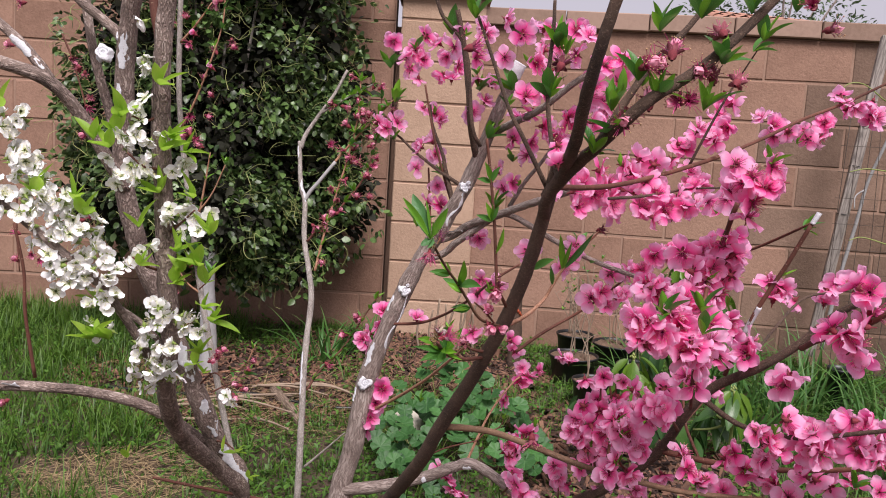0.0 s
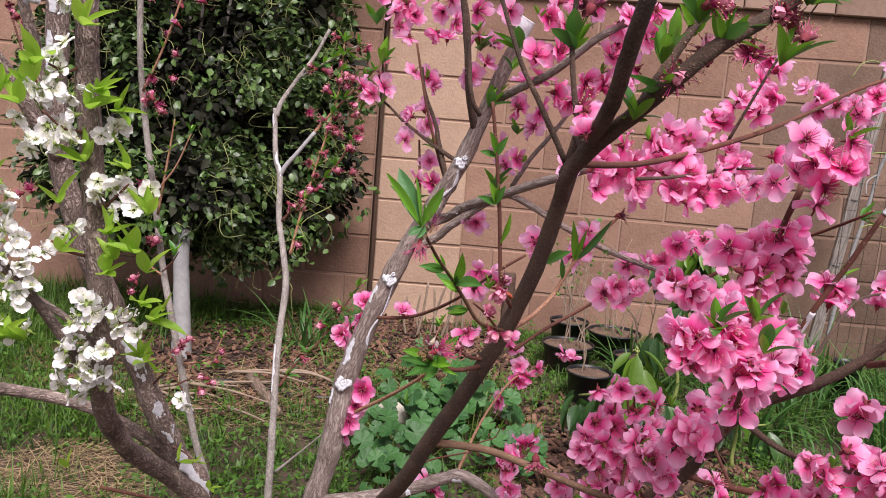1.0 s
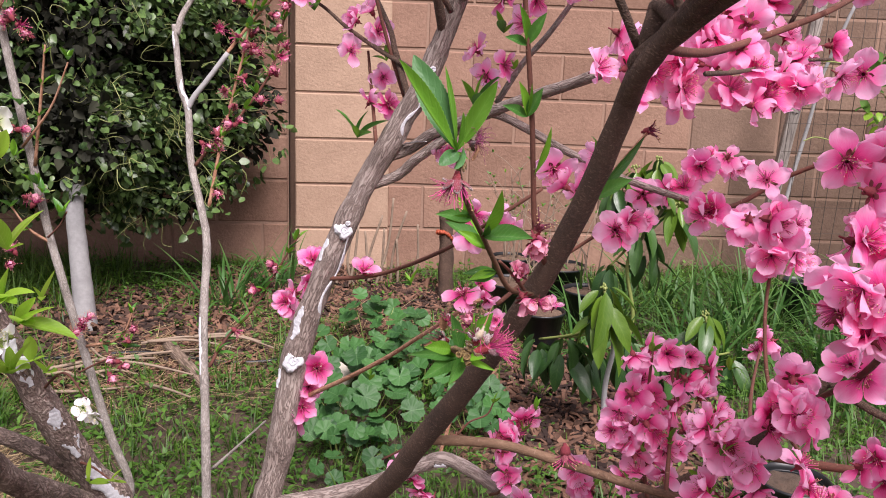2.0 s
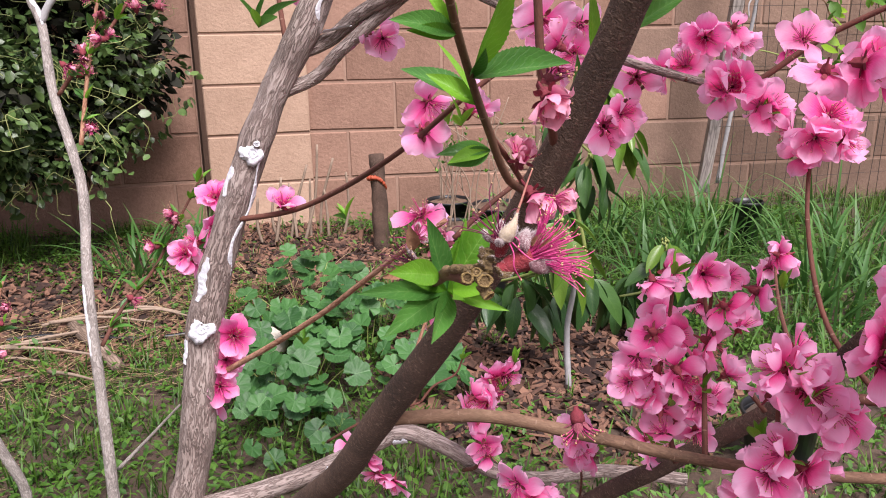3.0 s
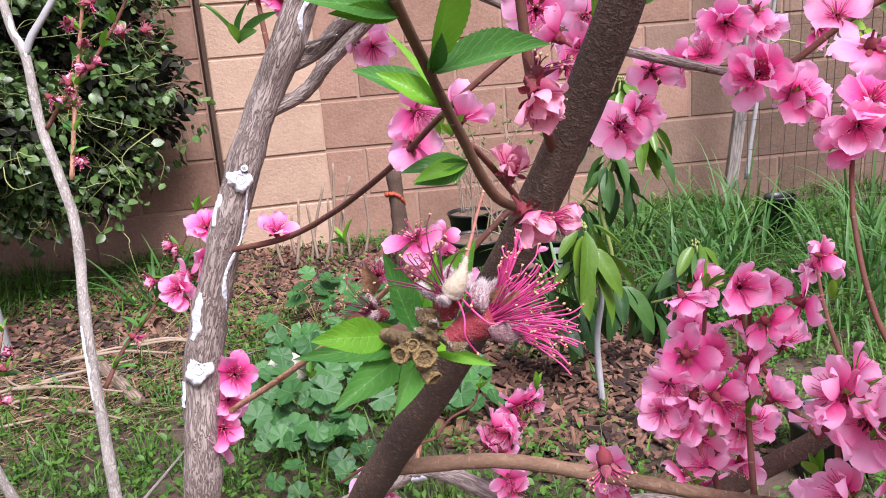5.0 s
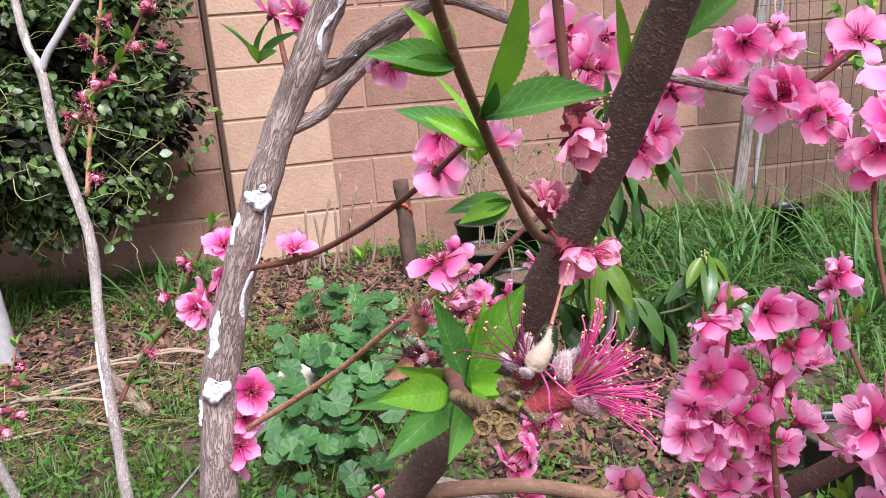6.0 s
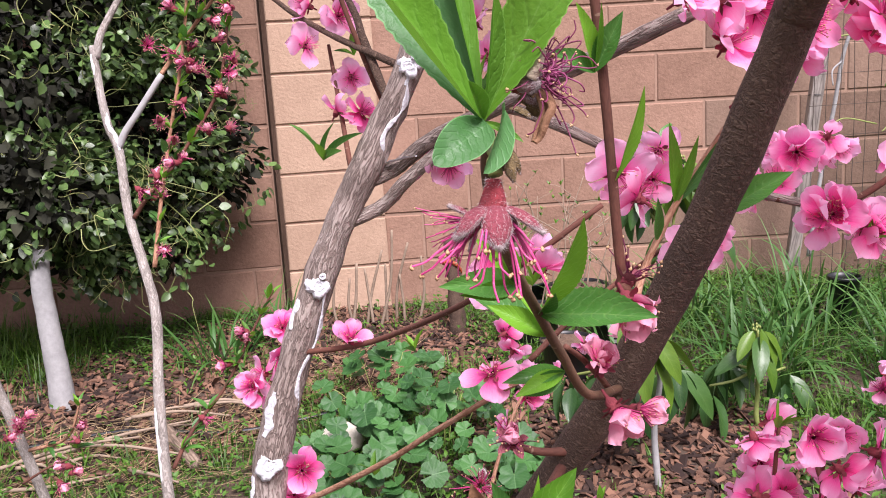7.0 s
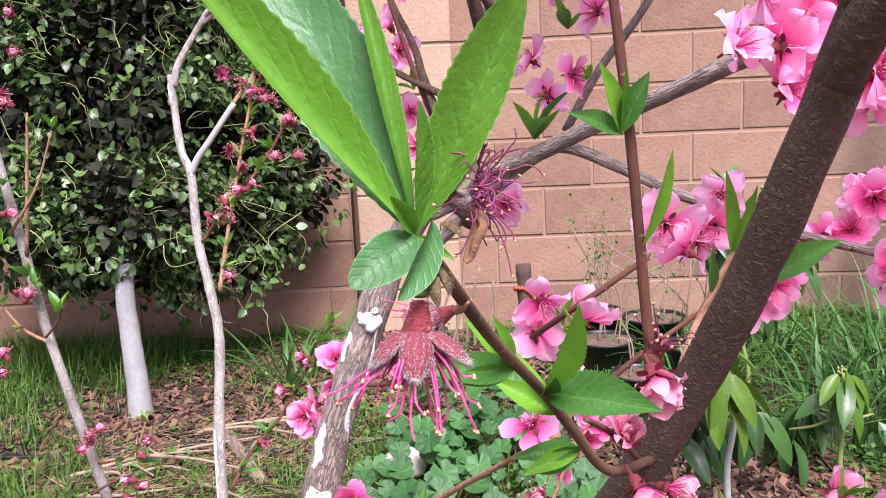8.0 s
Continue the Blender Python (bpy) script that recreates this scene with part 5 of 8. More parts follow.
for p in [(0.224, 0.800, 1.171), (0.264, 0.800, 1.186), (0.187, 0.820, 1.092), (0.230, 0.815, 1.108), (0.178, 0.850, 1.048), (0.285, 0.830, 1.099), (0.298, 0.820, 1.146), (0.198, 0.840, 1.067), (0.209, 0.810, 1.123), (0.324, 0.830, 1.199)]:
    whorl(PEACH, p, (rng.gauss(0, 0.35), -0.4, 1), 5, 1.05, PEACH_LEAVES[:4], 0.6)
for p in [(0.048, 0.990, 1.204), (0.143, 0.940, 1.169), (0.138, 0.940, 1.113), (0.407, 1.000, 1.201), (0.443, 1.000, 1.238)]:
    whorl(PEACH, p, (rng.gauss(0, 0.3), -0.4, 1), 5, 1.1, PEACH_LEAVES[:4], 0.55)
for p in [(0.212, 0.800, 1.135), (0.275, 0.820, 1.136), (0.289, 0.810, 1.173), (0.390, 0.840, 1.212), (0.150, 0.940, 1.056), (0.158, 0.950, 1.032), (0.045, 0.980, 1.166), (0.255, 0.820, 1.104), (0.148, 0.930, 1.147), (0.238, 0.800, 1.149)]:
    bloom(PEACH, p, None, 1.15, "withered")


def closing(pos, direction, size):
    """A blossom going over: narrow pale-edged petals half shut round the stamens."""
    ob = part("blossom", rng.choice(FADING), PEACH, "fading pink blossom with pale petal edges", aim(pos, direction, rng.uniform(0, 6), size))
    sub("stamen_tuft", PINK_STAMENS[0], ob)
    sub("calyx", CALYX_RED, ob)


FADING = [blossom_mesh(s, [(5, 0.95, 1.0), (4, 1.2, 0.85)], 0.0165, 0.0120, FADED, 0.8, 0.16, 0.02) for s in (81, 82)]
# slender side shoots of the dark trunk
SHOOT_B = [(0.123, 1.055, 0.840), (0.104, 1.050, 0.859), (0.101, 1.050, 0.872), (0.092, 1.040, 0.947), (0.082, 1.030, 1.011), (0.073, 1.020, 1.059)]
limb(PEACH, "twig", [(0.1235, 1.085, 0.825)] + SHOOT_B[1:], 0.0026, 0.0018, BARK_RED, 8)
closing((0.099, 1.035, 0.859), (0.1, -0.7, -0.5), 0.95)

SHOOT_D = [(0.120, 1.095, 0.800), (0.160, 1.190, 0.798), (0.196, 1.260, 0.812), (0.210, 1.266, 0.836), (0.223, 1.263, 0.862), (0.242, 1.266, 0.887), (0.284, 1.284, 0.929)]
limb(PEACH, "twig", SHOOT_D, 0.0034, 0.0018, BARK_TAN, 8)
bloom(PEACH, SHOOT_D[-1], (0.7, -0.5, 0.2), 1.0, "withered")
SHOOT_A = [(0.116, 1.092, 0.800), (0.082, 1.040, 0.820), (0.062, 1.010, 0.850), (0.0485, 0.988, 0.872), (0.029, 0.945, 0.902), (0.0165, 0.905, 0.926), (0.011, 0.876, 0.9385)]
limb(PEACH, "twig", SHOOT_A, 0.0022, 0.0013, BARK_SHOOT, 10, 0.10)
closing((0.093, 1.055, 0.827), (0.10, -0.5, 0.75), 0.75)
closing((0.094, 1.040, 0.812), (0.35, -0.7, -0.65), 0.85)
closing((0.108, 1.048, 0.807), (0.75, -0.5, -0.1), 0.7)
bloom(PEACH, (0.104, 1.050, 0.866), (0.35, -0.3, 0.8), 0.9, "withered")
limb(PEACH, "twig", [(0.1, 1.12, 0.756), (0.082, 1.122, 0.757), (0.069, 1.120, 0.763)], 0.0026, 0.0018, BARK_RED, 8)
bloom(PEACH, (0.066, 1.117, 0.767), (-0.2, -0.6, 0.6), 1.0, "withered")
# spur at the foot of the shoot, with its own leaves and spent blossoms
SHOOT_C = [(0.096, 1.128, 0.745), (0.062, 1.062, 0.758), (0.036, 1.020, 0.776), (0.028, 0.960, 0.800), (0.020, 0.915, 0.816), (0.019, 0.887, 0.823)]
limb(PEACH, "twig", SHOOT_C, 0.0028, 0.0019, BARK_RED, 10, 0.12)


def big_leaf(pos, tip, width, mat, curl=0.2, fold=0.35, bank=0.0, twist=0.0, teeth=0.03, face=(0, -1, 0.35), shape=(0.92, 1.0)):
    """A single large toothed leaf from its foot to its tip, its upper side turned to face."""
    d = Vector(tip) - Vector(pos)
    g = Geo()
    g.add(*blade(d.length * (1 + 0.06 * abs(curl)), width, 44, fold, curl, teeth, 3, shape, twist, 0.03))
    y = d.normalized()
    f = Vector(face)
    z = (f - y * f.dot(y)).normalized()
    y = (y + z * curl * 0.45).normalized()
    x = y.cross(z).normalized()
    z = x.cross(y)
    m = Matrix.Translation(pos) @ Matrix((x, y, z)).transposed().to_4x4() @ Matrix.Rotation(bank, 4, "Y")
    return part("leaf", g.mesh("leaf", mat), PEACH, m=m)


# tip of shoot A: tall fresh leaves, one hanging spent blossom, one dried blossom
TIP = Vector((0.0095, 0.873, 0.941))
for t_, w_, m_, c_, f_, b_, tw_ in (((-0.024, 0.856, 0.982), 0.0088, FRESH, -0.25, 1.2, 0.55, 0.25), ((0.027, 0.858, 0.976), 0.0098, FRESH, -0.20, 0.55, -0.35, -0.30),
                                    ((-0.014, 0.884, 0.990), 0.0155, FRESH_COOL, 0.16, 0.30, -0.10, 0.15), ((0.003, 0.874, 0.985), 0.0036, FRESH, 0.10, 0.9, 0.5, 0.3),
                                    ((0.011, 0.866, 0.962), 0.0040, FRESH, 0.0, 1.0, 0.8, 0.1), ((0.006, 0.866, 0.948), 0.0032, FRESH, 0.1, 1.0, 0.2, 0.1), ((0.015, 0.868, 0.937), 0.0016, FRESH, 0.5, 0.8, 0.2, 0.4)):
    big_leaf(TIP, t_, w_, m_, c_, f_, b_, tw_, shape=(1.1, 0.8))
# two short rounded leaves bent down under them, one seen nearly on edge
big_leaf((0.0100, 0.8715, 0.9405), (-0.0010, 0.8640, 0.9350), 0.0078, FRESH_COOL, 0.30, 0.25, 0.15, 0.1, teeth=0.004, shape=(0.85, 0.55))
big_leaf((0.0122, 0.8700, 0.9435), (0.0078, 0.8600, 0.9320), 0.0062, FRESH_COOL, 0.45, 0.55, -0.55, -0.2, teeth=0.004, face=(0.55, -0.8, 0.3), shape=(0.9, 0.55))


def down(g, verts, faces, count, length, r, slot, thick=0.00004, lie=0.3):
    """Fine hairs standing on a small surface."""
    v = [Vector(p) for p in verts]
    for _ in range(count):
        f = r.choice(faces)
        w = [r.random() for _ in f]
        p = sum((v[i] * k for i, k in zip(f, w)), Vector()) / sum(w)
        nrm = (v[f[1]] - v[f[0]]).cross(v[f[2]] - v[f[0]])
        if nrm.length < 1e-14:
            continue
        nrm.normalize()
        if lie == 0.3 and r.random() < 0.5:
            nrm = -nrm
        d = (nrm * (1 if lie == 0.3 else 0.55) + Vector((r.gauss(0, 0.4), r.gauss(lie, 0.4), r.gauss(0, 0.4)))).normalized()
        s = d.orthogonal().normalized() * thick
        q = d.cross(s)
        g.add([tuple(p + s), tuple(p - s * 0.5 + q), tuple(p - s * 0.5 - q), tuple(p + d * length * r.uniform(0.5, 1.3))], [(0, 1, 3), (1, 2, 3), (2, 0, 3)], [(0, 0)] * 4, slot)


def sepal_pad(seed, length, width, thick, mat, hairs=900):
    """A fleshy sepal, silky all over and fringed with white hair."""
    r = random.Random(seed)
    g = Geo()
    v, f, uv = pad(length, width, thick, seed)
    g.add(v, f, uv)
    down(g, v, f, hairs * 2, 0.0011, r, 1, 0.000026, 0.9)
    edge = [q for q in f if abs(math.cos(2 * math.pi * uv[q[0]][0])) > 0.86 or uv[q[0]][1] > 0.86]
    down(g, v, edge, hairs, 0.0014, r, 1, 0.000030, 0.7)
    return g.mesh("sepal", [mat, SILK])


def spent(pos, direction, seed, size=1.0, tube_=(0.0014, 0.0026, 0.0048), sepals=((0.0, 0.9), (1.25, 0.6), (2.5, 0.9), (3.8, 0.9), (5.0, 0.6)), pads=(0.0078, 0.0054, 0.0017), grey=False,
          tuft=dict(count=40, length=0.0135, spread=0.9, bend=0.3, hook=0.8, thick=0.00021), old=False, back=0.0008):
    """A large spent blossom: crimson tube, silky sepals (turn round the tube, lean forward), long stamens."""
    r = random.Random(seed)
    r0, r1, ln = tube_
    g = Geo()
    lathe(g, [(r0 * 0.8, -ln * 1.15), (r0 * 1.05, -ln * 1.05), (r0 * 0.95, -ln), (r0 * 1.25, -ln * 0.72), (r0 * 0.5 + r1 * 0.55, -ln * 0.42), (r1 * 0.98, -ln * 0.15), (r1 * 1.02, 0.0), (r1 * 0.85, 0.0002), (r1 * 0.5, -0.001)], 26)
    v = g.v[0]
    for i in range(len(v)):
        v[i][:2] *= 1 + 0.16 * noise.noise(Vector((v[i][0] * 500, v[i][1] * 500, v[i][2] * 160))) + 0.06 * noise.noise(Vector(v[i]) * 1700)
    down(g, v, g.f[:], 700, 0.0006, r, 1, 0.000022)
    m = aim(pos, direction, 0, size)
    ob = part("withered_blossom", g.mesh("withered_blossom", [CUP, SILK]), PEACH, "spent blossom with magenta stamens", m)
    near = m.to_3x3().inverted() @ Vector((0, -1, 0))
    phase = math.atan2(-near.x, near.y)
    for k, (turn, lean) in enumerate(sepals):
        s = sub("sepal", sepal_pad(seed * 7 + k, pads[0] * r.uniform(0.9, 1.08), pads[1] * r.uniform(0.9, 1.05), pads[2], SEPAL_GREY if grey else SEPAL), ob, "silky crimson sepal")
        s.matrix_basis = Matrix.Rotation(phase + turn, 4, "Z") @ Matrix.Translation((0, r1 * 0.92, -back)) @ Matrix.Rotation(lean, 4, "X") @ Matrix.Rotation(math.pi, 4, "Y")
    sub("stamen_tuft", strands(mat=STAMEN_OLD if old else STAMEN, seed=seed, root=r1 * 0.8, **tuft), ob)
    return ob


def scale_tuft(pos, direction, seed, length=0.004, width=0.0028, mat=None):
    """A dry bud scale, dark and fringed with grey hair."""
    g = Geo()
    v, f, uv = pad(length, width, 0.0011, seed, 0.35, 9, 10)
    g.add(v, f, uv)
    down(g, v, f, 220, 0.0007, random.Random(seed), 1, 0.000022, 0.9)
    part("bud_scale", g.mesh("bud_scale", [mat or BUD_SCALE, SILK]), PEACH, "dry dark bud scale with grey hair", along(pos, direction, bank=random.Random(seed).uniform(-1.2, 1.2)))


# hanging spent blossom and its collar
spent((0.009, 0.866, 0.926), (-0.10, -0.18, -1), 51, 1.0, sepals=((0.05, 1.12), (-1.15, 0.62), (1.2, 0.85), (2.5, 0.9), (-2.5, 0.8)), pads=(0.0078, 0.0056, 0.0017),
      tuft=dict(count=34, length=0.0150, spread=1.7, bend=0.5, hook=1.0, thick=0.00023, pull=(0, 0, 1.1), kink=0.9))
limb(PEACH, "collar", [(0.011, 0.874, 0.937), (0.011, 0.870, 0.935), (0.010, 0.868, 0.934), (0.010, 0.867, 0.932)], 0.0015, 0.0013, STEM_GREEN, 12, 0.25, "short green flower stalk", per=5)
for k, (p, d) in enumerate(zip([(0.011, 0.868, 0.937), (0.013, 0.869, 0.936), (0.012, 0.866, 0.935), (0.013, 0.872, 0.936), (0.016, 0.872, 0.945), (0.017, 0.872, 0.943), (0.014, 0.870, 0.943), (0.018, 0.874, 0.945)],
                               ((0.1, -0.3, -1), (0.35, -0.2, -1), (0.1, -0.5, -1), (0.5, 0, -1), (0.8, -0.3, -0.6), (0.9, -0.2, -0.5), (0.6, -0.5, -0.4), (0.9, -0.3, 0.2)))):
    scale_tuft(p, d, 300 + k, 0.0045 if k < 4 else 0.0040)
# dried blossom: dark woolly cup, pale pistil, tangled purple filaments, shrivelled petals
spent((0.0165, 0.872, 0.9475), (0.85, -0.40, 0.12), 52, 0.9, (0.0014, 0.0028, 0.0034), ((0.3, 1.2), (1.6, 1.0), (3.1, 1.1), (-1.1, 1.2)), (0.0046, 0.0036, 0.0016), True,
      dict(count=10, length=0.0090, spread=0.8, bend=2.2, hook=1.8, thick=0.00012, pull=(0, 0, 0), kink=1.2, anther=0.0005), True)
for n_, ln_, sp_, mt_, sd_, bd_, hk_, ps_, dr_ in ((16, 0.0082, 0.8, STAMEN_DRY, 77, 4.2, 2.0, (0.0190, 0.868, 0.9490), (0.75, -0.25, 0.65)), (14, 0.0088, 0.7, STAMEN_DRY, 74, 3.4, 1.8, (0.0195, 0.867, 0.9480), (0.90, -0.25, -0.30)), (10, 0.0070, 1.0, STAMEN_OLD, 76, 3.8, 1.6, (0.0190, 0.868, 0.9470), (0.8, -0.3, -0.1)),
                                                   (8, 0.0120, 0.45, STAMEN_OLD, 78, 1.6, 1.8, (0.0195, 0.873, 0.9500), (0.40, 0.05, 0.90)), (7, 0.0130, 0.6, STAMEN_OLD, 75, 1.2, 1.2, (0.0190, 0.868, 0.9460), (0.45, -0.2, -0.85))):
    part("stamen_tuft", strands(n_, ln_, sp_, mt_, sd_, bd_, hk_, 0.00015, 0.00030, kink=2.2), PEACH, "tangle of dried purple filaments", aim(ps_, dr_))
g = Geo()
tube(g, [(0.017, 0.868, 0.948), (0.018, 0.867, 0.950), (0.019, 0.867, 0.953), (0.019, 0.867, 0.957), (0.020, 0.868, 0.959)], 0.0013, 0.0002, 10, 0.15, swell=lambda u: 1.0 if u < 0.45 else 0.55)
down(g, g.v[0], g.f[:], 300, 0.0005, random.Random(6), 1, 0.00002)
part("pistil", g.mesh("pistil", [PALE_FUZZ, SILK]), PEACH, "pale downy pistil")
for pts in ([(0.019, 0.868, 0.946), (0.020, 0.866, 0.943), (0.019, 0.866, 0.941), (0.018, 0.867, 0.938), (0.017, 0.867, 0.937)], [(0.019, 0.869, 0.945), (0.019, 0.868, 0.942), (0.018, 0.868, 0.940), (0.017, 0.868, 0.937)]):
    g = Geo()
    tube(g, pts, 0.0009, 0.0004, 8, 0.7, per=8)
    part("shrivelled_petal", g.mesh("shrivelled_petal", DRY_PETAL), PEACH, "shrivelled brown petal")

# spur cluster: ringed stubs on a gnarled spur, two spent blossoms and a naked pistil
limb(PEACH, "spur", [(0.017, 0.905, 0.820), (0.018, 0.890, 0.825), (0.020, 0.882, 0.8265), (0.022, 0.880, 0.827)], 0.0013, 0.0020, BUD_SCALE, 16, 0.45, "gnarled brown fruiting spur", swell=lambda u: 1 + 0.16 * math.sin(u * 42), per=10)
limb(PEACH, "spur", [(0.021, 0.881, 0.8255), (0.022, 0.881, 0.828), (0.0235, 0.882, 0.8305), (0.0245, 0.883, 0.832)], 0.0021, 0.0022, BUD_SCALE, 16, 0.40, swell=lambda u: 1 + 0.22 * math.sin(u * 24), per=10)
limb(PEACH, "spur", [(0.023, 0.881, 0.8270), (0.0215, 0.880, 0.8245), (0.0215, 0.878, 0.8225)], 0.0018, 0.0015, BUD_SCALE, 14, 0.45, swell=lambda u: 1 + 0.18 * math.sin(u * 26), per=10)


def stub(p, direction, r_, length):
    """A ringed scar where a flower fell: rough flaking sides, tan rim, brown hollow."""
    g = Geo()
    lathe(g, [(r_ * 0.85, -length), (r_ * 1.0, -length * 0.75), (r_ * 0.86, -length * 0.6), (r_ * 1.06, -length * 0.4), (r_ * 0.92, -length * 0.25), (r_ * 1.0, -length * 0.1)], 20, 0)
    lathe(g, [(r_ * 1.0, -length * 0.1), (r_ * 1.05, 0), (r_ * 0.90, 0.0003), (r_ * 0.70, 0.0001)], 20, 1)
    lathe(g, [(r_ * 0.70, 0.0001), (r_ * 0.60, -0.0005), (r_ * 0.42, -0.0001), (r_ * 0.25, -0.0006), (0.00005, -0.0003)], 20, 2)
    for v in g.v:
        for i in range(len(v)):
            v[i] *= 1 + 0.34 * noise.noise(Vector((v[i][0] * 700, v[i][1] * 700, 0)) + Vector(p) * 90) + 0.12 * noise.noise(Vector(v[i]) * 2500)
    r = random.Random(int(p[0] * 1e5))
    for k in range(9):
        a = k * 0.7 + r.uniform(-0.2, 0.2)
        v, f, uv = blade(r_ * r.uniform(0.5, 0.9), r_ * 0.7, 4, 0.5, r.uniform(-0.4, 0.4))
        g.add(place(v, Matrix.Rotation(a, 4, "Z") @ Matrix.Translation((0, r_ * 1.0, -length * r.uniform(0.2, 0.8))) @ Matrix.Rotation(r.uniform(0.6, 1.3), 4, "X")), f, uv, r.choice((0, 1)))
    part("spur_stub", g.mesh("spur_stub", [BUD_SCALE, SPUR, SPUR_CORE]), PEACH, "ringed tan spur scar", aim(p, direction, 0))


for p, d, r_ in zip([(0.0160, 0.8765, 0.8268), (0.0203, 0.8745, 0.8262), (0.0220, 0.8760, 0.8212), (0.0185, 0.8765, 0.8283)], ((-0.65, -0.8, 0.05), (0.0, -1, 0.0), (0.35, -0.75, -0.6), (-0.3, -0.9, 0.5)), (0.0016, 0.0019, 0.0016, 0.0012)):
    stub(p, d, r_, 0.0036)
for k, (p, d) in enumerate(zip([(0.0215, 0.880, 0.8315), (0.0250, 0.8775, 0.8268), (0.0215, 0.8795, 0.8290), (0.0200, 0.8795, 0.8265), (0.0265, 0.8775, 0.8266), (0.0225, 0.8785, 0.8305), (0.0240, 0.8785, 0.8285)],
                               ((-0.35, -0.4, 0.9), (1, -0.5, -0.15), (-0.6, -0.6, 0.5), (-0.7, -0.5, 0.2), (1, -0.3, 0.3), (0.2, -0.9, 0.6), (0.5, -0.8, -0.5)))):
    scale_tuft(p, d, 330 + k, 0.0034, 0.0024)
# the large blossom, its tube pointing outwards
spent((0.0345, 0.8765, 0.8312), (0.86, -0.32, 0.42), 61, 1.0, (0.0021, 0.0034, 0.0092), ((0.55, 1.30), (-1.45, 0.55), (1.75, 1.20), (3.0, 1.1), (-2.6, 0.9)), (0.0064, 0.0056, 0.0036), True,
      dict(count=112, length=0.0146, spread=1.10, bend=0.26, hook=0.5, thick=0.00017, anther=0.00034, kink=0.3), back=0.0016)
# the upper blossom, dark and half dried
spent((0.0268, 0.8815, 0.8355), (0.10, -0.22, 1.0), 62, 0.9, (0.0022, 0.0033, 0.0050), ((-0.35, 0.75), (-1.45, 0.85), (1.9, 1.0), (2.9, 1.0)), (0.0044, 0.0034, 0.0020), True,
      dict(count=5, length=0.0105, spread=0.8, bend=0.6, hook=1.0, thick=0.00013, anther=0.00036, kink=0.6), True, back=0.0008)
part("stamen_tuft", strands(11, 0.0128, 0.65, STAMEN_OLD, 79, 0.7, 1.0, 0.00015, 0.00038, kink=0.45), PEACH, m=aim((0.0255, 0.8795, 0.8372), (-0.62, -0.1, 0.85)))
for pts in ([(0.0276, 0.878, 0.8362), (0.0279, 0.8735, 0.8335), (0.0276, 0.8720, 0.8300), (0.0297, 0.8725, 0.8262)], [(0.0280, 0.878, 0.8362), (0.0303, 0.8735, 0.8335), (0.0325, 0.8720, 0.8318), (0.0352, 0.8715, 0.8322)], [(0.0277, 0.879, 0.8365), (0.0290, 0.876, 0.8372), (0.0300, 0.875, 0.8360), (0.0296, 0.8745, 0.8348)]):
    g = Geo()
    tube(g, pts, 0.00022, 0.00015, 6, 0.1)
    bead(g, g.v[-1][-1], 0.0004, 1, 1.3)
    part("stamen", g.mesh("stamen", [STAMEN, ANTHER]), PEACH, "stray magenta stamen")
g = Geo()
tube(g, [(0.0268, 0.8775, 0.8368), (0.0277, 0.8765, 0.8388), (0.0288, 0.8760, 0.8412), (0.0299, 0.8765, 0.8438)], 0.0026, 0.0004, 14, 0.14, swell=lambda u: 0.75 + 0.30 * math.sin(math.pi * min(1.0, u * 1.3)))
down(g, g.v[0], g.f[:], 1100, 0.0007, random.Random(5), 1, 0.00002)
tube(g, [(0.0297, 0.8765, 0.8433), (0.0310, 0.8765, 0.8470), (0.0322, 0.8762, 0.8510), (0.0336, 0.8758, 0.8552)], 0.00042, 0.00020, 8, 0.1, 3)
bead(g, (0.0336, 0.8758, 0.8552), 0.0004, 2)
part("pistil", g.mesh("pistil", [PALE_FUZZ, SILK, ANTHER, STYLE]), PEACH, "pale downy pistil with a long pink style")
for k, (p, t_) in enumerate((((0.0335, 0.8755, 0.8345), (0.0362, 0.8735, 0.8385)), ((0.0350, 0.8740, 0.8335), (0.0385, 0.8720, 0.8372)))):
    big_leaf(p, t_, 0.0022, DRY_PETAL, 0.4, 0.9, 0.3 * k, 0.4)
spent((0.0225, 0.988, 0.797), (-0.75, -0.5, 0.30), 63, 1.0, (0.0018, 0.0033, 0.0060), ((0.2, 1.2), (1.5, 1.0), (-1.2, 1.1)), (0.0060, 0.0048, 0.0020), True,
      dict(count=34, length=0.0140, spread=1.0, bend=0.4, hook=0.7, thick=0.00015, anther=0.0005), True)
spent((0.027, 1.000, 0.806), (-0.35, -0.8, 0.5), 64, 0.8, (0.0018, 0.0032, 0.0050), ((0.6, 0.5), (2.2, 0.5), (-1.2, 0.5)), (0.0050, 0.0042, 0.0016), False,
      dict(count=30, length=0.0115, spread=1.3, bend=0.3, hook=0.5, thick=0.00016, anther=0.0004))
for p, t_ in (((0.020, 0.985, 0.797), (0.008, 0.972, 0.799)), ((0.024, 0.990, 0.803), (0.022, 0.984, 0.816))):
    big_leaf(p, t_, 0.0058, DRY_PETAL, 0.4, 0.6, 0.2, 0.5)
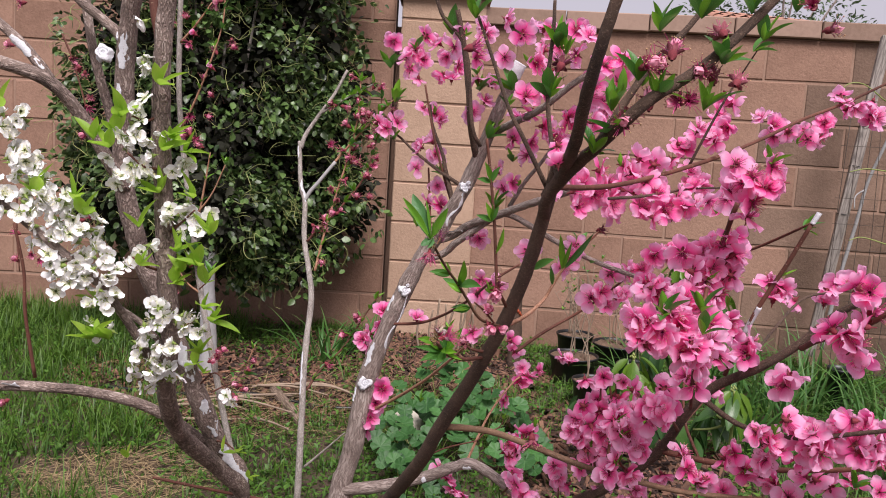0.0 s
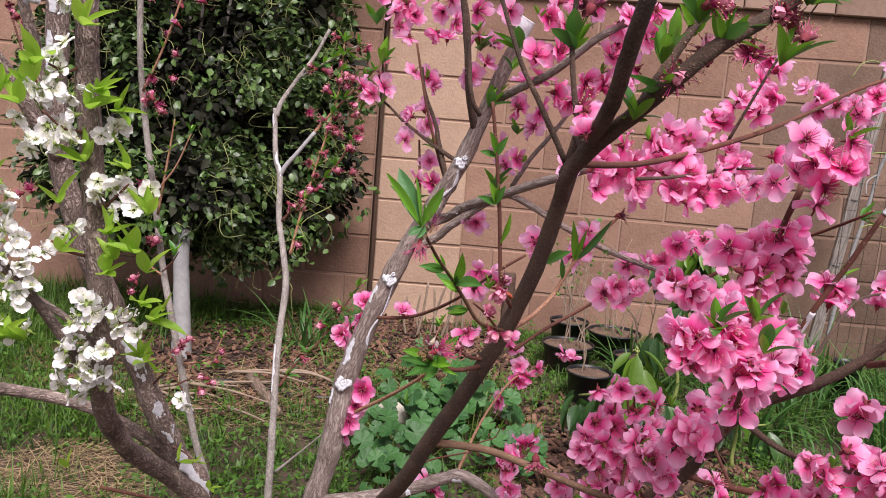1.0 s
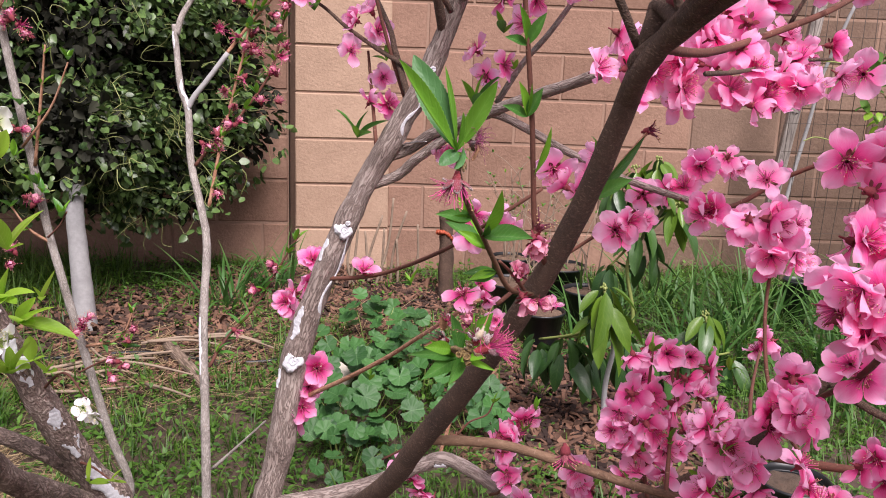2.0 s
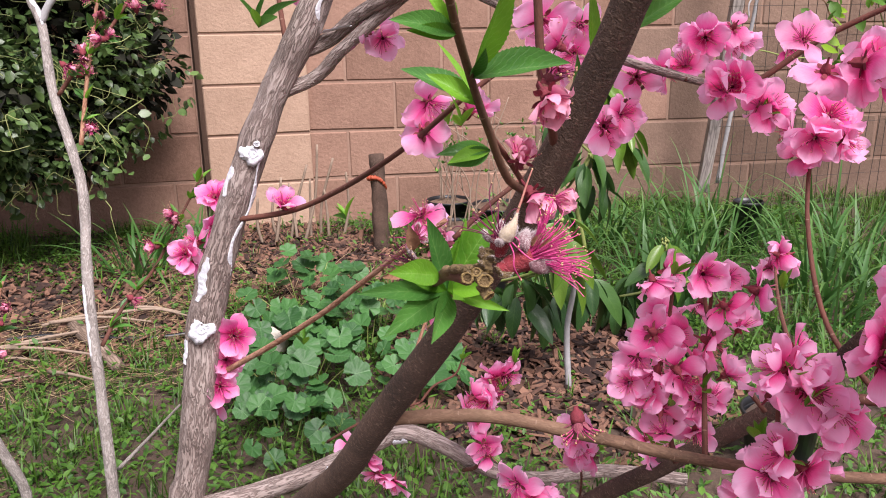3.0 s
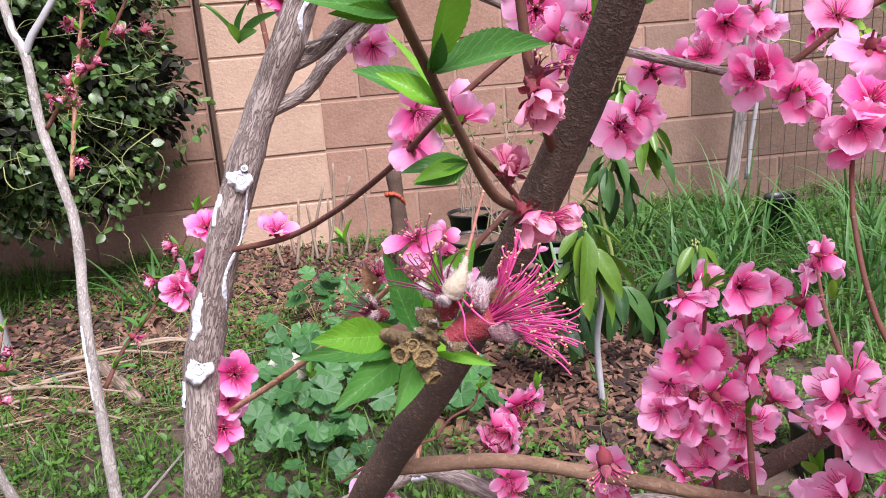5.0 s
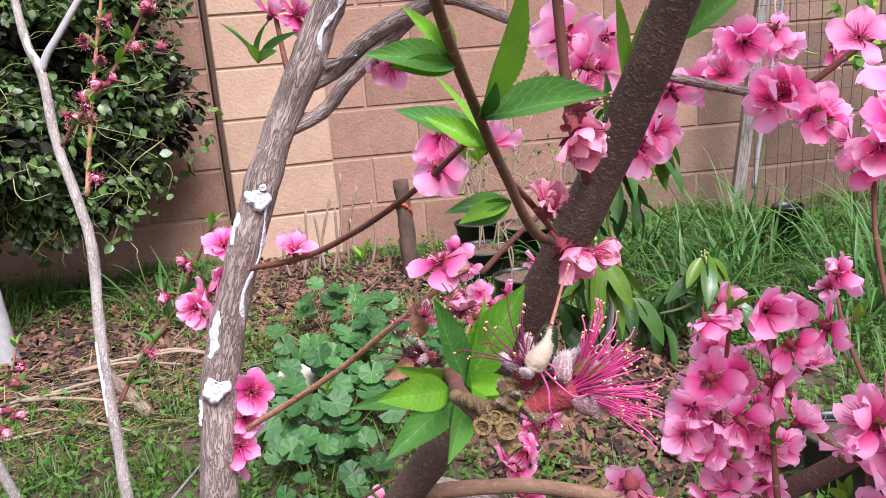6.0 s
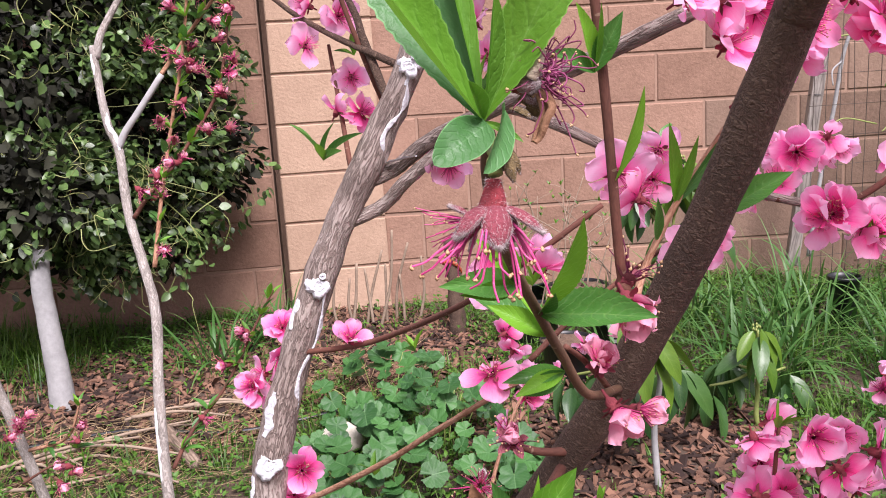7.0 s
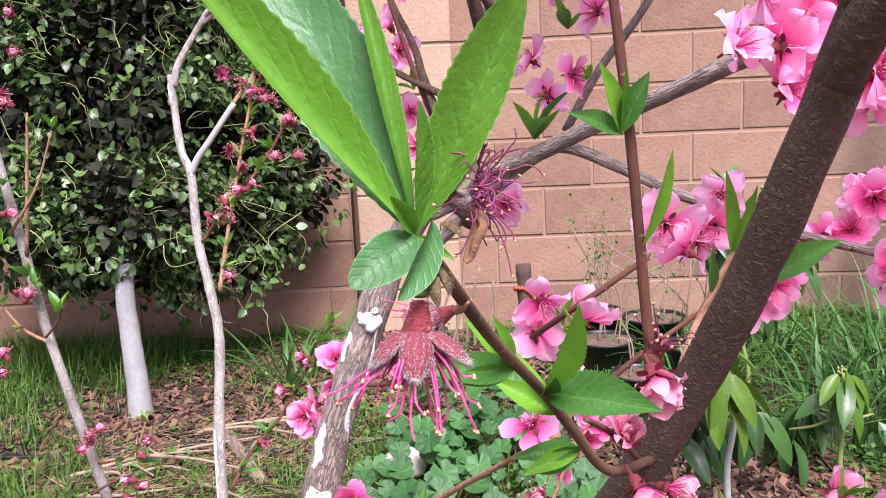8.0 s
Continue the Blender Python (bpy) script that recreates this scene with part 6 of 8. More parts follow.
# leaves round the foot of the spur
WHORL = (0.037, 0.985, 0.786)
for f_, t_, w_, m_, c_, b_ in ((WHORL, (0.026, 0.974, 0.820), 0.0105, OLDER, -0.10, 0.35), (WHORL, (0.056, 0.977, 0.821), 0.0150, YOUNG, 0.12, -0.35), (WHORL, (0.045, 0.980, 0.818), 0.0060, YOUNG, 0.1, 0.6),
                               (WHORL, (-0.004, 0.955, 0.800), 0.0085, OLDER, 0.30, 0.2), ((0.020, 0.926, 0.812), (0.001, 0.913, 0.8195), 0.0088, YOUNG, 0.35, 0.25), (WHORL, (0.010, 0.960, 0.806), 0.0065, YOUNG, 0.2, -0.2),
                               (WHORL, (0.051, 0.966, 0.792), 0.0075, YOUNG, 0.25, -0.3), (WHORL, (0.058, 0.966, 0.781), 0.0050, YOUNG, 0.2, 0.2), (WHORL, (0.004, 0.955, 0.783), 0.0120, OLDER, 0.40, 0.3),
                               (WHORL, (0.024, 0.953, 0.776), 0.0095, OLDER, 0.35, -0.2), (WHORL, (0.031, 0.950, 0.795), 0.0100, YOUNG, 0.30, 0.0)):
    big_leaf(f_, t_, w_, m_, c_, 0.55, b_)
# leaves on shoot B, and one on the trunk
for f_, t_, w_, m_, c_, b_ in (((0.0875, 1.038, 0.952), (0.078, 1.028, 0.978), 0.0085, YOUNG, 0.1, 0.4), ((0.0875, 1.038, 0.952), (0.095, 1.028, 0.974), 0.0090, OLDER, 0.15, -0.4), ((0.0875, 1.038, 0.952), (0.066, 1.026, 0.961), 0.0080, OLDER, 0.35, 0.1),
                               ((0.0875, 1.038, 0.952), (0.087, 1.026, 0.977), 0.0035, YOUNG, 0.05, 0.5), ((0.0965, 1.042, 0.909), (0.105, 1.028, 0.946), 0.0080, YOUNG, 0.1, 0.7), ((0.1500, 1.060, 0.888), (0.175, 1.045, 0.909), 0.0125, OLDER, 0.3, -0.5),
                               ((0.083, 1.031, 1.003), (0.073, 1.018, 1.030), 0.0085, YOUNG, 0.1, 0.4), ((0.083, 1.031, 1.003), (0.092, 1.020, 1.026), 0.0085, OLDER, 0.2, -0.4), ((0.083, 1.031, 1.003), (0.064, 1.022, 1.008), 0.0075, OLDER, 0.3, 0.1)):
    big_leaf(f_, t_, w_, m_, c_, 0.6, b_)
# a second spent blossom hanging behind the tip
spent((0.0135, 0.916, 0.9165), (-0.85, -0.15, -0.35), 65, 0.80, (0.0014, 0.0027, 0.0050), ((0.2, 0.9), (1.5, 0.7), (-1.2, 0.8)), (0.0062, 0.0046, 0.0016), False,
      dict(count=24, length=0.0140, spread=1.1, bend=0.4, hook=0.6, thick=0.00020, anther=0.0004, pull=(0, 0, 0.5)))
limb(PEACH, "flower_stalk", [(0.0200, 0.914, 0.9205), (0.0190, 0.915, 0.9185), (0.0175, 0.916, 0.9178)], 0.0009, 0.0010, BARK_TAN, 8, 0.2, per=4)
# leaf whorls on shoot A
LOW = (0.067, 1.022, 0.838)
for f_, t_, w_, m_, c_, b_ in ((SHOOT_A[3], (0.075, 0.950, 0.880), 0.0150, OLDER, 0.15, -0.45), (SHOOT_A[3], (0.0535, 0.945, 0.911), 0.0115, YOUNG, 0.15, 0.55), (SHOOT_A[3], (0.049, 0.968, 0.884), 0.0060, OLDER, 0.1, 0.2),
                               ((0.056, 1.000, 0.860), (0.029, 1.030, 0.876), 0.0120, OLDER, 0.25, 0.35), ((0.056, 1.000, 0.860), (0.033, 1.000, 0.874), 0.0085, YOUNG, 0.2, 0.1), ((0.054, 0.998, 0.862), (0.038, 1.000, 0.887), 0.0040, YOUNG, 0.1, 0.6),
                               (LOW, (0.041, 1.018, 0.840), 0.0075, OLDER, 0.6, 0.3), (LOW, (0.043, 1.008, 0.836), 0.0075, YOUNG, 0.15, 0.4), (LOW, (0.045, 1.014, 0.833), 0.0085, OLDER, 0.25, -0.2),
                               ((0.036, 0.962, 0.889), (0.010, 0.948, 0.895), 0.0090, OLDER, 0.45, 0.1), ((0.036, 0.962, 0.889), (0.022, 0.958, 0.906), 0.0055, YOUNG, 0.1, 0.3), ((0.036, 0.962, 0.889), (0.030, 0.955, 0.907), 0.0045, YOUNG, 0.1, 0.6),
                               ((0.036, 0.962, 0.889), (0.016, 0.950, 0.890), 0.0060, YOUNG, 0.3, -0.2)):
    big_leaf(f_, t_, w_, m_, c_, 0.6, b_)

for k, t_, w_, m_ in ((4, (0.214, 1.250, 0.922), 0.0105, YOUNG), (4, (0.270, 1.250, 0.926), 0.0105, OLDER), (3, (0.200, 1.240, 0.872), 0.0075, OLDER), (4, (0.232, 1.245, 0.912), 0.0070, YOUNG)):
    big_leaf(SHOOT_D[k], t_, w_, m_, 0.2, 0.6, rng.uniform(-0.4, 0.4))

# ---------------------------------------------------------------- older peach with grey fissured trunk
GREY = thing("peach_tree", "peach tree with grey fissured bark and white-painted pruning scars", "tree", (-0.20, 1.56, 0.03), group="fruit trees")
GTRUNK = [(-0.165, 1.60, 0.0)] + [(-0.151, 1.585, 0.310), (-0.133, 1.580, 0.398), (-0.120, 1.572, 0.483), (-0.105, 1.568, 0.570), (-0.075, 1.555, 0.671), (-0.038, 1.542, 0.765), (-0.003, 1.530, 0.844), (0.029, 1.515, 0.903), (0.065, 1.498, 0.976)] + [(0.089, 1.485, 1.039), (0.115, 1.470, 1.115), (0.143, 1.455, 1.187)]
limb(GREY, "trunk", GTRUNK, 0.0230, 0.0108, BARK_GREY, 16, 0.20, swell=lambda u: 1 + 0.07 * math.sin(u * 31) * math.sin(u * 13))
limb(GREY, "painted_tip", [(0.140, 1.456, 1.181), (0.145, 1.452, 1.197), (0.150, 1.450, 1.207)], 0.0120, 0.0125, PAINT, 10, 0.15, "white painted cut end")
limb(GREY, "limb", joined(GTRUNK, [(-0.137, 1.575, 0.333), (-0.057, 1.560, 0.352), (0.031, 1.550, 0.382), (0.085, 1.540, 0.410), (0.118, 1.530, 0.422), (0.162, 1.510, 0.406), (0.206, 1.490, 0.382), (0.259, 1.470, 0.371), (0.341, 1.450, 0.381), (0.431, 1.420, 0.372)]), 0.0135, 0.0075, BARK_GREY, 12)
limb(GREY, "limb", joined(GTRUNK, [(0.047, 1.520, 0.881), (0.080, 1.480, 0.909), (0.124, 1.420, 0.933), (0.165, 1.360, 0.957), (0.197, 1.300, 0.975), (0.235, 1.250, 0.995)]), 0.0084, 0.0058, BARK_GREY, 10)
limb(GREY, "limb", joined(GTRUNK, [(0.033, 1.525, 0.845), (0.057, 1.500, 0.871), (0.095, 1.470, 0.905), (0.126, 1.440, 0.930), (0.155, 1.430, 0.932), (0.236, 1.410, 0.892), (0.306, 1.400, 0.862), (0.386, 1.390, 0.839), (0.442, 1.390, 0.826)]), 0.0076, 0.0036, BARK_GREY, 9)
limb(GREY, "twig", [(0.376, 1.390, 0.841), (0.442, 1.390, 0.830), (0.497, 1.350, 0.877), (0.549, 1.280, 0.921), (0.570, 1.200, 0.957), (0.580, 1.180, 0.970)], 0.0036, 0.0016, BARK_RED)
limb(GREY, "limb", joined(GTRUNK, [(0.084, 1.487, 1.028), (0.068, 1.450, 1.086), (0.060, 1.430, 1.142), (0.046, 1.420, 1.225), (0.030, 1.410, 1.286)]), 0.0075, 0.0045, BARK_DARK)
limb(GREY, "limb", joined(GTRUNK, [(0.103, 1.475, 1.075), (0.137, 1.380, 1.097), (0.168, 1.280, 1.115), (0.215, 1.220, 1.158), (0.258, 1.200, 1.184)]), 0.0080, 0.0045, BARK_GREY)
limb(GREY, "twig", [(0.146, 1.430, 0.949), (0.167, 1.400, 0.995), (0.187, 1.360, 1.030), (0.209, 1.340, 1.068)], 0.0040, 0.0030, BARK_PALE)
limb(GREY, "twig", joined(GTRUNK, [(0.020, 1.530, 1.001), (-0.005, 1.560, 1.017), (-0.038, 1.580, 1.040), (-0.069, 1.600, 1.066), (-0.107, 1.600, 1.086)]), 0.0038, 0.0018, BARK_DARK)
limb(GREY, "twig", joined(GTRUNK, [(0.028, 1.530, 1.005), (0.020, 1.540, 1.037), (-0.002, 1.560, 1.088), (-0.010, 1.570, 1.131)]), 0.0045, 0.0025, BARK_DARK)
limb(GREY, "twig", [(-0.013, 1.420, 1.321), (0.006, 1.420, 1.274), (0.049, 1.420, 1.220), (0.069, 1.430, 1.091), (0.087, 1.450, 1.055)], 0.0032, 0.0040, BARK_DARK)
limb(GREY, "twig", [(-0.021, 1.520, 1.164), (0.001, 1.520, 1.071), (0.024, 1.530, 0.997), (0.042, 1.540, 0.948)], 0.0020, 0.0028, BARK_RED)
limb(GREY, "twig", [(0.006, 1.550, 0.879), (-0.001, 1.570, 0.956), (-0.006, 1.580, 1.008)], 0.0028, 0.0018, BARK_RED)
limb(GREY, "twig", joined(GTRUNK, [(-0.075, 1.555, 0.691), (-0.006, 1.500, 0.710), (0.039, 1.420, 0.745), (0.077, 1.300, 0.797), (0.108, 1.220, 0.844), (0.147, 1.200, 0.876)]), 0.0035, 0.0018, BARK_RED)
limb(GREY, "twig", joined(GTRUNK, [(-0.087, 1.570, 0.510), (-0.035, 1.500, 0.563), (0.014, 1.420, 0.622), (0.048, 1.350, 0.674), (0.077, 1.280, 0.723), (0.099, 1.240, 0.753)]), 0.0038, 0.0018, BARK_TAN)
limb(GREY, "twig", [(0.197, 1.600, 0.640), (0.252, 1.610, 0.682), (0.329, 1.610, 0.734), (0.373, 1.530, 0.799), (0.391, 1.450, 0.847)], 0.0036, 0.0020, BARK_RED)
limb(GREY, "twig", [(0.106, 1.530, 0.424), (0.152, 1.620, 0.495), (0.206, 1.720, 0.535), (0.240, 1.760, 0.551)], 0.0028, 0.0018, BARK_TAN)
GLINE = spline(GTRUNK, 6)


def on_trunk(p, direction):
    """The place on the grey trunk's bark nearest to p, on the side that looks along direction."""
    i = min(range(len(GLINE)), key=lambda k: (GLINE[k] - Vector(p)).length)
    return GLINE[i] + Vector(direction).normalized() * (0.0230 + (0.0108 - 0.0230) * i / (len(GLINE) - 1)) * 1.20


def trunk_paint(a, b, angle, span, seed, **kw):
    i, j = sorted(min(range(len(GLINE)), key=lambda k: (GLINE[k] - Vector(q)).length) for q in (a, b))
    j = max(j, i + 2)
    u = (i + j) * 0.5 / (len(GLINE) - 1)
    paint_patch(GREY, GLINE[i:j + 1], (0.0230 + (0.0108 - 0.0230) * u) * 1.05, angle, span, seed=seed, **kw)


for p, r_, d in zip([(-0.039, 1.542, 0.763), (-0.106, 1.568, 0.568), (0.065, 1.498, 0.975), (-0.039, 1.540, 0.783), (0.067, 1.490, 0.991)], (0.0085, 0.0105, 0.0075, 0.0030, 0.0030), ((0.05, -1, 0.1), (-0.1, -1, 0.1), (0.0, -1, 0.1), (0, -1, 0), (0.1, -1, 0))):
    paint_knot(GREY, on_trunk(p, d), r_, d)
for a, b, ang, sp, s in (((-0.086, 1.556, 0.660), (-0.099, 1.562, 0.608), -0.75, 0.30, 5), ((-0.055, 1.550, 0.752), (-0.061, 1.552, 0.722), -1.05, 0.24, 6),
                         ((-0.113, 1.566, 0.557), (-0.120, 1.572, 0.520), -1.05, 0.18, 7), ((0.070, 1.49, 0.99), (0.060, 1.50, 0.962), 0.1, 0.20, 9)):
    trunk_paint(a, b, ang, sp, s)
for a, b, ang, sp, s in (((0.062, 1.498, 0.972), (0.030, 1.515, 0.897), 0.30, 0.16, 2), ((-0.041, 1.540, 0.760), (-0.083, 1.556, 0.634), 0.72, 0.12, 4)):
    trunk_paint(a, b, ang, sp, s, ragged=0.9, wild=0.55)
paint_patch(GREY, [(0.038, 1.513, 0.897), (0.054, 1.500, 0.901), (0.065, 1.485, 0.904)], 0.0094, 0.1, 0.45, seed=3)
paint_patch(GREY, [(0.018, 1.551, 0.376), (0.026, 1.551, 0.381)], 0.0125, 0.1, 0.5, seed=8)
paint_patch(GREY, [(0.101, 1.535, 0.419), (0.118, 1.530, 0.422)], 0.0122, -0.3, 0.6, seed=9)
blooms(GREY, [(-0.093, 1.590, 1.079), (-0.074, 1.590, 1.093), (-0.111, 1.600, 1.091), (-0.000, 1.600, 1.115), (0.012, 1.600, 1.104), (-0.023, 1.600, 1.124), (-0.002, 1.580, 1.060), (0.006, 1.570, 1.034), (-0.023, 1.580, 1.047), (-0.029, 1.570, 1.008), (0.011, 1.600, 1.194), (0.029, 1.600, 1.185), (-0.062, 1.600, 1.222), (-0.046, 1.600, 1.236), (-0.055, 1.600, 1.200), (-0.029, 1.600, 1.219), (0.014, 1.570, 0.974), (-0.003, 1.570, 0.940), (0.022, 1.570, 0.938), (0.035, 1.500, 1.260), (0.074, 1.450, 1.174), (0.099, 1.450, 1.166), (0.084, 1.400, 1.248)], 0)
blooms(GREY, [(0.042, 1.420, 1.250), (0.080, 1.420, 1.260), (0.029, 1.500, 1.233), (0.144, 1.380, 1.246), (0.222, 1.300, 1.246), (0.189, 1.300, 1.240), (-0.026, 1.550, 1.259), (0.001, 1.550, 1.246), (0.018, 1.550, 1.222), (-0.037, 1.600, 1.182), (0.116, 1.400, 1.209), (0.070, 1.440, 1.211), (0.039, 1.500, 1.202), (0.169, 1.300, 1.246), (0.115, 1.400, 1.273), (-0.090, 1.600, 1.252), (0.068, 1.450, 1.115), (0.091, 1.450, 1.136), (0.169, 1.350, 1.066), (0.148, 1.400, 1.108)], 0, 0.01)
blooms(GREY, [(0.147, 1.400, 0.994), (0.134, 1.450, 0.980), (0.121, 1.450, 1.011), (0.167, 1.400, 1.043), (0.141, 1.400, 1.070), (0.082, 1.500, 0.887), (0.100, 1.500, 0.882), (0.246, 1.750, 0.548), (0.228, 1.750, 0.532), (0.270, 1.750, 0.561), (0.233, 1.760, 0.564), (0.200, 1.760, 0.494), (0.196, 1.760, 0.480), (0.211, 1.750, 0.604), (0.201, 1.750, 0.629), (0.349, 1.810, 0.573), (0.332, 1.810, 0.580)], 0)
blooms(GREY, [(0.071, 1.560, 0.375), (0.084, 1.560, 0.352), (0.053, 1.560, 0.395), (-0.086, 1.610, 0.502), (-0.080, 1.610, 0.526), (-0.098, 1.610, 0.475), (-0.106, 1.620, 0.447), (-0.112, 1.620, 0.632), (-0.081, 1.600, 0.715), (0.102, 1.550, 0.345)], 0)
blooms(GREY, [(-0.010, 1.500, 0.718), (0.095, 1.270, 0.837), (0.090, 1.270, 0.816), (0.112, 1.220, 0.835), (0.169, 1.200, 0.879), (0.157, 1.200, 0.895), (0.085, 1.260, 0.754)], 0, kind="pink")
for p in [(-0.074, 1.565, 0.554), (-0.095, 1.570, 0.491), (-0.086, 1.575, 0.522)]:
    bloom(GREY, p, (0.35, -1, 0.1), 1.15)
blooms(GREY, [(-0.107, 1.580, 0.664), (-0.087, 1.580, 0.680), (-0.081, 1.580, 0.714), (-0.119, 1.580, 0.651)], 0)
for p in [(0.099, 1.420, 1.070), (0.119, 1.430, 0.944), (-0.021, 1.520, 0.896), (0.132, 1.400, 1.155), (0.080, 1.450, 1.155), (0.023, 1.450, 1.251), (-0.079, 1.580, 1.133), (-0.093, 1.580, 1.198)]:
    whorl(GREY, p, (rng.gauss(0, 0.4), -0.5, 1), 5, 1.25, PEACH_LEAVES[:4], 0.7)
for p in [(0.112, 1.470, 1.090), (-0.047, 1.600, 1.239), (-0.079, 1.590, 1.060), (0.018, 1.570, 0.997), (0.072, 1.430, 1.181), (0.127, 1.400, 1.126), (0.053, 1.500, 0.699), (0.273, 1.400, 0.895), (0.144, 1.400, 1.032), (0.005, 1.600, 0.522)]:
    whorl(GREY, p, (rng.uniform(-.4, .4), -.4, 1), 4, 0.85)
whorl(GREY, (0.295, 1.390, 0.861), (0.5, -0.6, 0.5), 1, 0.9, PEACH_LEAVES[2:4])

# ---------------------------------------------------------------- white plum
PLUMT = thing("plum_tree", "plum tree with brown bark, white blossom and fresh leaves", "tree", (-0.42, 1.56, 0.03), group="fruit trees")
STEM1 = [(-0.318, 1.000, 1.296), (-0.330, 1.010, 1.231), (-0.341, 1.020, 1.164), (-0.347, 1.030, 1.102), (-0.350, 1.050, 0.993), (-0.351, 1.070, 0.877), (-0.352, 1.100, 0.752), (-0.372, 1.150, 0.661), (-0.392, 1.280, 0.547), (-0.369, 1.440, 0.421), (-0.340, 1.530, 0.324)] + [(-0.41, 1.60, 0.16), (-0.41, 1.60, 0.0)]
limb(PLUMT, "stem", STEM1, 0.0097, 0.0168, BARK_PLUM, 16, 0.22)
STEM2 = [(-0.437, 1.220, 1.319), (-0.470, 1.250, 1.241), (-0.491, 1.280, 1.141), (-0.504, 1.310, 0.979), (-0.493, 1.340, 0.864), (-0.469, 1.370, 0.772), (-0.445, 1.410, 0.673), (-0.416, 1.460, 0.553), (-0.388, 1.520, 0.429), (-0.356, 1.570, 0.322)] + [(-0.42, 1.61, 0.14), (-0.42, 1.61, 0.0)]
limb(PLUMT, "stem", STEM2, 0.0126, 0.0227, BARK_PLUM, 16, 0.22)
limb(PLUMT, "stem", [(-0.671, 1.160, 1.140), (-0.634, 1.180, 1.129), (-0.587, 1.200, 1.114), (-0.562, 1.220, 1.092), (-0.541, 1.250, 1.052), (-0.518, 1.280, 0.996), (-0.500, 1.310, 0.946)], 0.0097, 0.0109, BARK_PLUM, 10)
limb(PLUMT, "stem", [(-0.670, 1.200, 1.206), (-0.632, 1.200, 1.176), (-0.606, 1.205, 1.150), (-0.575, 1.210, 1.111)], 0.0071, 0.0080, BARK_PLUM, 9)
limb(PLUMT, "stem", [(-0.595, 1.250, 1.283), (-0.551, 1.250, 1.236), (-0.525, 1.260, 1.214), (-0.498, 1.270, 1.189), (-0.491, 1.280, 1.149)], 0.0071, 0.0084, BARK_PLUM, 9)
limb(PLUMT, "stem", [(-0.565, 1.300, 1.262), (-0.556, 1.300, 1.192), (-0.546, 1.310, 1.131), (-0.531, 1.320, 1.069), (-0.511, 1.320, 0.987)], 0.0071, 0.0084, BARK_PLUM, 9)
limb(PLUMT, "stem", [(-0.364, 1.030, 1.247), (-0.356, 1.030, 1.192), (-0.348, 1.030, 1.151), (-0.345, 1.030, 1.123)], 0.0067, 0.0071, BARK_RED, 9)
limb(PLUMT, "limb", [(-0.873, 1.330, 0.576), (-0.788, 1.350, 0.581), (-0.740, 1.370, 0.580), (-0.628, 1.410, 0.567), (-0.523, 1.460, 0.529), (-0.451, 1.510, 0.467), (-0.390, 1.560, 0.386)], 0.0084, 0.0109, BARK_PLUM, 10)
limb(PLUMT, "limb", [(-0.555, 0.960, 0.989), (-0.511, 0.980, 0.935), (-0.465, 1.000, 0.888), (-0.425, 1.030, 0.840), (-0.393, 1.080, 0.762), (-0.374, 1.150, 0.663)], 0.0046, 0.0067, BARK_PLUM, 8)
limb(PLUMT, "limb", [(-0.449, 1.100, 0.807), (-0.393, 1.100, 0.773), (-0.355, 1.110, 0.729)], 0.0038, 0.0046, BARK_PLUM, 8)
limb(PLUMT, "twig", [(-0.699, 1.340, 0.875), (-0.688, 1.350, 0.792), (-0.690, 1.360, 0.710), (-0.686, 1.385, 0.594)], 0.0025, 0.0034, BARK_RED, 7)
limb(PLUMT, "twig", [(-0.512, 1.500, 0.368), (-0.451, 1.520, 0.348), (-0.379, 1.550, 0.322), (-0.304, 1.580, 0.297)], 0.0029, 0.0034, BARK_RED, 7)
for a in ([(-0.350, 1.050, 0.993), (-0.363, 1.020, 0.996), (-0.377, 1.000, 1.013)], [(-0.353, 1.070, 0.901), (-0.321, 1.040, 0.924), (-0.297, 1.020, 0.944)], [(-0.348, 1.040, 1.066), (-0.361, 1.020, 1.054), (-0.371, 1.000, 1.059)], [(-0.354, 1.100, 0.768), (-0.320, 1.070, 0.781), (-0.301, 1.060, 0.792)], [(-0.359, 1.080, 0.852), (-0.368, 1.040, 0.865), (-0.376, 1.020, 0.878)], [(-0.422, 1.460, 0.564), (-0.369, 1.400, 0.617), (-0.332, 1.360, 0.600)], [(-0.345, 1.030, 1.116), (-0.357, 1.010, 1.117), (-0.361, 1.000, 1.124)], [(-0.392, 1.500, 0.451), (-0.360, 1.460, 0.462), (-0.330, 1.430, 0.458)]):
    limb(PLUMT, "twig", a, 0.0020, 0.0011, BARK_RED, 6)
W1 = [(-0.499, 0.970, 1.043), (-0.506, 0.970, 1.024), (-0.489, 0.970, 1.009), (-0.483, 0.980, 0.989), (-0.499, 0.970, 0.977), (-0.513, 0.970, 0.953), (-0.494, 0.980, 0.953), (-0.473, 0.980, 0.952), (-0.456, 0.980, 0.949), (-0.496, 0.970, 0.933), (-0.464, 0.990, 0.926), (-0.453, 0.990, 0.910), (-0.444, 1.000, 0.924), (-0.467, 0.990, 0.902), (-0.429, 1.000, 0.910), (-0.471, 0.990, 0.880), (-0.458, 1.000, 0.865), (-0.440, 1.000, 0.869), (-0.419, 1.010, 0.888), (-0.422, 1.010, 0.877), (-0.467, 1.000, 0.850), (-0.450, 1.000, 0.844), (-0.433, 1.010, 0.850), (-0.408, 1.020, 0.850), (-0.415, 1.030, 0.818)]
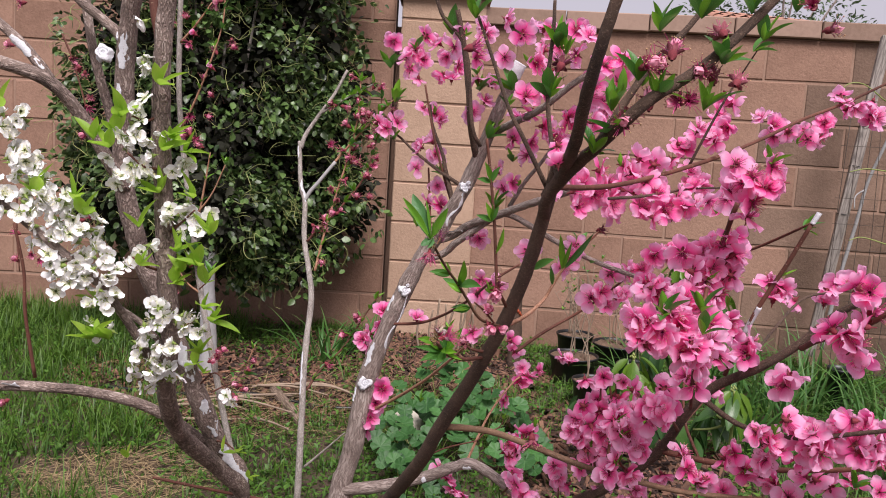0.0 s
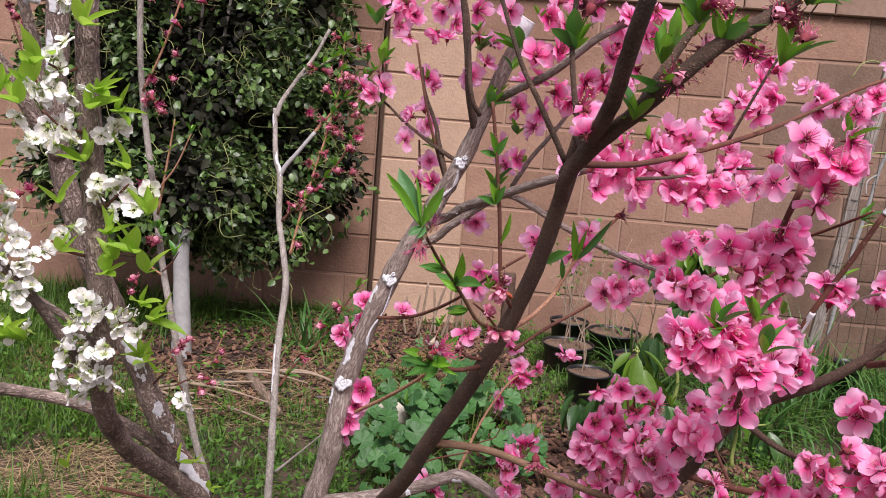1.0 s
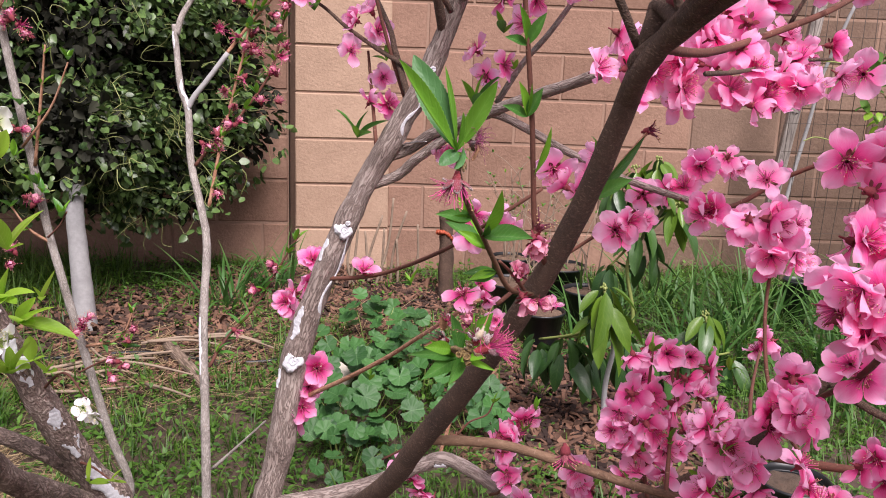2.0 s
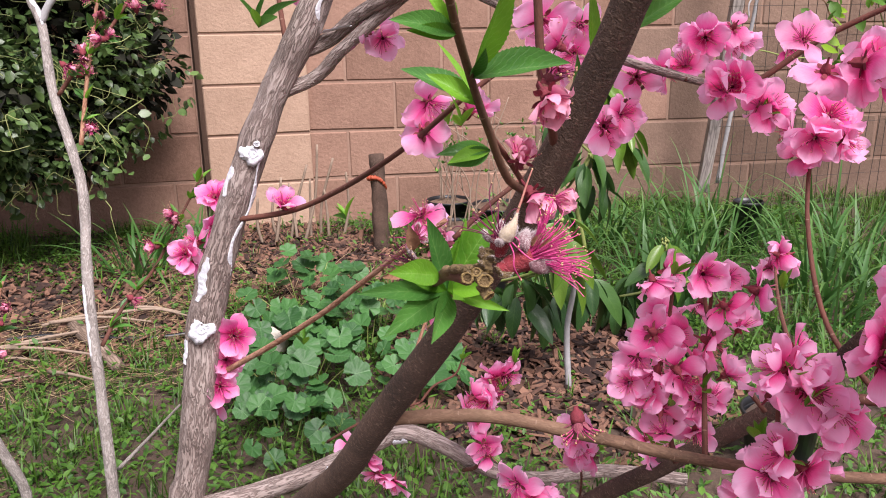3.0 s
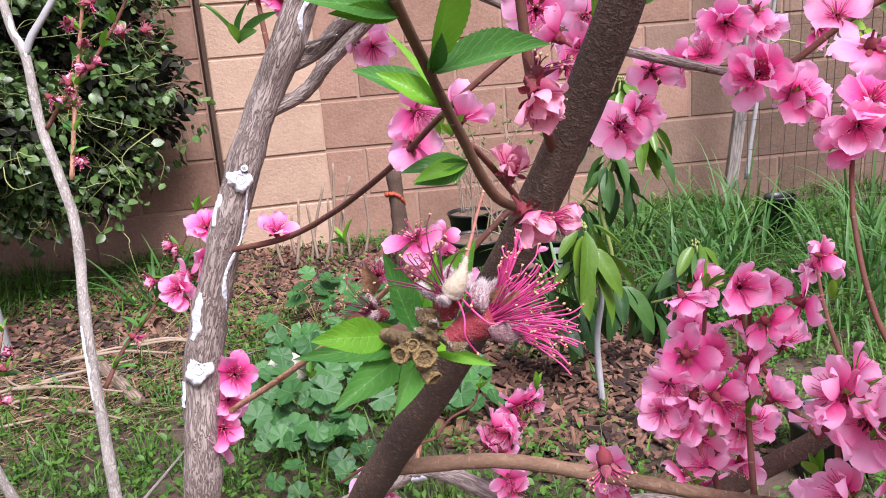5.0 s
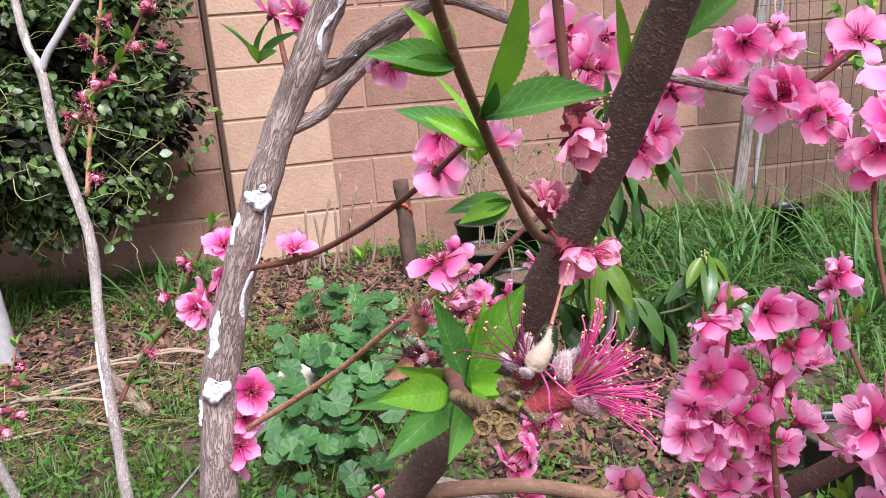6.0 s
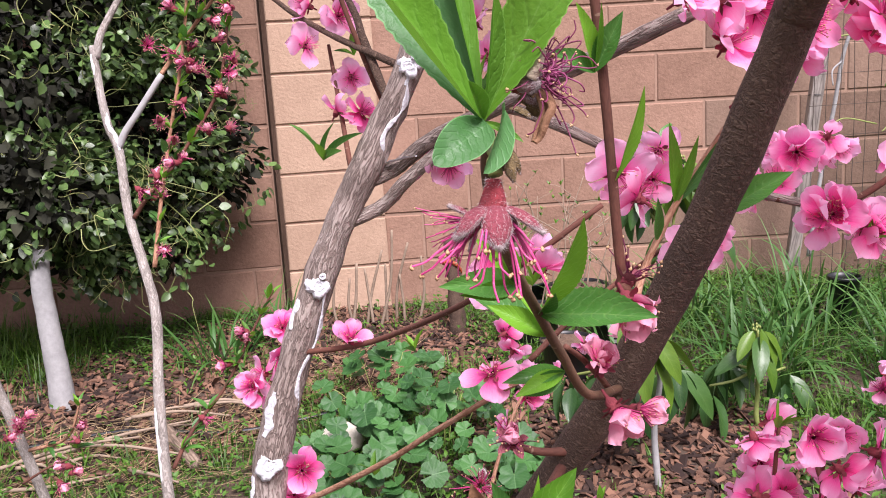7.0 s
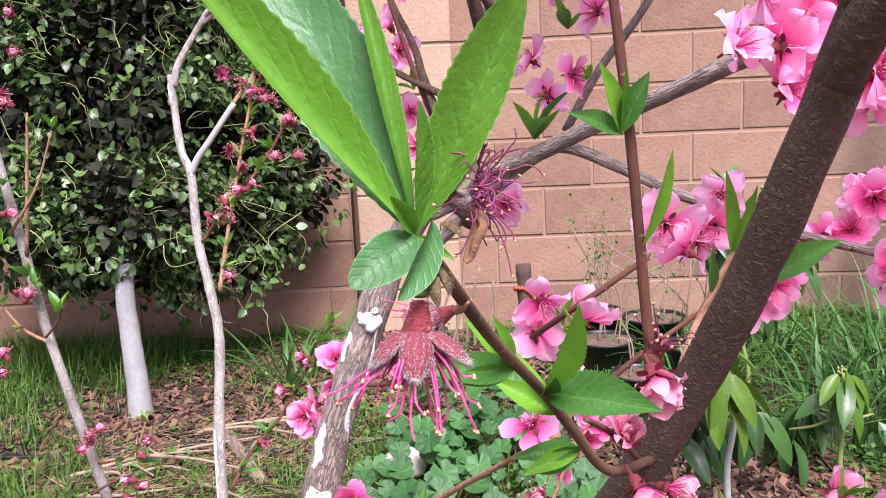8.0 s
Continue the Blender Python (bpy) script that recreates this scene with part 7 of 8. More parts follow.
W2 = [(-0.430, 1.020, 0.812), (-0.411, 1.040, 0.774), (-0.434, 1.030, 0.785), (-0.426, 1.040, 0.768), (-0.510, 0.960, 1.035), (-0.504, 0.960, 0.999), (-0.483, 0.980, 0.916), (-0.363, 1.010, 1.175), (-0.358, 1.000, 1.122), (-0.367, 1.000, 1.066), (-0.371, 1.000, 1.049), (-0.385, 1.000, 1.034), (-0.367, 1.000, 1.035), (-0.352, 1.010, 1.029), (-0.377, 1.010, 0.999), (-0.388, 1.010, 0.983), (-0.370, 1.010, 0.981), (-0.355, 1.020, 0.985), (-0.319, 1.030, 0.995), (-0.315, 1.030, 1.003), (-0.333, 1.030, 0.943), (-0.333, 1.030, 0.931), (-0.314, 1.030, 0.940), (-0.300, 1.030, 0.936), (-0.295, 1.030, 0.916)]
W3 = [(-0.321, 1.040, 0.912), (-0.376, 1.030, 0.876), (-0.368, 1.030, 0.884), (-0.357, 1.030, 0.893), (-0.387, 1.030, 0.865), (-0.355, 1.060, 0.804), (-0.347, 1.060, 0.793), (-0.366, 1.060, 0.788), (-0.373, 1.060, 0.779), (-0.324, 1.060, 0.795), (-0.305, 1.060, 0.791), (-0.381, 1.070, 0.745), (-0.361, 1.070, 0.746), (-0.350, 1.070, 0.743), (-0.372, 1.080, 0.723), (-0.388, 1.080, 0.730), (-0.348, 1.090, 0.714), (-0.403, 1.100, 0.695), (-0.351, 1.100, 0.694), (-0.382, 1.110, 0.676), (-0.301, 1.060, 0.773), (-0.337, 1.360, 0.589), (-0.326, 1.360, 0.578), (-0.410, 1.020, 1.004), (-0.399, 1.020, 0.972)]
for ws in (W1, W2, W3):
    blooms(PLUMT, ws, 0, 0.007, 1.0, "white")
for ws in (W1, W1, W1, W1, W3[5:20], W3[5:20], W2[8:24], W2[8:24]):
    blooms(PLUMT, [Vector(p) + Vector((rng.gauss(0, 0.010), rng.gauss(0.008, 0.006), rng.gauss(0, 0.010))) for p in ws], 0, 0.007, 0.95, "white")
for p in [(-0.420, 1.000, 1.028), (-0.402, 1.000, 1.019), (-0.396, 1.010, 1.037), (-0.337, 1.000, 1.100), (-0.304, 1.030, 0.960), (-0.281, 1.030, 0.913), (-0.294, 1.030, 0.871), (-0.319, 1.040, 0.860), (-0.434, 1.030, 0.764), (-0.427, 1.040, 0.808), (-0.338, 1.020, 1.019), (-0.369, 1.020, 0.919), (-0.483, 0.980, 0.958), (-0.439, 0.990, 0.953), (-0.331, 1.020, 1.038), (-0.519, 0.970, 1.059), (-0.308, 1.040, 0.869), (-0.324, 1.040, 0.887), (-0.291, 1.050, 0.811), (-0.279, 1.050, 0.792), (-0.364, 1.020, 0.868), (-0.422, 1.020, 0.774), (-0.411, 1.030, 0.765), (-0.429, 1.000, 0.932), (-0.313, 1.030, 1.017), (-0.385, 1.000, 1.058), (-0.348, 1.030, 0.964), (-0.330, 1.050, 0.843), (-0.308, 1.100, 0.734)]:
    whorl(PLUMT, p, (rng.uniform(-.7, .9), -.5, rng.uniform(0.3, 1)), rng.randint(4, 6), 0.95, PLUM_LEAVES, 0.8)
for p in [(-0.359, 1.440, 0.453), (-0.330, 1.430, 0.458), (-0.411, 1.420, 0.625), (-0.395, 1.420, 0.610), (-0.525, 1.400, 0.448), (-0.323, 1.500, 0.379), (-0.317, 1.200, 0.766), (-0.303, 1.100, 0.836)]:
    whorl(PLUMT, p, (rng.uniform(0, .9), -.4, rng.uniform(0.2, 1)), 3, 1.0, PLUM_LEAVES, 0.9)


def nearest(line, p):
    return min(range(len(line)), key=lambda i: (line[i] - Vector(p)).length)


def paint_on(parent, pts, r0, r1, a, b, angle, span, seed, per=6):
    """Paint along a limb between the places nearest to a and b."""
    line = spline(pts, per)
    i, j = sorted((nearest(line, a), nearest(line, b)))
    j = max(j, i + 2)
    u = (i + j) * 0.5 / (len(line) - 1)
    return paint_patch(parent, line[i:j + 1], (r0 + (r1 - r0) * u) * 1.03, angle, span, seed=seed)


for a, b, ang, sp, s in (((-0.430, 1.410, 0.685), (-0.419, 1.450, 0.589), 0.65, 0.60, 1), ((-0.416, 1.460, 0.553), (-0.398, 1.500, 0.462), 0.80, 0.48, 2), ((-0.395, 1.510, 0.447), (-0.356, 1.570, 0.322), 0.90, 0.52, 3),
                         ((-0.497, 1.270, 1.196), (-0.491, 1.280, 1.149), 0.0, 0.5, 4), ((-0.496, 1.290, 1.115), (-0.501, 1.300, 1.057), -0.3, 0.4, 5)):
    paint_on(PLUMT, STEM2, 0.0126, 0.0227, a, b, ang, sp, s)
for p, r_ in zip([(-0.516, 1.255, 1.160), (-0.493, 1.262, 1.190)], (0.010, 0.007)):
    paint_knot(PLUMT, Vector(p) + Vector((0, -0.001, 0)), r_, (0.1, -1, 0.3))
paint_patch(PLUMT, [(-0.627, 1.200, 1.170), (-0.615, 1.203, 1.159), (-0.600, 1.206, 1.142)], 0.0080, 0.1, 0.9, seed=16)
paint_patch(PLUMT, [(-0.597, 1.207, 1.138), (-0.591, 1.208, 1.131), (-0.584, 1.209, 1.123)], 0.0081, 0.5, 0.4, seed=17)
paint_patch(PLUMT, [(-0.730, 1.360, 0.598), (-0.718, 1.370, 0.592), (-0.705, 1.375, 0.589)], 0.0108, 0.1, 0.6, seed=15)

# ---------------------------------------------------------------- young peach behind the plum
YP = thing("peach_sapling", "young peach sapling with fading red blossom and new leaves", "tree", (-0.55, 2.0, 0.04), group="peach saplings")
YPS = [(-0.626, 1.950, 1.519), (-0.629, 1.960, 1.365), (-0.631, 1.970, 1.151), (-0.620, 1.980, 1.001), (-0.599, 1.985, 0.847), (-0.570, 1.990, 0.646), (-0.533, 2.000, 0.453), (-0.493, 2.010, 0.254), (-0.461, 2.020, 0.112)] + [(-0.53, 2.03, 0.0)]
limb(YP, "stem", YPS, 0.0060, 0.0090, BARK_PALE, 9, 0.08)
for a in ([(-0.622, 1.970, 1.063), (-0.586, 1.950, 1.126), (-0.545, 1.930, 1.220), (-0.515, 1.920, 1.313), (-0.511, 1.920, 1.403)], [(-0.626, 1.960, 1.265), (-0.580, 1.940, 1.312), (-0.545, 1.930, 1.358)], [(-0.586, 1.980, 0.791), (-0.560, 1.960, 0.921), (-0.545, 1.950, 1.005)], [(-0.571, 1.990, 0.646), (-0.602, 1.970, 0.677), (-0.625, 1.960, 0.720)], [(-0.525, 2.000, 0.439), (-0.450, 1.960, 0.469), (-0.419, 1.950, 0.532)]):
    limb(YP, "twig", a, 0.0032, 0.0016, BARK_TAN, 6)
    twig_ends(YP, a, 0.045, 0.75)
YPR = [(-0.538, 1.930, 1.354), (-0.496, 1.930, 1.273), (-0.485, 1.930, 1.256), (-0.541, 1.930, 1.207), (-0.533, 1.930, 1.245), (-0.564, 1.940, 1.180), (-0.587, 1.940, 1.285), (-0.598, 1.940, 1.263), (-0.553, 1.940, 1.093), (-0.607, 1.960, 1.043), (-0.576, 1.950, 1.024), (-0.568, 1.950, 1.018), (-0.611, 1.950, 1.324), (-0.525, 1.920, 1.361), (-0.598, 1.950, 1.091), (-0.651, 1.950, 1.309), (-0.539, 1.930, 1.141), (-0.513, 1.950, 0.505), (-0.531, 1.950, 0.482), (-0.433, 1.950, 0.466), (-0.420, 1.950, 0.489)]
for p in YPR:
    bloom(YP, p, None, 1.05, rng.choice(("withered",) * 7 + ("bud",)))
for p in [(-0.584, 1.950, 1.035), (-0.596, 1.950, 1.049), (-0.586, 1.960, 0.726), (-0.599, 1.960, 0.736), (-0.610, 1.950, 0.862), (-0.596, 1.950, 0.858), (-0.520, 1.970, 0.487), (-0.509, 1.970, 0.504), (-0.462, 1.970, 0.418), (-0.474, 1.970, 0.390), (-0.452, 1.970, 0.407), (-0.622, 1.950, 0.639), (-0.634, 1.950, 0.613)]:
    bloom(YP, p, None, 1.2, "withered")
for p in [(-0.575, 1.950, 0.763), (-0.539, 1.960, 0.701), (-0.609, 1.950, 0.813), (-0.570, 1.960, 0.747), (-0.440, 1.970, 0.447), (-0.503, 1.930, 0.982), (-0.593, 1.950, 0.902)]:
    whorl(YP, p, (rng.uniform(-.5, .5), -.3, 1), 5, 1.0)
limb(YP, "twig", [(-0.571, 1.975, 0.660), (-0.545, 1.960, 0.685), (-0.527, 1.950, 0.713)], 0.002, 0.0012, BARK_RED, 6)
limb(YP, "twig", [(-0.601, 1.970, 0.826), (-0.539, 1.940, 0.899), (-0.500, 1.920, 0.977)], 0.0026, 0.0014, BARK_TAN, 6)
limb(YP, "twig", [(-0.537, 1.990, 0.389), (-0.488, 1.970, 0.419), (-0.456, 1.970, 0.430)], 0.0024, 0.0014, BARK_RED, 6)
# red-budded twigs at the far side of the plum
for a in ([(-0.742, 1.600, 1.225), (-0.720, 1.600, 1.171), (-0.691, 1.600, 1.074), (-0.685, 1.600, 1.029)], [(-0.831, 1.600, 0.919), (-0.831, 1.600, 0.827), (-0.826, 1.600, 0.746)]):
    limb(YP, "twig", a, 0.002, 0.0012, BARK_RED, 6)
for p in [(-0.722, 1.600, 1.177), (-0.697, 1.600, 1.151), (-0.708, 1.600, 1.161), (-0.691, 1.600, 1.085), (-0.679, 1.600, 1.059), (-0.685, 1.600, 1.102), (-0.831, 1.600, 0.769), (-0.785, 1.600, 0.770), (-0.831, 1.600, 0.825), (-0.803, 1.600, 0.783), (-0.696, 1.600, 1.029), (-0.842, 1.600, 1.197), (-0.820, 1.600, 1.279), (-0.683, 1.600, 0.865), (-0.700, 1.600, 0.858), (-0.801, 1.500, 0.506)]:
    bloom(YP, p, None, 1.0, "withered")

# ---------------------------------------------------------------- pale forked sapling
FS = thing("peach_sapling", "slender pale-barked peach sapling with a forked top", "tree", (-0.30, 1.74, 0.04), group="peach saplings")
FST = [(-0.320, 1.905, 1.046), (-0.318, 1.900, 1.017), (-0.311, 1.890, 0.944), (-0.299, 1.885, 0.903), (-0.294, 1.870, 0.819), (-0.276, 1.840, 0.750), (-0.263, 1.815, 0.680)] + [(-0.268, 1.790, 0.564), (-0.265, 1.760, 0.417), (-0.264, 1.740, 0.254)] + [(-0.275, 1.73, 0.0)]
limb(FS, "stem", FST, 0.0048, 0.0080, BARK_PALE, 12, 0.18, swell=lambda u: 1 + 0.10 * max(0, math.sin(u * 75)) ** 6)
limb(FS, "stem", [(-0.317, 1.903, 1.029), (-0.309, 1.905, 1.057), (-0.299, 1.910, 1.077), (-0.277, 1.920, 1.114), (-0.246, 1.930, 1.163), (-0.219, 1.940, 1.222)], 0.0056, 0.0035, BARK_PALE, 9, 0.06)
limb(FS, "stem", [(-0.299, 1.885, 0.907), (-0.287, 1.885, 0.929), (-0.268, 1.885, 0.953), (-0.231, 1.890, 1.003)], 0.0052, 0.0042, WASH, 9, 0.06)
SH1 = [(-0.260, 1.830, 0.747), (-0.252, 1.840, 0.793), (-0.244, 1.850, 0.837), (-0.221, 1.850, 0.928), (-0.198, 1.850, 1.013), (-0.180, 1.850, 1.104), (-0.176, 1.850, 1.192)]
SH2 = [(-0.286, 1.865, 0.812), (-0.262, 1.860, 0.841), (-0.240, 1.860, 0.862), (-0.202, 1.870, 0.909), (-0.162, 1.870, 0.966), (-0.144, 1.880, 1.022), (-0.131, 1.880, 1.100), (-0.128, 1.880, 1.170)]
SH3 = [(-0.277, 1.920, 1.114), (-0.225, 1.920, 1.148), (-0.151, 1.900, 1.191)]
SH4 = [(-0.233, 1.890, 1.001), (-0.209, 1.900, 1.034), (-0.168, 1.900, 1.083), (-0.127, 1.880, 1.125), (-0.086, 1.860, 1.170)]
SH5 = [(-0.263, 1.800, 0.469), (-0.237, 1.830, 0.510), (-0.189, 1.850, 0.561), (-0.150, 1.860, 0.626), (-0.110, 1.870, 0.692)]
SH6 = [(-0.256, 1.760, 0.297), (-0.211, 1.750, 0.343), (-0.162, 1.740, 0.394)]
for a, m_ in ((SH1, BARK_TAN), (SH2, BARK_RED), (SH3, BARK_PALE), (SH4, BARK_TAN), (SH5, BARK_RED), (SH6, BARK_PALE)):
    limb(FS, "twig", a, 0.0032, 0.0016, m_, 7)
for a, step in ((SH1, 0.042), (SH2, 0.036), (SH3, 0.04), (SH4, 0.030), (SH5, 0.07)):
    twig_ends(FS, a, 0.026, 0.85, None, 4)
    line = spline(a, 8)
    acc = 0
    for p, q in zip(line, line[1:]):
        acc += (q - p).length
        if acc > step:
            acc = 0
            for _ in range(rng.randint(1, 2)):
                bloom(FS, q + Vector((rng.gauss(0, 0.014), -0.008, rng.gauss(0, 0.010))), None, 1.05, "withered")
paint_on(FS, FST, 0.0052, 0.0086, (-0.271, 1.790, 0.564), (-0.266, 1.770, 0.466), -0.8, 0.4, 21)
paint_on(FS, FST, 0.0052, 0.0086, (-0.315, 1.885, 0.950), (-0.306, 1.885, 0.906), 0.6, 0.55, 22)
paint_on(FS, FST, 0.0052, 0.0086, (-0.325, 1.900, 1.034), (-0.321, 1.895, 1.002), -0.5, 0.4, 23)


# ---------------------------------------------------------------- large evergreen shrub
def build_shrub():
    ob = thing("shrub", "dense dark evergreen shrub with tangled stems on a whitewashed trunk", "shrub", (-0.87, 3.24, 0.06))
    limb(ob, "trunk", [(-0.905, 3.26, 0.03), (-0.905, 3.26, 0.16), (-0.915, 3.27, 0.34), (-0.930, 3.31, 0.50), (-0.96, 3.50, 0.72)], 0.034, 0.028, WASH, 14, 0.08, "whitewashed trunk", swell=lambda u: 1 + 0.35 * (1 - u) ** 4)
    r = random.Random(4)
    lobes = [(-1.05, 3.58, 1.20, 0.60, 0.36, 0.58), (-0.75, 3.70, 1.55, 0.42, 0.34, 0.55), (-1.38, 3.57, 1.30, 0.30, 0.34, 0.62), (-1.00, 3.62, 1.95, 0.62, 0.42, 0.50),
             (-0.70, 3.72, 0.92, 0.44, 0.30, 0.40), (-0.46, 3.86, 0.80, 0.24, 0.18, 0.30), (-1.45, 3.56, 0.80, 0.28, 0.30, 0.34), (-1.12, 3.50, 0.72, 0.46, 0.28, 0.26), (-0.60, 3.76, 2.10, 0.34, 0.30, 0.45),
             (-0.50, 3.84, 1.25, 0.22, 0.2, 0.40), (-0.80, 3.58, 0.66, 0.28, 0.24, 0.18), (-0.58, 3.74, 0.60, 0.20, 0.16, 0.22), (-0.92, 3.30, 0.74, 0.30, 0.20, 0.22), (-1.25, 3.35, 0.80, 0.26, 0.2, 0.26), (-0.86, 3.62, 0.52, 0.26, 0.16, 0.20), (-0.62, 3.66, 0.50, 0.16, 0.14, 0.18), (-1.20, 3.55, 0.56, 0.22, 0.16, 0.16)]
    weights = [a[3] * a[5] for a in lobes]

    def where(q):
        cx, cy, cz, rx, ry, rz = q.choices(lobes, weights)[0]
        d = Vector((q.gauss(0, 1), q.gauss(-0.35, 1), q.gauss(0, 1))).normalized()
        k = (q.uniform(0.86, 1.0) if q.random() < 0.8 else q.uniform(0.5, 0.8)) * (1 + 0.26 * noise.noise(Vector((d.x * 3 + cx, d.y * 3, d.z * 3 + cz))))
        p = Vector((cx + d.x * rx * k, cy + d.y * ry * k, cz + d.z * rz * k))
        if p.y > 4.14 or noise.noise(p * 5.5) + 0.7 * noise.noise(p * 13) < (0.16 if k > 0.8 else -0.10):
            return None
        return p, d + Vector((0, -0.2, -0.35))
    g = Geo()
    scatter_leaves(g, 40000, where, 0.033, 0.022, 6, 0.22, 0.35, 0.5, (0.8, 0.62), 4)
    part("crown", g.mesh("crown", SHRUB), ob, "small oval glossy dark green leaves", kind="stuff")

    # Core of near-black leaves that paints the crown's deep shade behind the outer ones.
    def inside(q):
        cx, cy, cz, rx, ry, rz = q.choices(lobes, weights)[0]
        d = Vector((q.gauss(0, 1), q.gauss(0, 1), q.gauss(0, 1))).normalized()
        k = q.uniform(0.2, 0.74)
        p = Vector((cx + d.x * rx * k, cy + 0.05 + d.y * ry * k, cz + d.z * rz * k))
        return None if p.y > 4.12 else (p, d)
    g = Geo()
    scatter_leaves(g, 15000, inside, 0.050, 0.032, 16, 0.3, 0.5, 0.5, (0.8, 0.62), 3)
    part("old_growth", g.mesh("old_growth", SHADE_LEAF), ob, "near-black leaves inside the shrub, its inner shade put into their colour", kind="stuff")
    for _ in range(130):
        spot = where(r)
        if spot is None:
            continue
        p, d = spot
        p = p + Vector((0, -0.05, 0))
        e = p + Vector((r.gauss(0, 0.11), r.uniform(-0.05, 0.02), r.gauss(-0.04, 0.10)))
        mid = p.lerp(e, 0.5) + Vector((r.gauss(0, 0.05), r.uniform(-0.05, 0), r.gauss(0.02, 0.05)))
        limb(ob, "stem", [p, p.lerp(mid, 0.5) + Vector((r.gauss(0, 0.02), 0, r.gauss(0, 0.02))), mid, e], 0.0017, 0.0009, VINE_STEM, 5, 0.0, per=4)
    g = Geo()
    for _ in range(3000):
        spot = where(r)
        if spot is None:
            continue
        p = spot[0] + Vector((0, -0.03, 0))
        d = Vector((r.gauss(0, 1), r.gauss(-0.1, 0.25), r.gauss(-0.1, 1))).normalized()
        pts = [p]
        for _k in range(4):
            d = (d + Vector((r.gauss(0, 0.9), r.gauss(0, 0.2), r.gauss(-0.10, 0.9)))).normalized()
            pts.append(pts[-1] + d * r.uniform(0.018, 0.045))
        tube(g, pts, 0.0015, 0.0007, 4, 0, 0, 2, caps=False)
    part("stem_tangle", g.mesh("stem_tangle", VINE_STEM), ob, "tangle of thin yellow-green stems", kind="stuff")
    for k in range(9):
        a = r.uniform(0, 6.28)
        limb(ob, "limb", [(-1.04, 3.66, 0.62 + 0.02 * k), (-1.04 + 0.2 * math.cos(a), 3.66 + 0.08 * math.sin(a), 0.95), (-1.04 + 0.45 * math.cos(a), 3.68 + 0.15 * math.sin(a), 1.35 + 0.05 * k)], 0.016, 0.005, BARK_PALE, 6)
    # trailing sprays at the foot
    for k in range(26):
        x = r.uniform(-1.65, -0.35)
        p = Vector((x, 3.62 + 0.25 * (x + 1.05) ** 2 + r.uniform(-0.12, 0.2), r.uniform(0.60, 0.75)))
        e = p + Vector((r.gauss(0, 0.12), r.uniform(-0.1, 0.05), -r.uniform(0.12, 0.34)))
        limb(ob, "stem", [p, p.lerp(e, 0.5) + Vector((r.gauss(0, 0.04), -0.03, 0)), e], 0.0026, 0.0012, STEM_GREEN, 5, 0, per=4)
        g = Geo()
        scatter_leaves(g, 16, lambda q: (p.lerp(e, q.uniform(0.2, 1.05)) + Vector((q.gauss(0, 0.022), q.gauss(0, 0.022), q.gauss(0, 0.015))), Vector((q.gauss(0, 1), -0.4, -0.3))), 0.040, 0.030, 100 + k, 0.2, 0.3, 0.5, (0.8, 0.6), 4)
        part("spray", g.mesh("spray", SHRUB), ob, kind="stuff")


build_shrub()

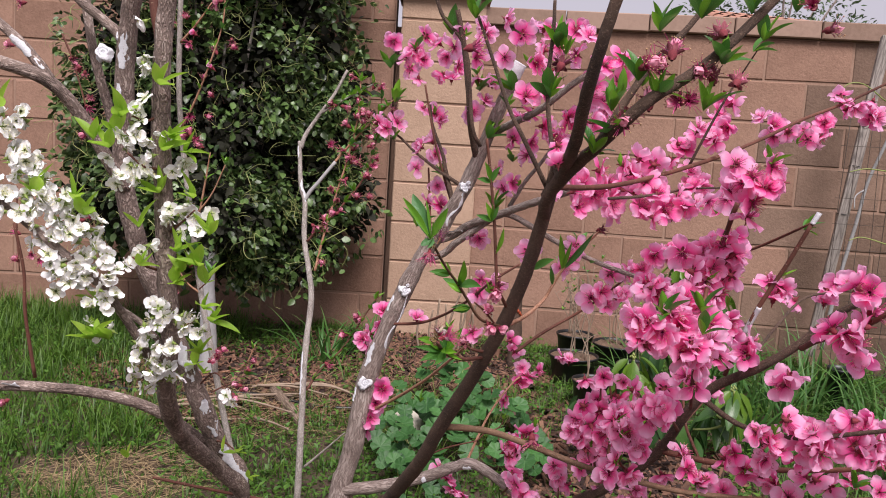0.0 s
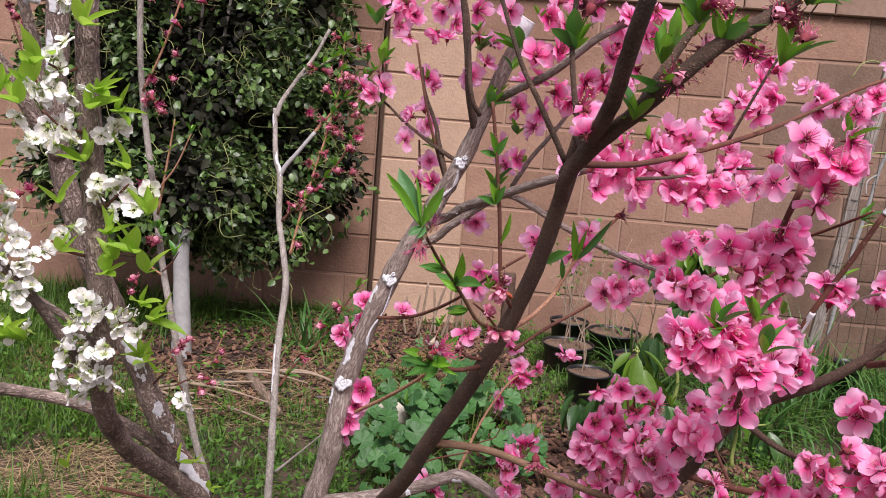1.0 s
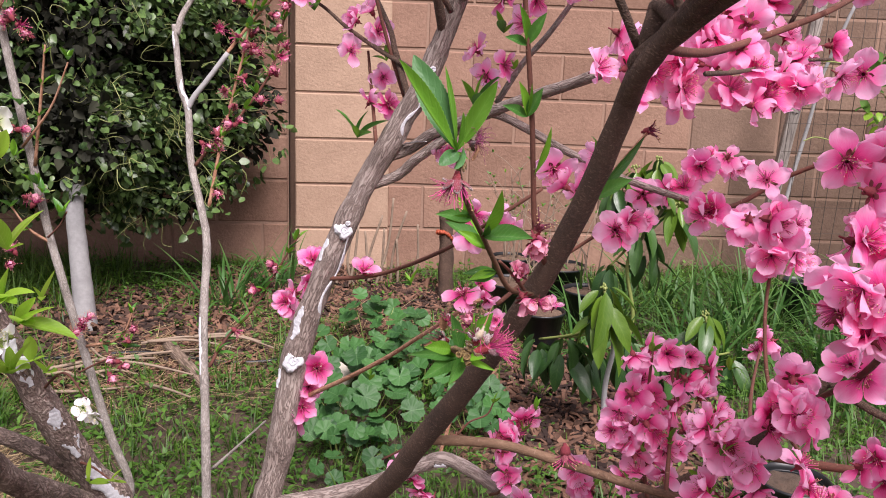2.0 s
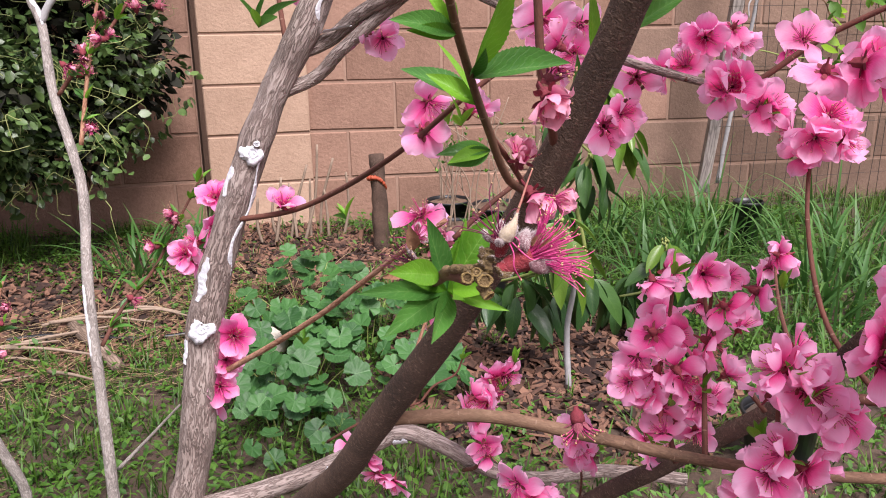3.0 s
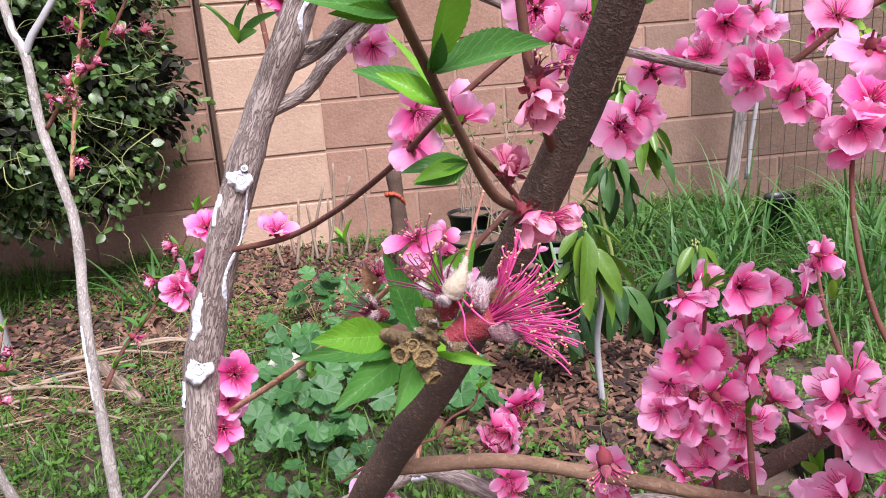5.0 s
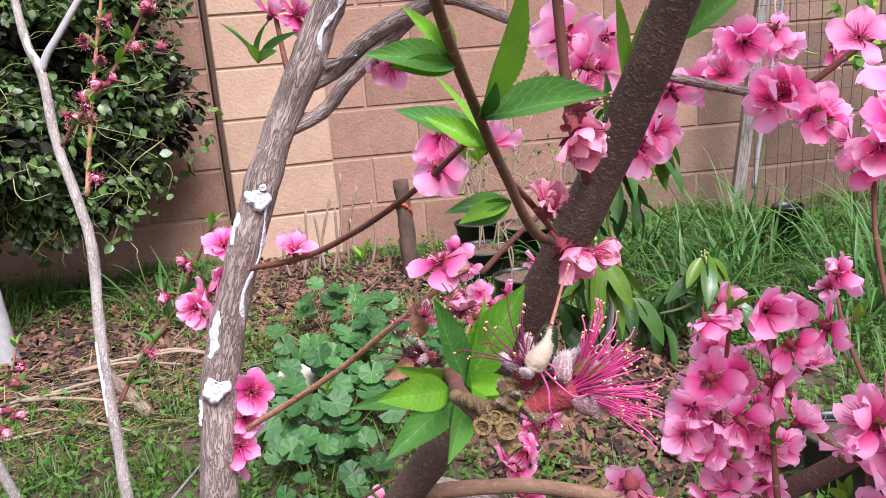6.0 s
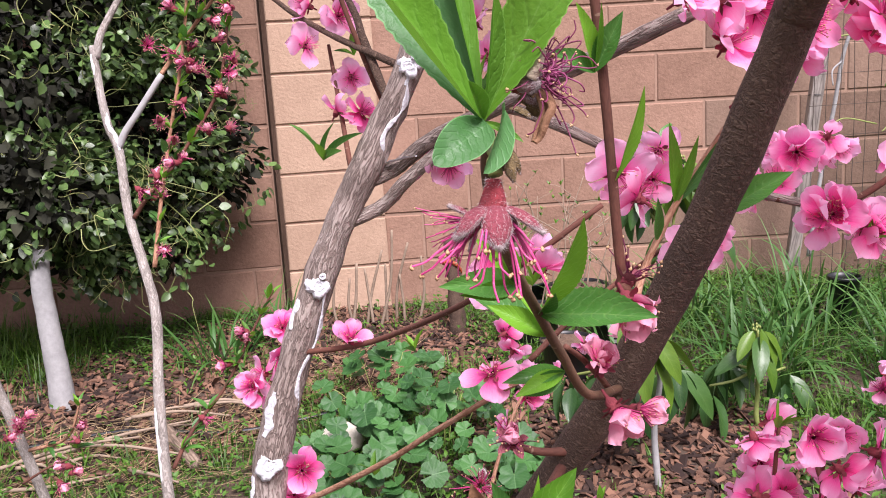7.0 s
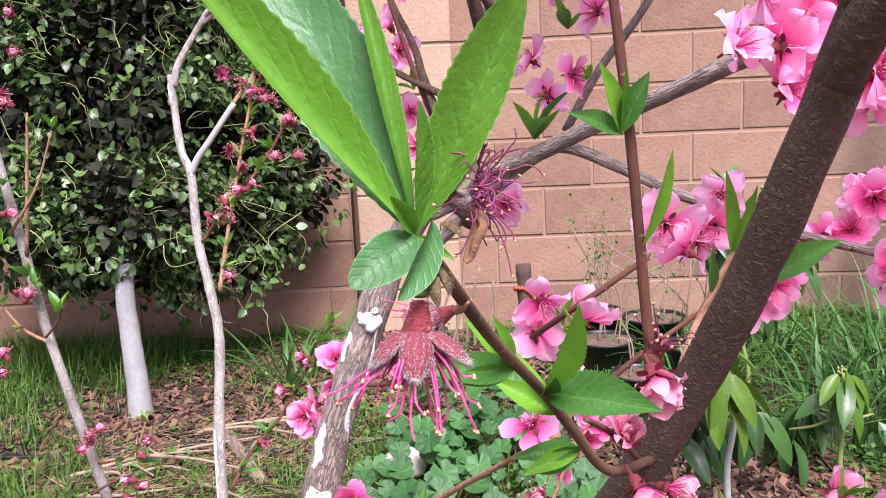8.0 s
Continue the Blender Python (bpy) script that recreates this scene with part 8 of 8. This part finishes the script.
# ---------------------------------------------------------------- nursery pots
def nursery_pot(x, y, r, h, twigs, seed, label_panel=False):
    rr = random.Random(seed)
    z = ground_z(x, y) + 0.004
    ob = thing("plant_pot", "black plastic nursery pot filled with brown potting mix", "plant pot", (x, y, z), group="nursery pots")
    at = Matrix.Translation((x, y, z))
    g = Geo()
    lathe(g, [(0.001, 0.0), (r * 0.74, 0.0), (r * 0.78, 0.006), (r * 0.93, h * 0.86), (r * 0.96, h * 0.86), (r * 0.965, h * 0.93), (r * 1.0, h * 0.93), (r * 1.02, h * 0.975), (r * 1.0, h), (r * 0.955, h), (r * 0.94, h * 0.9), (r * 0.80, h * 0.3)], 32)
    part("body", g.mesh("body", BLACK_PLASTIC), ob, m=at)
    g = Geo()
    n = 26
    top = 0.90 if twigs else 0.84
    rings = [(r * (0.945 if twigs else 0.87) * k / 7, h * top + 0.012 * (1 - k / 7)) for k in range(8)]
    lathe(g, [(max(a, 0.0005), b) for a, b in rings], n)
    v = g.v[0]
    for i in range(len(v)):
        v[i][2] += 0.008 * noise.noise(Vector(v[i]) * 40 + Vector((x, y, 0)))
    part("potting_mix", g.mesh("potting_mix", SOIL if not twigs else POT_SOIL), ob, "brown crumbly potting mix", at)
    for k in range(twigs):
        a = rr.uniform(0, 6.28)
        p = Vector((x + rr.gauss(0, r * 0.25), y + rr.gauss(0, r * 0.25), z + h * 0.9))
        q = p + Vector((rr.gauss(0, 0.03), rr.gauss(0, 0.02), rr.uniform(0.10, 0.22)))
        e = q + Vector((rr.gauss(0, 0.08), rr.gauss(0, 0.03), rr.uniform(0.08, 0.22)))
        limb(ob, "twig", [p, q, e], 0.0032, 0.0014, DEAD_TWIG, 6)
        for _ in range(3):
            s = q.lerp(e, rr.random())
            t = s + Vector((rr.gauss(0, 0.07), rr.gauss(0, 0.03), rr.uniform(0.0, 0.12)))
            limb(ob, "twig", [s, s.lerp(t, 0.5) + Vector((0, 0, 0.01)), t], 0.0018, 0.0008, DEAD_TWIG, 5)
            whorl(ob, t, (0, 0, 1), 4, 0.6, PEACH_LEAVES[:5])
    if label_panel:
        g = Geo()
        for k, (u0, u1, w0, w1) in enumerate(((-0.55, 0.0, 0.72, 0.86), (-0.5, 0.05, 0.50, 0.58), (-0.5, -0.1, 0.38, 0.46), (-0.45, 0.1, 0.26, 0.32))):
            vs = []
            for zz in (w0, w1):
                for m in range(6):
                    a = -math.pi / 2 + u0 + (u1 - u0) * m / 5
                    q = r * (0.78 + 0.17 * zz) + 0.0035
                    vs.append((q * math.cos(a), q * math.sin(a), h * zz))
            g.add(vs, [(m, m + 1, m + 7, m + 6) for m in range(5)], [(0, 0)] * 12)
        part("print", g.mesh("print", LABEL), ob, "worn pale printing", at)
    return ob


for (px, py, pz), r_, h_, tw, lb in zip([(0.904, 3.620, 0.209), (0.663, 3.420, 0.166), (0.897, 3.220, 0.213), (0.679, 3.050, 0.122), (0.725, 3.750, 0.215)], (0.118, 0.110, 0.090, 0.085, 0.09), (0.23, 0.24, 0.24, 0.17, 0.26), (7, 5, 3, 2, 6), (0, 0, 1, 0, 0)):
    nursery_pot(px, py, r_, max(0.12, pz - ground_z(px, py)), tw, int(px * 1000), bool(lb))
nursery_pot(0.975, 1.950, 0.080, 0.120, 0, 77)
nursery_pot(1.766, 3.250, 0.055, 0.19, 0, 78)


# ---------------------------------------------------------------- drooping broad-leaved saplings
AVO = [leaf_mesh("leaf", AVOCADO, length=0.15, width=0.052, n=9, fold=0.28, curl=0.7, across=2, shape=(0.8, 0.75), wave=0.05),
       leaf_mesh("leaf", AVOCADO, length=0.13, width=0.046, n=9, fold=0.4, curl=0.4, across=2, shape=(0.8, 0.75), wave=0.05)]
AVO_NEW = [leaf_mesh("leaf", AVOCADO_NEW, length=0.15, width=0.046, n=9, fold=0.3, curl=0.6, across=2, shape=(0.8, 0.75), wave=0.05),
           leaf_mesh("leaf", AVOCADO_NEW, length=0.10, width=0.036, n=9, fold=0.45, curl=0.3, across=2, shape=(0.8, 0.75))]


def avocado(base, stem, tops, seed, label, painted=None):
    r = random.Random(seed)
    ob = thing("avocado_sapling", label, "sapling", (base[0], base[1], ground_z(base[0], base[1])), group="avocado saplings")
    limb(ob, "stem", [(base[0], base[1], ground_z(base[0], base[1]) - 0.01)] + stem, 0.0085, 0.0050, painted or STEM_GREEN, 9, 0.12)
    for (p, count, fresh, size) in tops:
        p = Vector(p)
        for k in range(count):
            a = 2.4 * k + r.uniform(-0.3, 0.3)
            d = Vector((math.cos(a), math.sin(a) * 0.8 - 0.15, r.uniform(-2.2, -0.45)))
            s = p + Vector((math.cos(a) * 0.018, math.sin(a) * 0.018, r.uniform(-0.02, 0.02) - 0.004 * k))
            part("leaf", r.choice(AVO_NEW if r.random() < fresh else AVO), ob, m=along(s, d, size=size * r.uniform(0.75, 1.15), bank=r.uniform(-0.6, 0.6)))
        if fresh > 0.4:
            g = Geo()
            for k in range(9):
                bead(g, p + Vector((r.gauss(0, 0.008), r.gauss(0, 0.008), 0.002 + r.uniform(0, 0.012))), 0.004, 0, 1.6)
            part("bud_tuft", g.mesh("bud_tuft", STEM_GREEN), ob)
        limb(ob, "shoot", [stem[-1], (Vector(stem[-1]) + p) * 0.5 + Vector((0, 0, -0.01)), p], 0.0045, 0.0035, STEM_GREEN, 7)


avocado((0.69, 2.38), [(0.680, 2.380, 0.168), (0.686, 2.360, 0.287), (0.668, 2.350, 0.368)], [((0.638, 2.330, 0.458), 20, 0.80, 0.95), ((0.591, 2.480, 0.281), 11, 0.05, 0.9), ((0.538, 2.550, 0.254), 10, 0.0, 0.9), ((0.672, 2.480, 0.241), 9, 0.0, 0.9), ((0.791, 2.520, 0.262), 9, 0.05, 0.95)], 1, "avocado sapling with drooping leaves on a white-painted stem", WASH)
avocado((0.98, 3.02), [(1.006, 3.020, 0.172), (0.968, 3.020, 0.357), (1.016, 3.020, 0.498)], [((1.036, 3.000, 0.724), 20, 0.8, 1.0), ((0.971, 3.030, 0.691), 9, 0.5, 0.95), ((1.113, 2.980, 0.575), 12, 0.6, 1.0), ((0.915, 3.050, 0.619), 8, 0.1, 0.9), ((0.998, 3.000, 0.501), 11, 0.05, 0.95), ((0.918, 3.050, 0.349), 8, 0.0, 0.9), ((1.059, 3.050, 0.391), 6, 0.0, 0.9)], 2, "taller avocado sapling with glossy drooping leaves", STEM_GREEN)
avocado((1.10, 2.62), [(1.074, 2.620, 0.041), (1.075, 2.620, 0.116), (1.076, 2.620, 0.189)], [((1.062, 2.600, 0.303), 15, 0.7, 0.85), ((1.029, 2.700, 0.198), 11, 0.05, 0.9), ((0.953, 2.650, 0.143), 9, 0.0, 0.9), ((1.216, 2.720, 0.142), 8, 0.0, 0.85)], 3, "small avocado sapling with a yellowish flower tuft")

# ---------------------------------------------------------------- mallow
def build_mallow():
    r = random.Random(12)
    meshes = []
    for s in range(4):
        angles = np.linspace(0.20, 2 * math.pi - 0.20, 43)
        v = [(0, 0, 0)]
        for ring in (0.5, 1.0):
            for a in angles:
                q = ring * (1 + (0.14 * abs(math.cos(3.5 * a)) + 0.035 * math.cos(26 * a)) * ring)
                v.append((q * math.sin(a), -q * math.cos(a) + 0.12, 0.16 * ring + (0.13 * abs(math.cos(3.5 * a)) - 0.05) * ring + 0.05 * math.cos(2 * a + s * 1.6) * ring))
        n = len(angles)
        faces = [(0, k, k + 1) for k in range(1, n)] + [(k, n + k, n + k + 1, k + 1) for k in range(1, n)]
        g = Geo()
        g.add(np.array(v) * 0.025, faces, [(0.5 + p[0] * 0.42, 0.5 + p[1] * 0.4) for p in v])
        meshes.append(g.mesh("leaf", MALLOW))
    for i, (cx, cy, rad, count, h) in enumerate(((0.02, 2.55, 0.20, 60, 0.19), (0.22, 2.70, 0.20, 55, 0.20), (0.10, 2.95, 0.20, 46, 0.22), (-0.02, 2.30, 0.14, 26, 0.12), (0.34, 2.45, 0.14, 26, 0.14))):
        ob = thing("mallow", "low mallow plant with rounded lobed green leaves", "plant", (cx, cy, ground_z(cx, cy)), group="mallow plants")
        for k in range(count):
            a, q = r.uniform(0, 6.28), math.sqrt(r.random()) * rad
            x, y = cx + q * math.cos(a), cy + q * math.sin(a)
            z = ground_z(x, y) + h * (1 - 0.6 * (q / rad) ** 2) * r.uniform(0.45, 1.05)
            foot = Vector((cx + (x - cx) * 0.4, cy + (y - cy) * 0.4, ground_z(cx, cy)))
            d = Vector((r.gauss(0, 0.4), -0.45 + r.gauss(0, 0.4), 1))
            part("leaf", r.choice(meshes), ob, m=aim((x, y, z), d, r.uniform(0, 6.28), r.uniform(0.65, 1.35)))
            if k % 3 == 0:
                limb(ob, "stalk", [foot, foot.lerp(Vector((x, y, z)), 0.6) + Vector((0, 0, 0.02)), (x, y, z)], 0.0016, 0.0011, STEM_GREEN, 5, per=3)


build_mallow()

# ---------------------------------------------------------------- post, stake and wire at the wall
def build_post():
    ob = thing("fence_post", "weathered grey wooden post leaning against the wall", "fence post", (1.777, 3.700, 0.035))
    a, b = Vector((1.833, 3.680, 0.197)), Vector((1.985, 3.620, 1.685))
    d = (b - a).normalized()
    bm = bmesh.new()
    bmesh.ops.create_cube(bm, size=1, matrix=Matrix.Diagonal((0.062, 0.045, (b - a).length, 1)))
    bmesh.ops.subdivide_edges(bm, edges=[e for e in bm.edges if abs(e.verts[0].co.z - e.verts[1].co.z) > 0.1], cuts=10)
    bmesh.ops.bevel(bm, geom=bm.edges[:], offset=0.003, segments=1, affect="EDGES")
    for v in bm.verts:
        v.co.x += 0.004 * noise.noise(v.co * 6)
    uvl = bm.loops.layers.uv.new("UVMap")
    for f in bm.faces:
        for lp in f.loops:
            lp[uvl].uv = (lp.vert.co.x + lp.vert.co.y, lp.vert.co.z)
    me = bpy.data.meshes.new("post")
    bm.to_mesh(me)
    bm.free()
    me.materials.append(OLD_WOOD)
    part("post", me, ob, m=aim((a + b) / 2, d))
    for t in (0.25, 0.45, 0.6, 0.72):
        c = a.lerp(b, t)
        g = Geo()
        q = d.to_track_quat("Z", "Y")
        tube(g, [c + q @ Vector((0.036 * math.cos(k), 0.027 * math.sin(k), 0.012 * math.sin(k * 0.5))) for k in np.linspace(0, 6.28, 11)], 0.0016, 0.0016, 5, 0, smooth=True, per=2)
        part("tie", g.mesh("tie", BLACK_PLASTIC), ob, "twisted dark wire tie")
    st = thing("stake", "crooked white-painted branch leaning by the post", "stake", (1.827, 3.550, 0.283))
    limb(st, "pole", [(1.830, 3.560, 0.254), (1.846, 3.550, 0.444), (1.873, 3.540, 0.657), (1.901, 3.530, 0.841), (1.923, 3.520, 1.021), (1.966, 3.500, 1.186), (2.006, 3.490, 1.312)], 0.0095, 0.0065, WASH, 10, 0.25)
    limb(st, "side_twig", [(1.921, 3.520, 1.000), (1.868, 3.500, 0.967), (1.865, 3.490, 0.912)], 0.004, 0.0025, WASH, 7)


build_post()


def build_wire():
    ob = thing("wire_fence", "rusty wire mesh fence panel standing before the wall", "fence", (2.3, 3.5, 0.08))
    r = random.Random(2)
    for k in range(26):
        x = 1.80 + k * 0.052
        g = Geo()
        tube(g, [(x + r.gauss(0, 0.004), 3.52, 0.08), (x + r.gauss(0, 0.008), 3.50 + r.gauss(0, 0.01), 0.7), (x + r.gauss(0, 0.006), 3.49, 1.32)], 0.0015, 0.0015, 5, 0, per=4)
        part("wire", g.mesh("wire", WIRE), ob)
    for k in range(11):
        z = 0.15 + k * 0.115
        g = Geo()
        tube(g, [(1.78, 3.505, z), (2.4, 3.50 + r.gauss(0, 0.01), z + r.gauss(0, 0.01)), (3.12, 3.51, z)], 0.0011, 0.0011, 5, 0, per=6)
        part("wire", g.mesh("wire", WIRE), ob)
    v = thing("vine", "thin green vine climbing on the wire fence", "vine", (2.2, 3.48, 0.09))
    for a in ([(1.922, 3.450, 1.382), (1.821, 3.450, 1.447), (1.743, 3.440, 1.442), (1.702, 3.440, 1.379)], [(2.173, 3.400, 0.740), (2.049, 3.400, 0.760), (2.004, 3.400, 0.736)], [(1.968, 3.450, 1.084), (1.874, 3.450, 1.089), (1.798, 3.440, 1.072)], [(2.019, 3.450, 0.762), (1.895, 3.450, 0.790), (1.831, 3.440, 0.774)]):
        limb(v, "stem", a, 0.003, 0.002, STEM_GREEN, 6)
    for k in range(16):
        c = Vector((r.uniform(2.12, 2.95), 3.42, r.uniform(0.70, 1.30)))
        limb(v, "stem", [c + Vector((r.uniform(0.05, 0.25), 0.05, -r.uniform(0.1, 0.3))), c + Vector((0.05, 0.02, -0.05)), c, c + Vector((-r.uniform(0.05, 0.14), -0.02, r.uniform(-0.05, 0.04)))], 0.0028, 0.0014, BARK_TAN if k % 3 else STEM_GREEN, 5, per=4)
        g = Geo()
        scatter_leaves(g, 13, lambda q: (c + Vector((q.gauss(-0.02, 0.05), q.gauss(-0.02, 0.02), q.gauss(0, 0.04))), Vector((q.gauss(0, 0.6), -0.8, q.gauss(-0.3, 0.5)))), 0.062, 0.036, 31 + k, shape=(0.8, 0.6), n=4)
        part("spray", g.mesh("spray", PLUM if k % 3 == 0 else WEED), v, kind="stuff")


build_wire()

# ---------------------------------------------------------------- dead stalks, stump, sticks, log, stone
def build_stalks():
    ob = thing("dead_shrub", "bundle of dry cut stalks standing in the mulch", "shrub", (0.12, 3.72, 0.07))
    r = random.Random(6)
    for x, y, e in ((0.02, 3.70, (0.06, 3.68, 0.36)), (0.05, 3.72, (0.03, 3.70, 0.30)), (0.08, 3.74, (0.16, 3.70, 0.40)), (0.11, 3.72, (0.09, 3.72, 0.33)), (0.13, 3.70, (0.20, 3.66, 0.48)), (0.16, 3.73, (0.17, 3.73, 0.34)),
                    (0.20, 3.74, (0.26, 3.70, 0.42)), (0.23, 3.72, (0.22, 3.70, 0.30)), (-0.02, 3.74, (-0.03, 3.72, 0.28)), (0.29, 3.74, (0.31, 3.72, 0.36))):
        limb(ob, "stalk", [(x, y, ground_z(x, y) - 0.01), ((x + e[0]) / 2 + r.gauss(0, 0.012), (y + e[1]) / 2, (0.07 + e[2]) / 2), e], 0.0065, 0.0045, DEAD_TWIG, 7, 0.2)
    st = thing("stump", "dark cut stump with an orange plastic tie", "stump", [(0.348, 3.344, 0.070)][0])
    b = Vector([(0.348, 3.344, 0.070)][0])
    top = Vector((0.402, 3.550, 0.448))
    b = Vector((top.x + 0.01, 3.56, 0.05))
    limb(st, "trunk", [b, b.lerp(top, 0.5) + Vector((0.006, 0, 0)), top], 0.034, 0.026, BARK_DARK, 10, 0.25)
    g = Geo()
    c = b.lerp(top, 0.78)
    tube(g, [c + Vector((0.030 * math.cos(k), 0.030 * math.sin(k), 0.012 * math.sin(k * 1.7) - 0.014 * (k - 4))) for k in np.linspace(3.2, 6.9, 12)], 0.009, 0.004, 9, 0.9)
    part("tie", g.mesh("tie", ORANGE), st, "orange plastic tie")


build_stalks()


def build_ground_things():
    r = random.Random(13)
    for k in range(14):
        x, y, a = r.uniform(-0.95, -0.45), r.uniform(2.65, 3.2), r.gauss(-0.40, 0.55)
        l = r.uniform(0.12, 0.42)
        z = ground_z(x, y) + r.uniform(0.012, 0.04)
        ob = thing("stick", "dry pale stick lying on the ground", "stick", (x, y, z), group="pruned sticks")
        e = Vector((x + l * math.cos(a), y + l * math.sin(a), ground_z(x, y) + r.uniform(0.012, 0.05)))
        limb(ob, "stick", [(x, y, z), Vector((x, y, z)).lerp(e, 0.5) + Vector((0, r.gauss(0, 0.02), 0.006)), e], r.uniform(0.003, 0.007), 0.0025, DEAD_TWIG, 6, 0.15)
    a, b = Vector([(-0.589, 3.063, 0.050)][0]), Vector([(-0.343, 2.573, 0.050)][0])
    lg = thing("log", "split weathered wooden log lying in the grass", "log", a)
    limb(lg, "log", [a + Vector((0, 0, 0.016)), a.lerp(b, 0.35) + Vector((0, 0, 0.018)), a.lerp(b, 0.7) + Vector((0, 0, 0.008))], 0.022, 0.017, LOG_WOOD, 12, 0.35)
    c = Vector([(-0.044, 2.728, 0.060)][0])
    g = Geo()
    n, m = 14, 9
    vs, fs = [], []
    for i in range(m + 1):
        th = math.pi * i / m
        for j in range(n):
            ph = 2 * math.pi * j / n
            d = Vector((math.sin(th) * math.cos(ph), math.sin(th) * math.sin(ph), math.cos(th)))
            k = 1 + 0.22 * noise.noise(d * 1.7 + Vector((4, 0, 0)))
            vs.append((c.x + d.x * 0.060 * k, c.y + d.y * 0.05 * k, c.z + 0.02 + d.z * 0.042 * k))
    for i in range(m):
        for j in range(n):
            fs.append((i * n + j, i * n + (j + 1) % n, (i + 1) * n + (j + 1) % n, (i + 1) * n + j))
    g.add(vs, fs, [(0, 0)] * len(vs))
    stn = new("stone", g.mesh("stone", STONE))
    tagged(stn, "pale rounded stone lying among the mallow leaves", "stone")
    ob = thing("irrigation_hose", "thin black irrigation hose running over the mulch", "hose", (-0.8, 2.95, 0.06))
    limb(ob, "tube", [(x, y, ground_z(x, y) + 0.012) for x, y in ((-1.25, 3.0), (-0.95, 2.97), (-0.65, 2.99), (-0.35, 2.94), (-0.05, 2.98))], 0.006, 0.006, BLACK_PLASTIC, 7, 0)


build_ground_things()
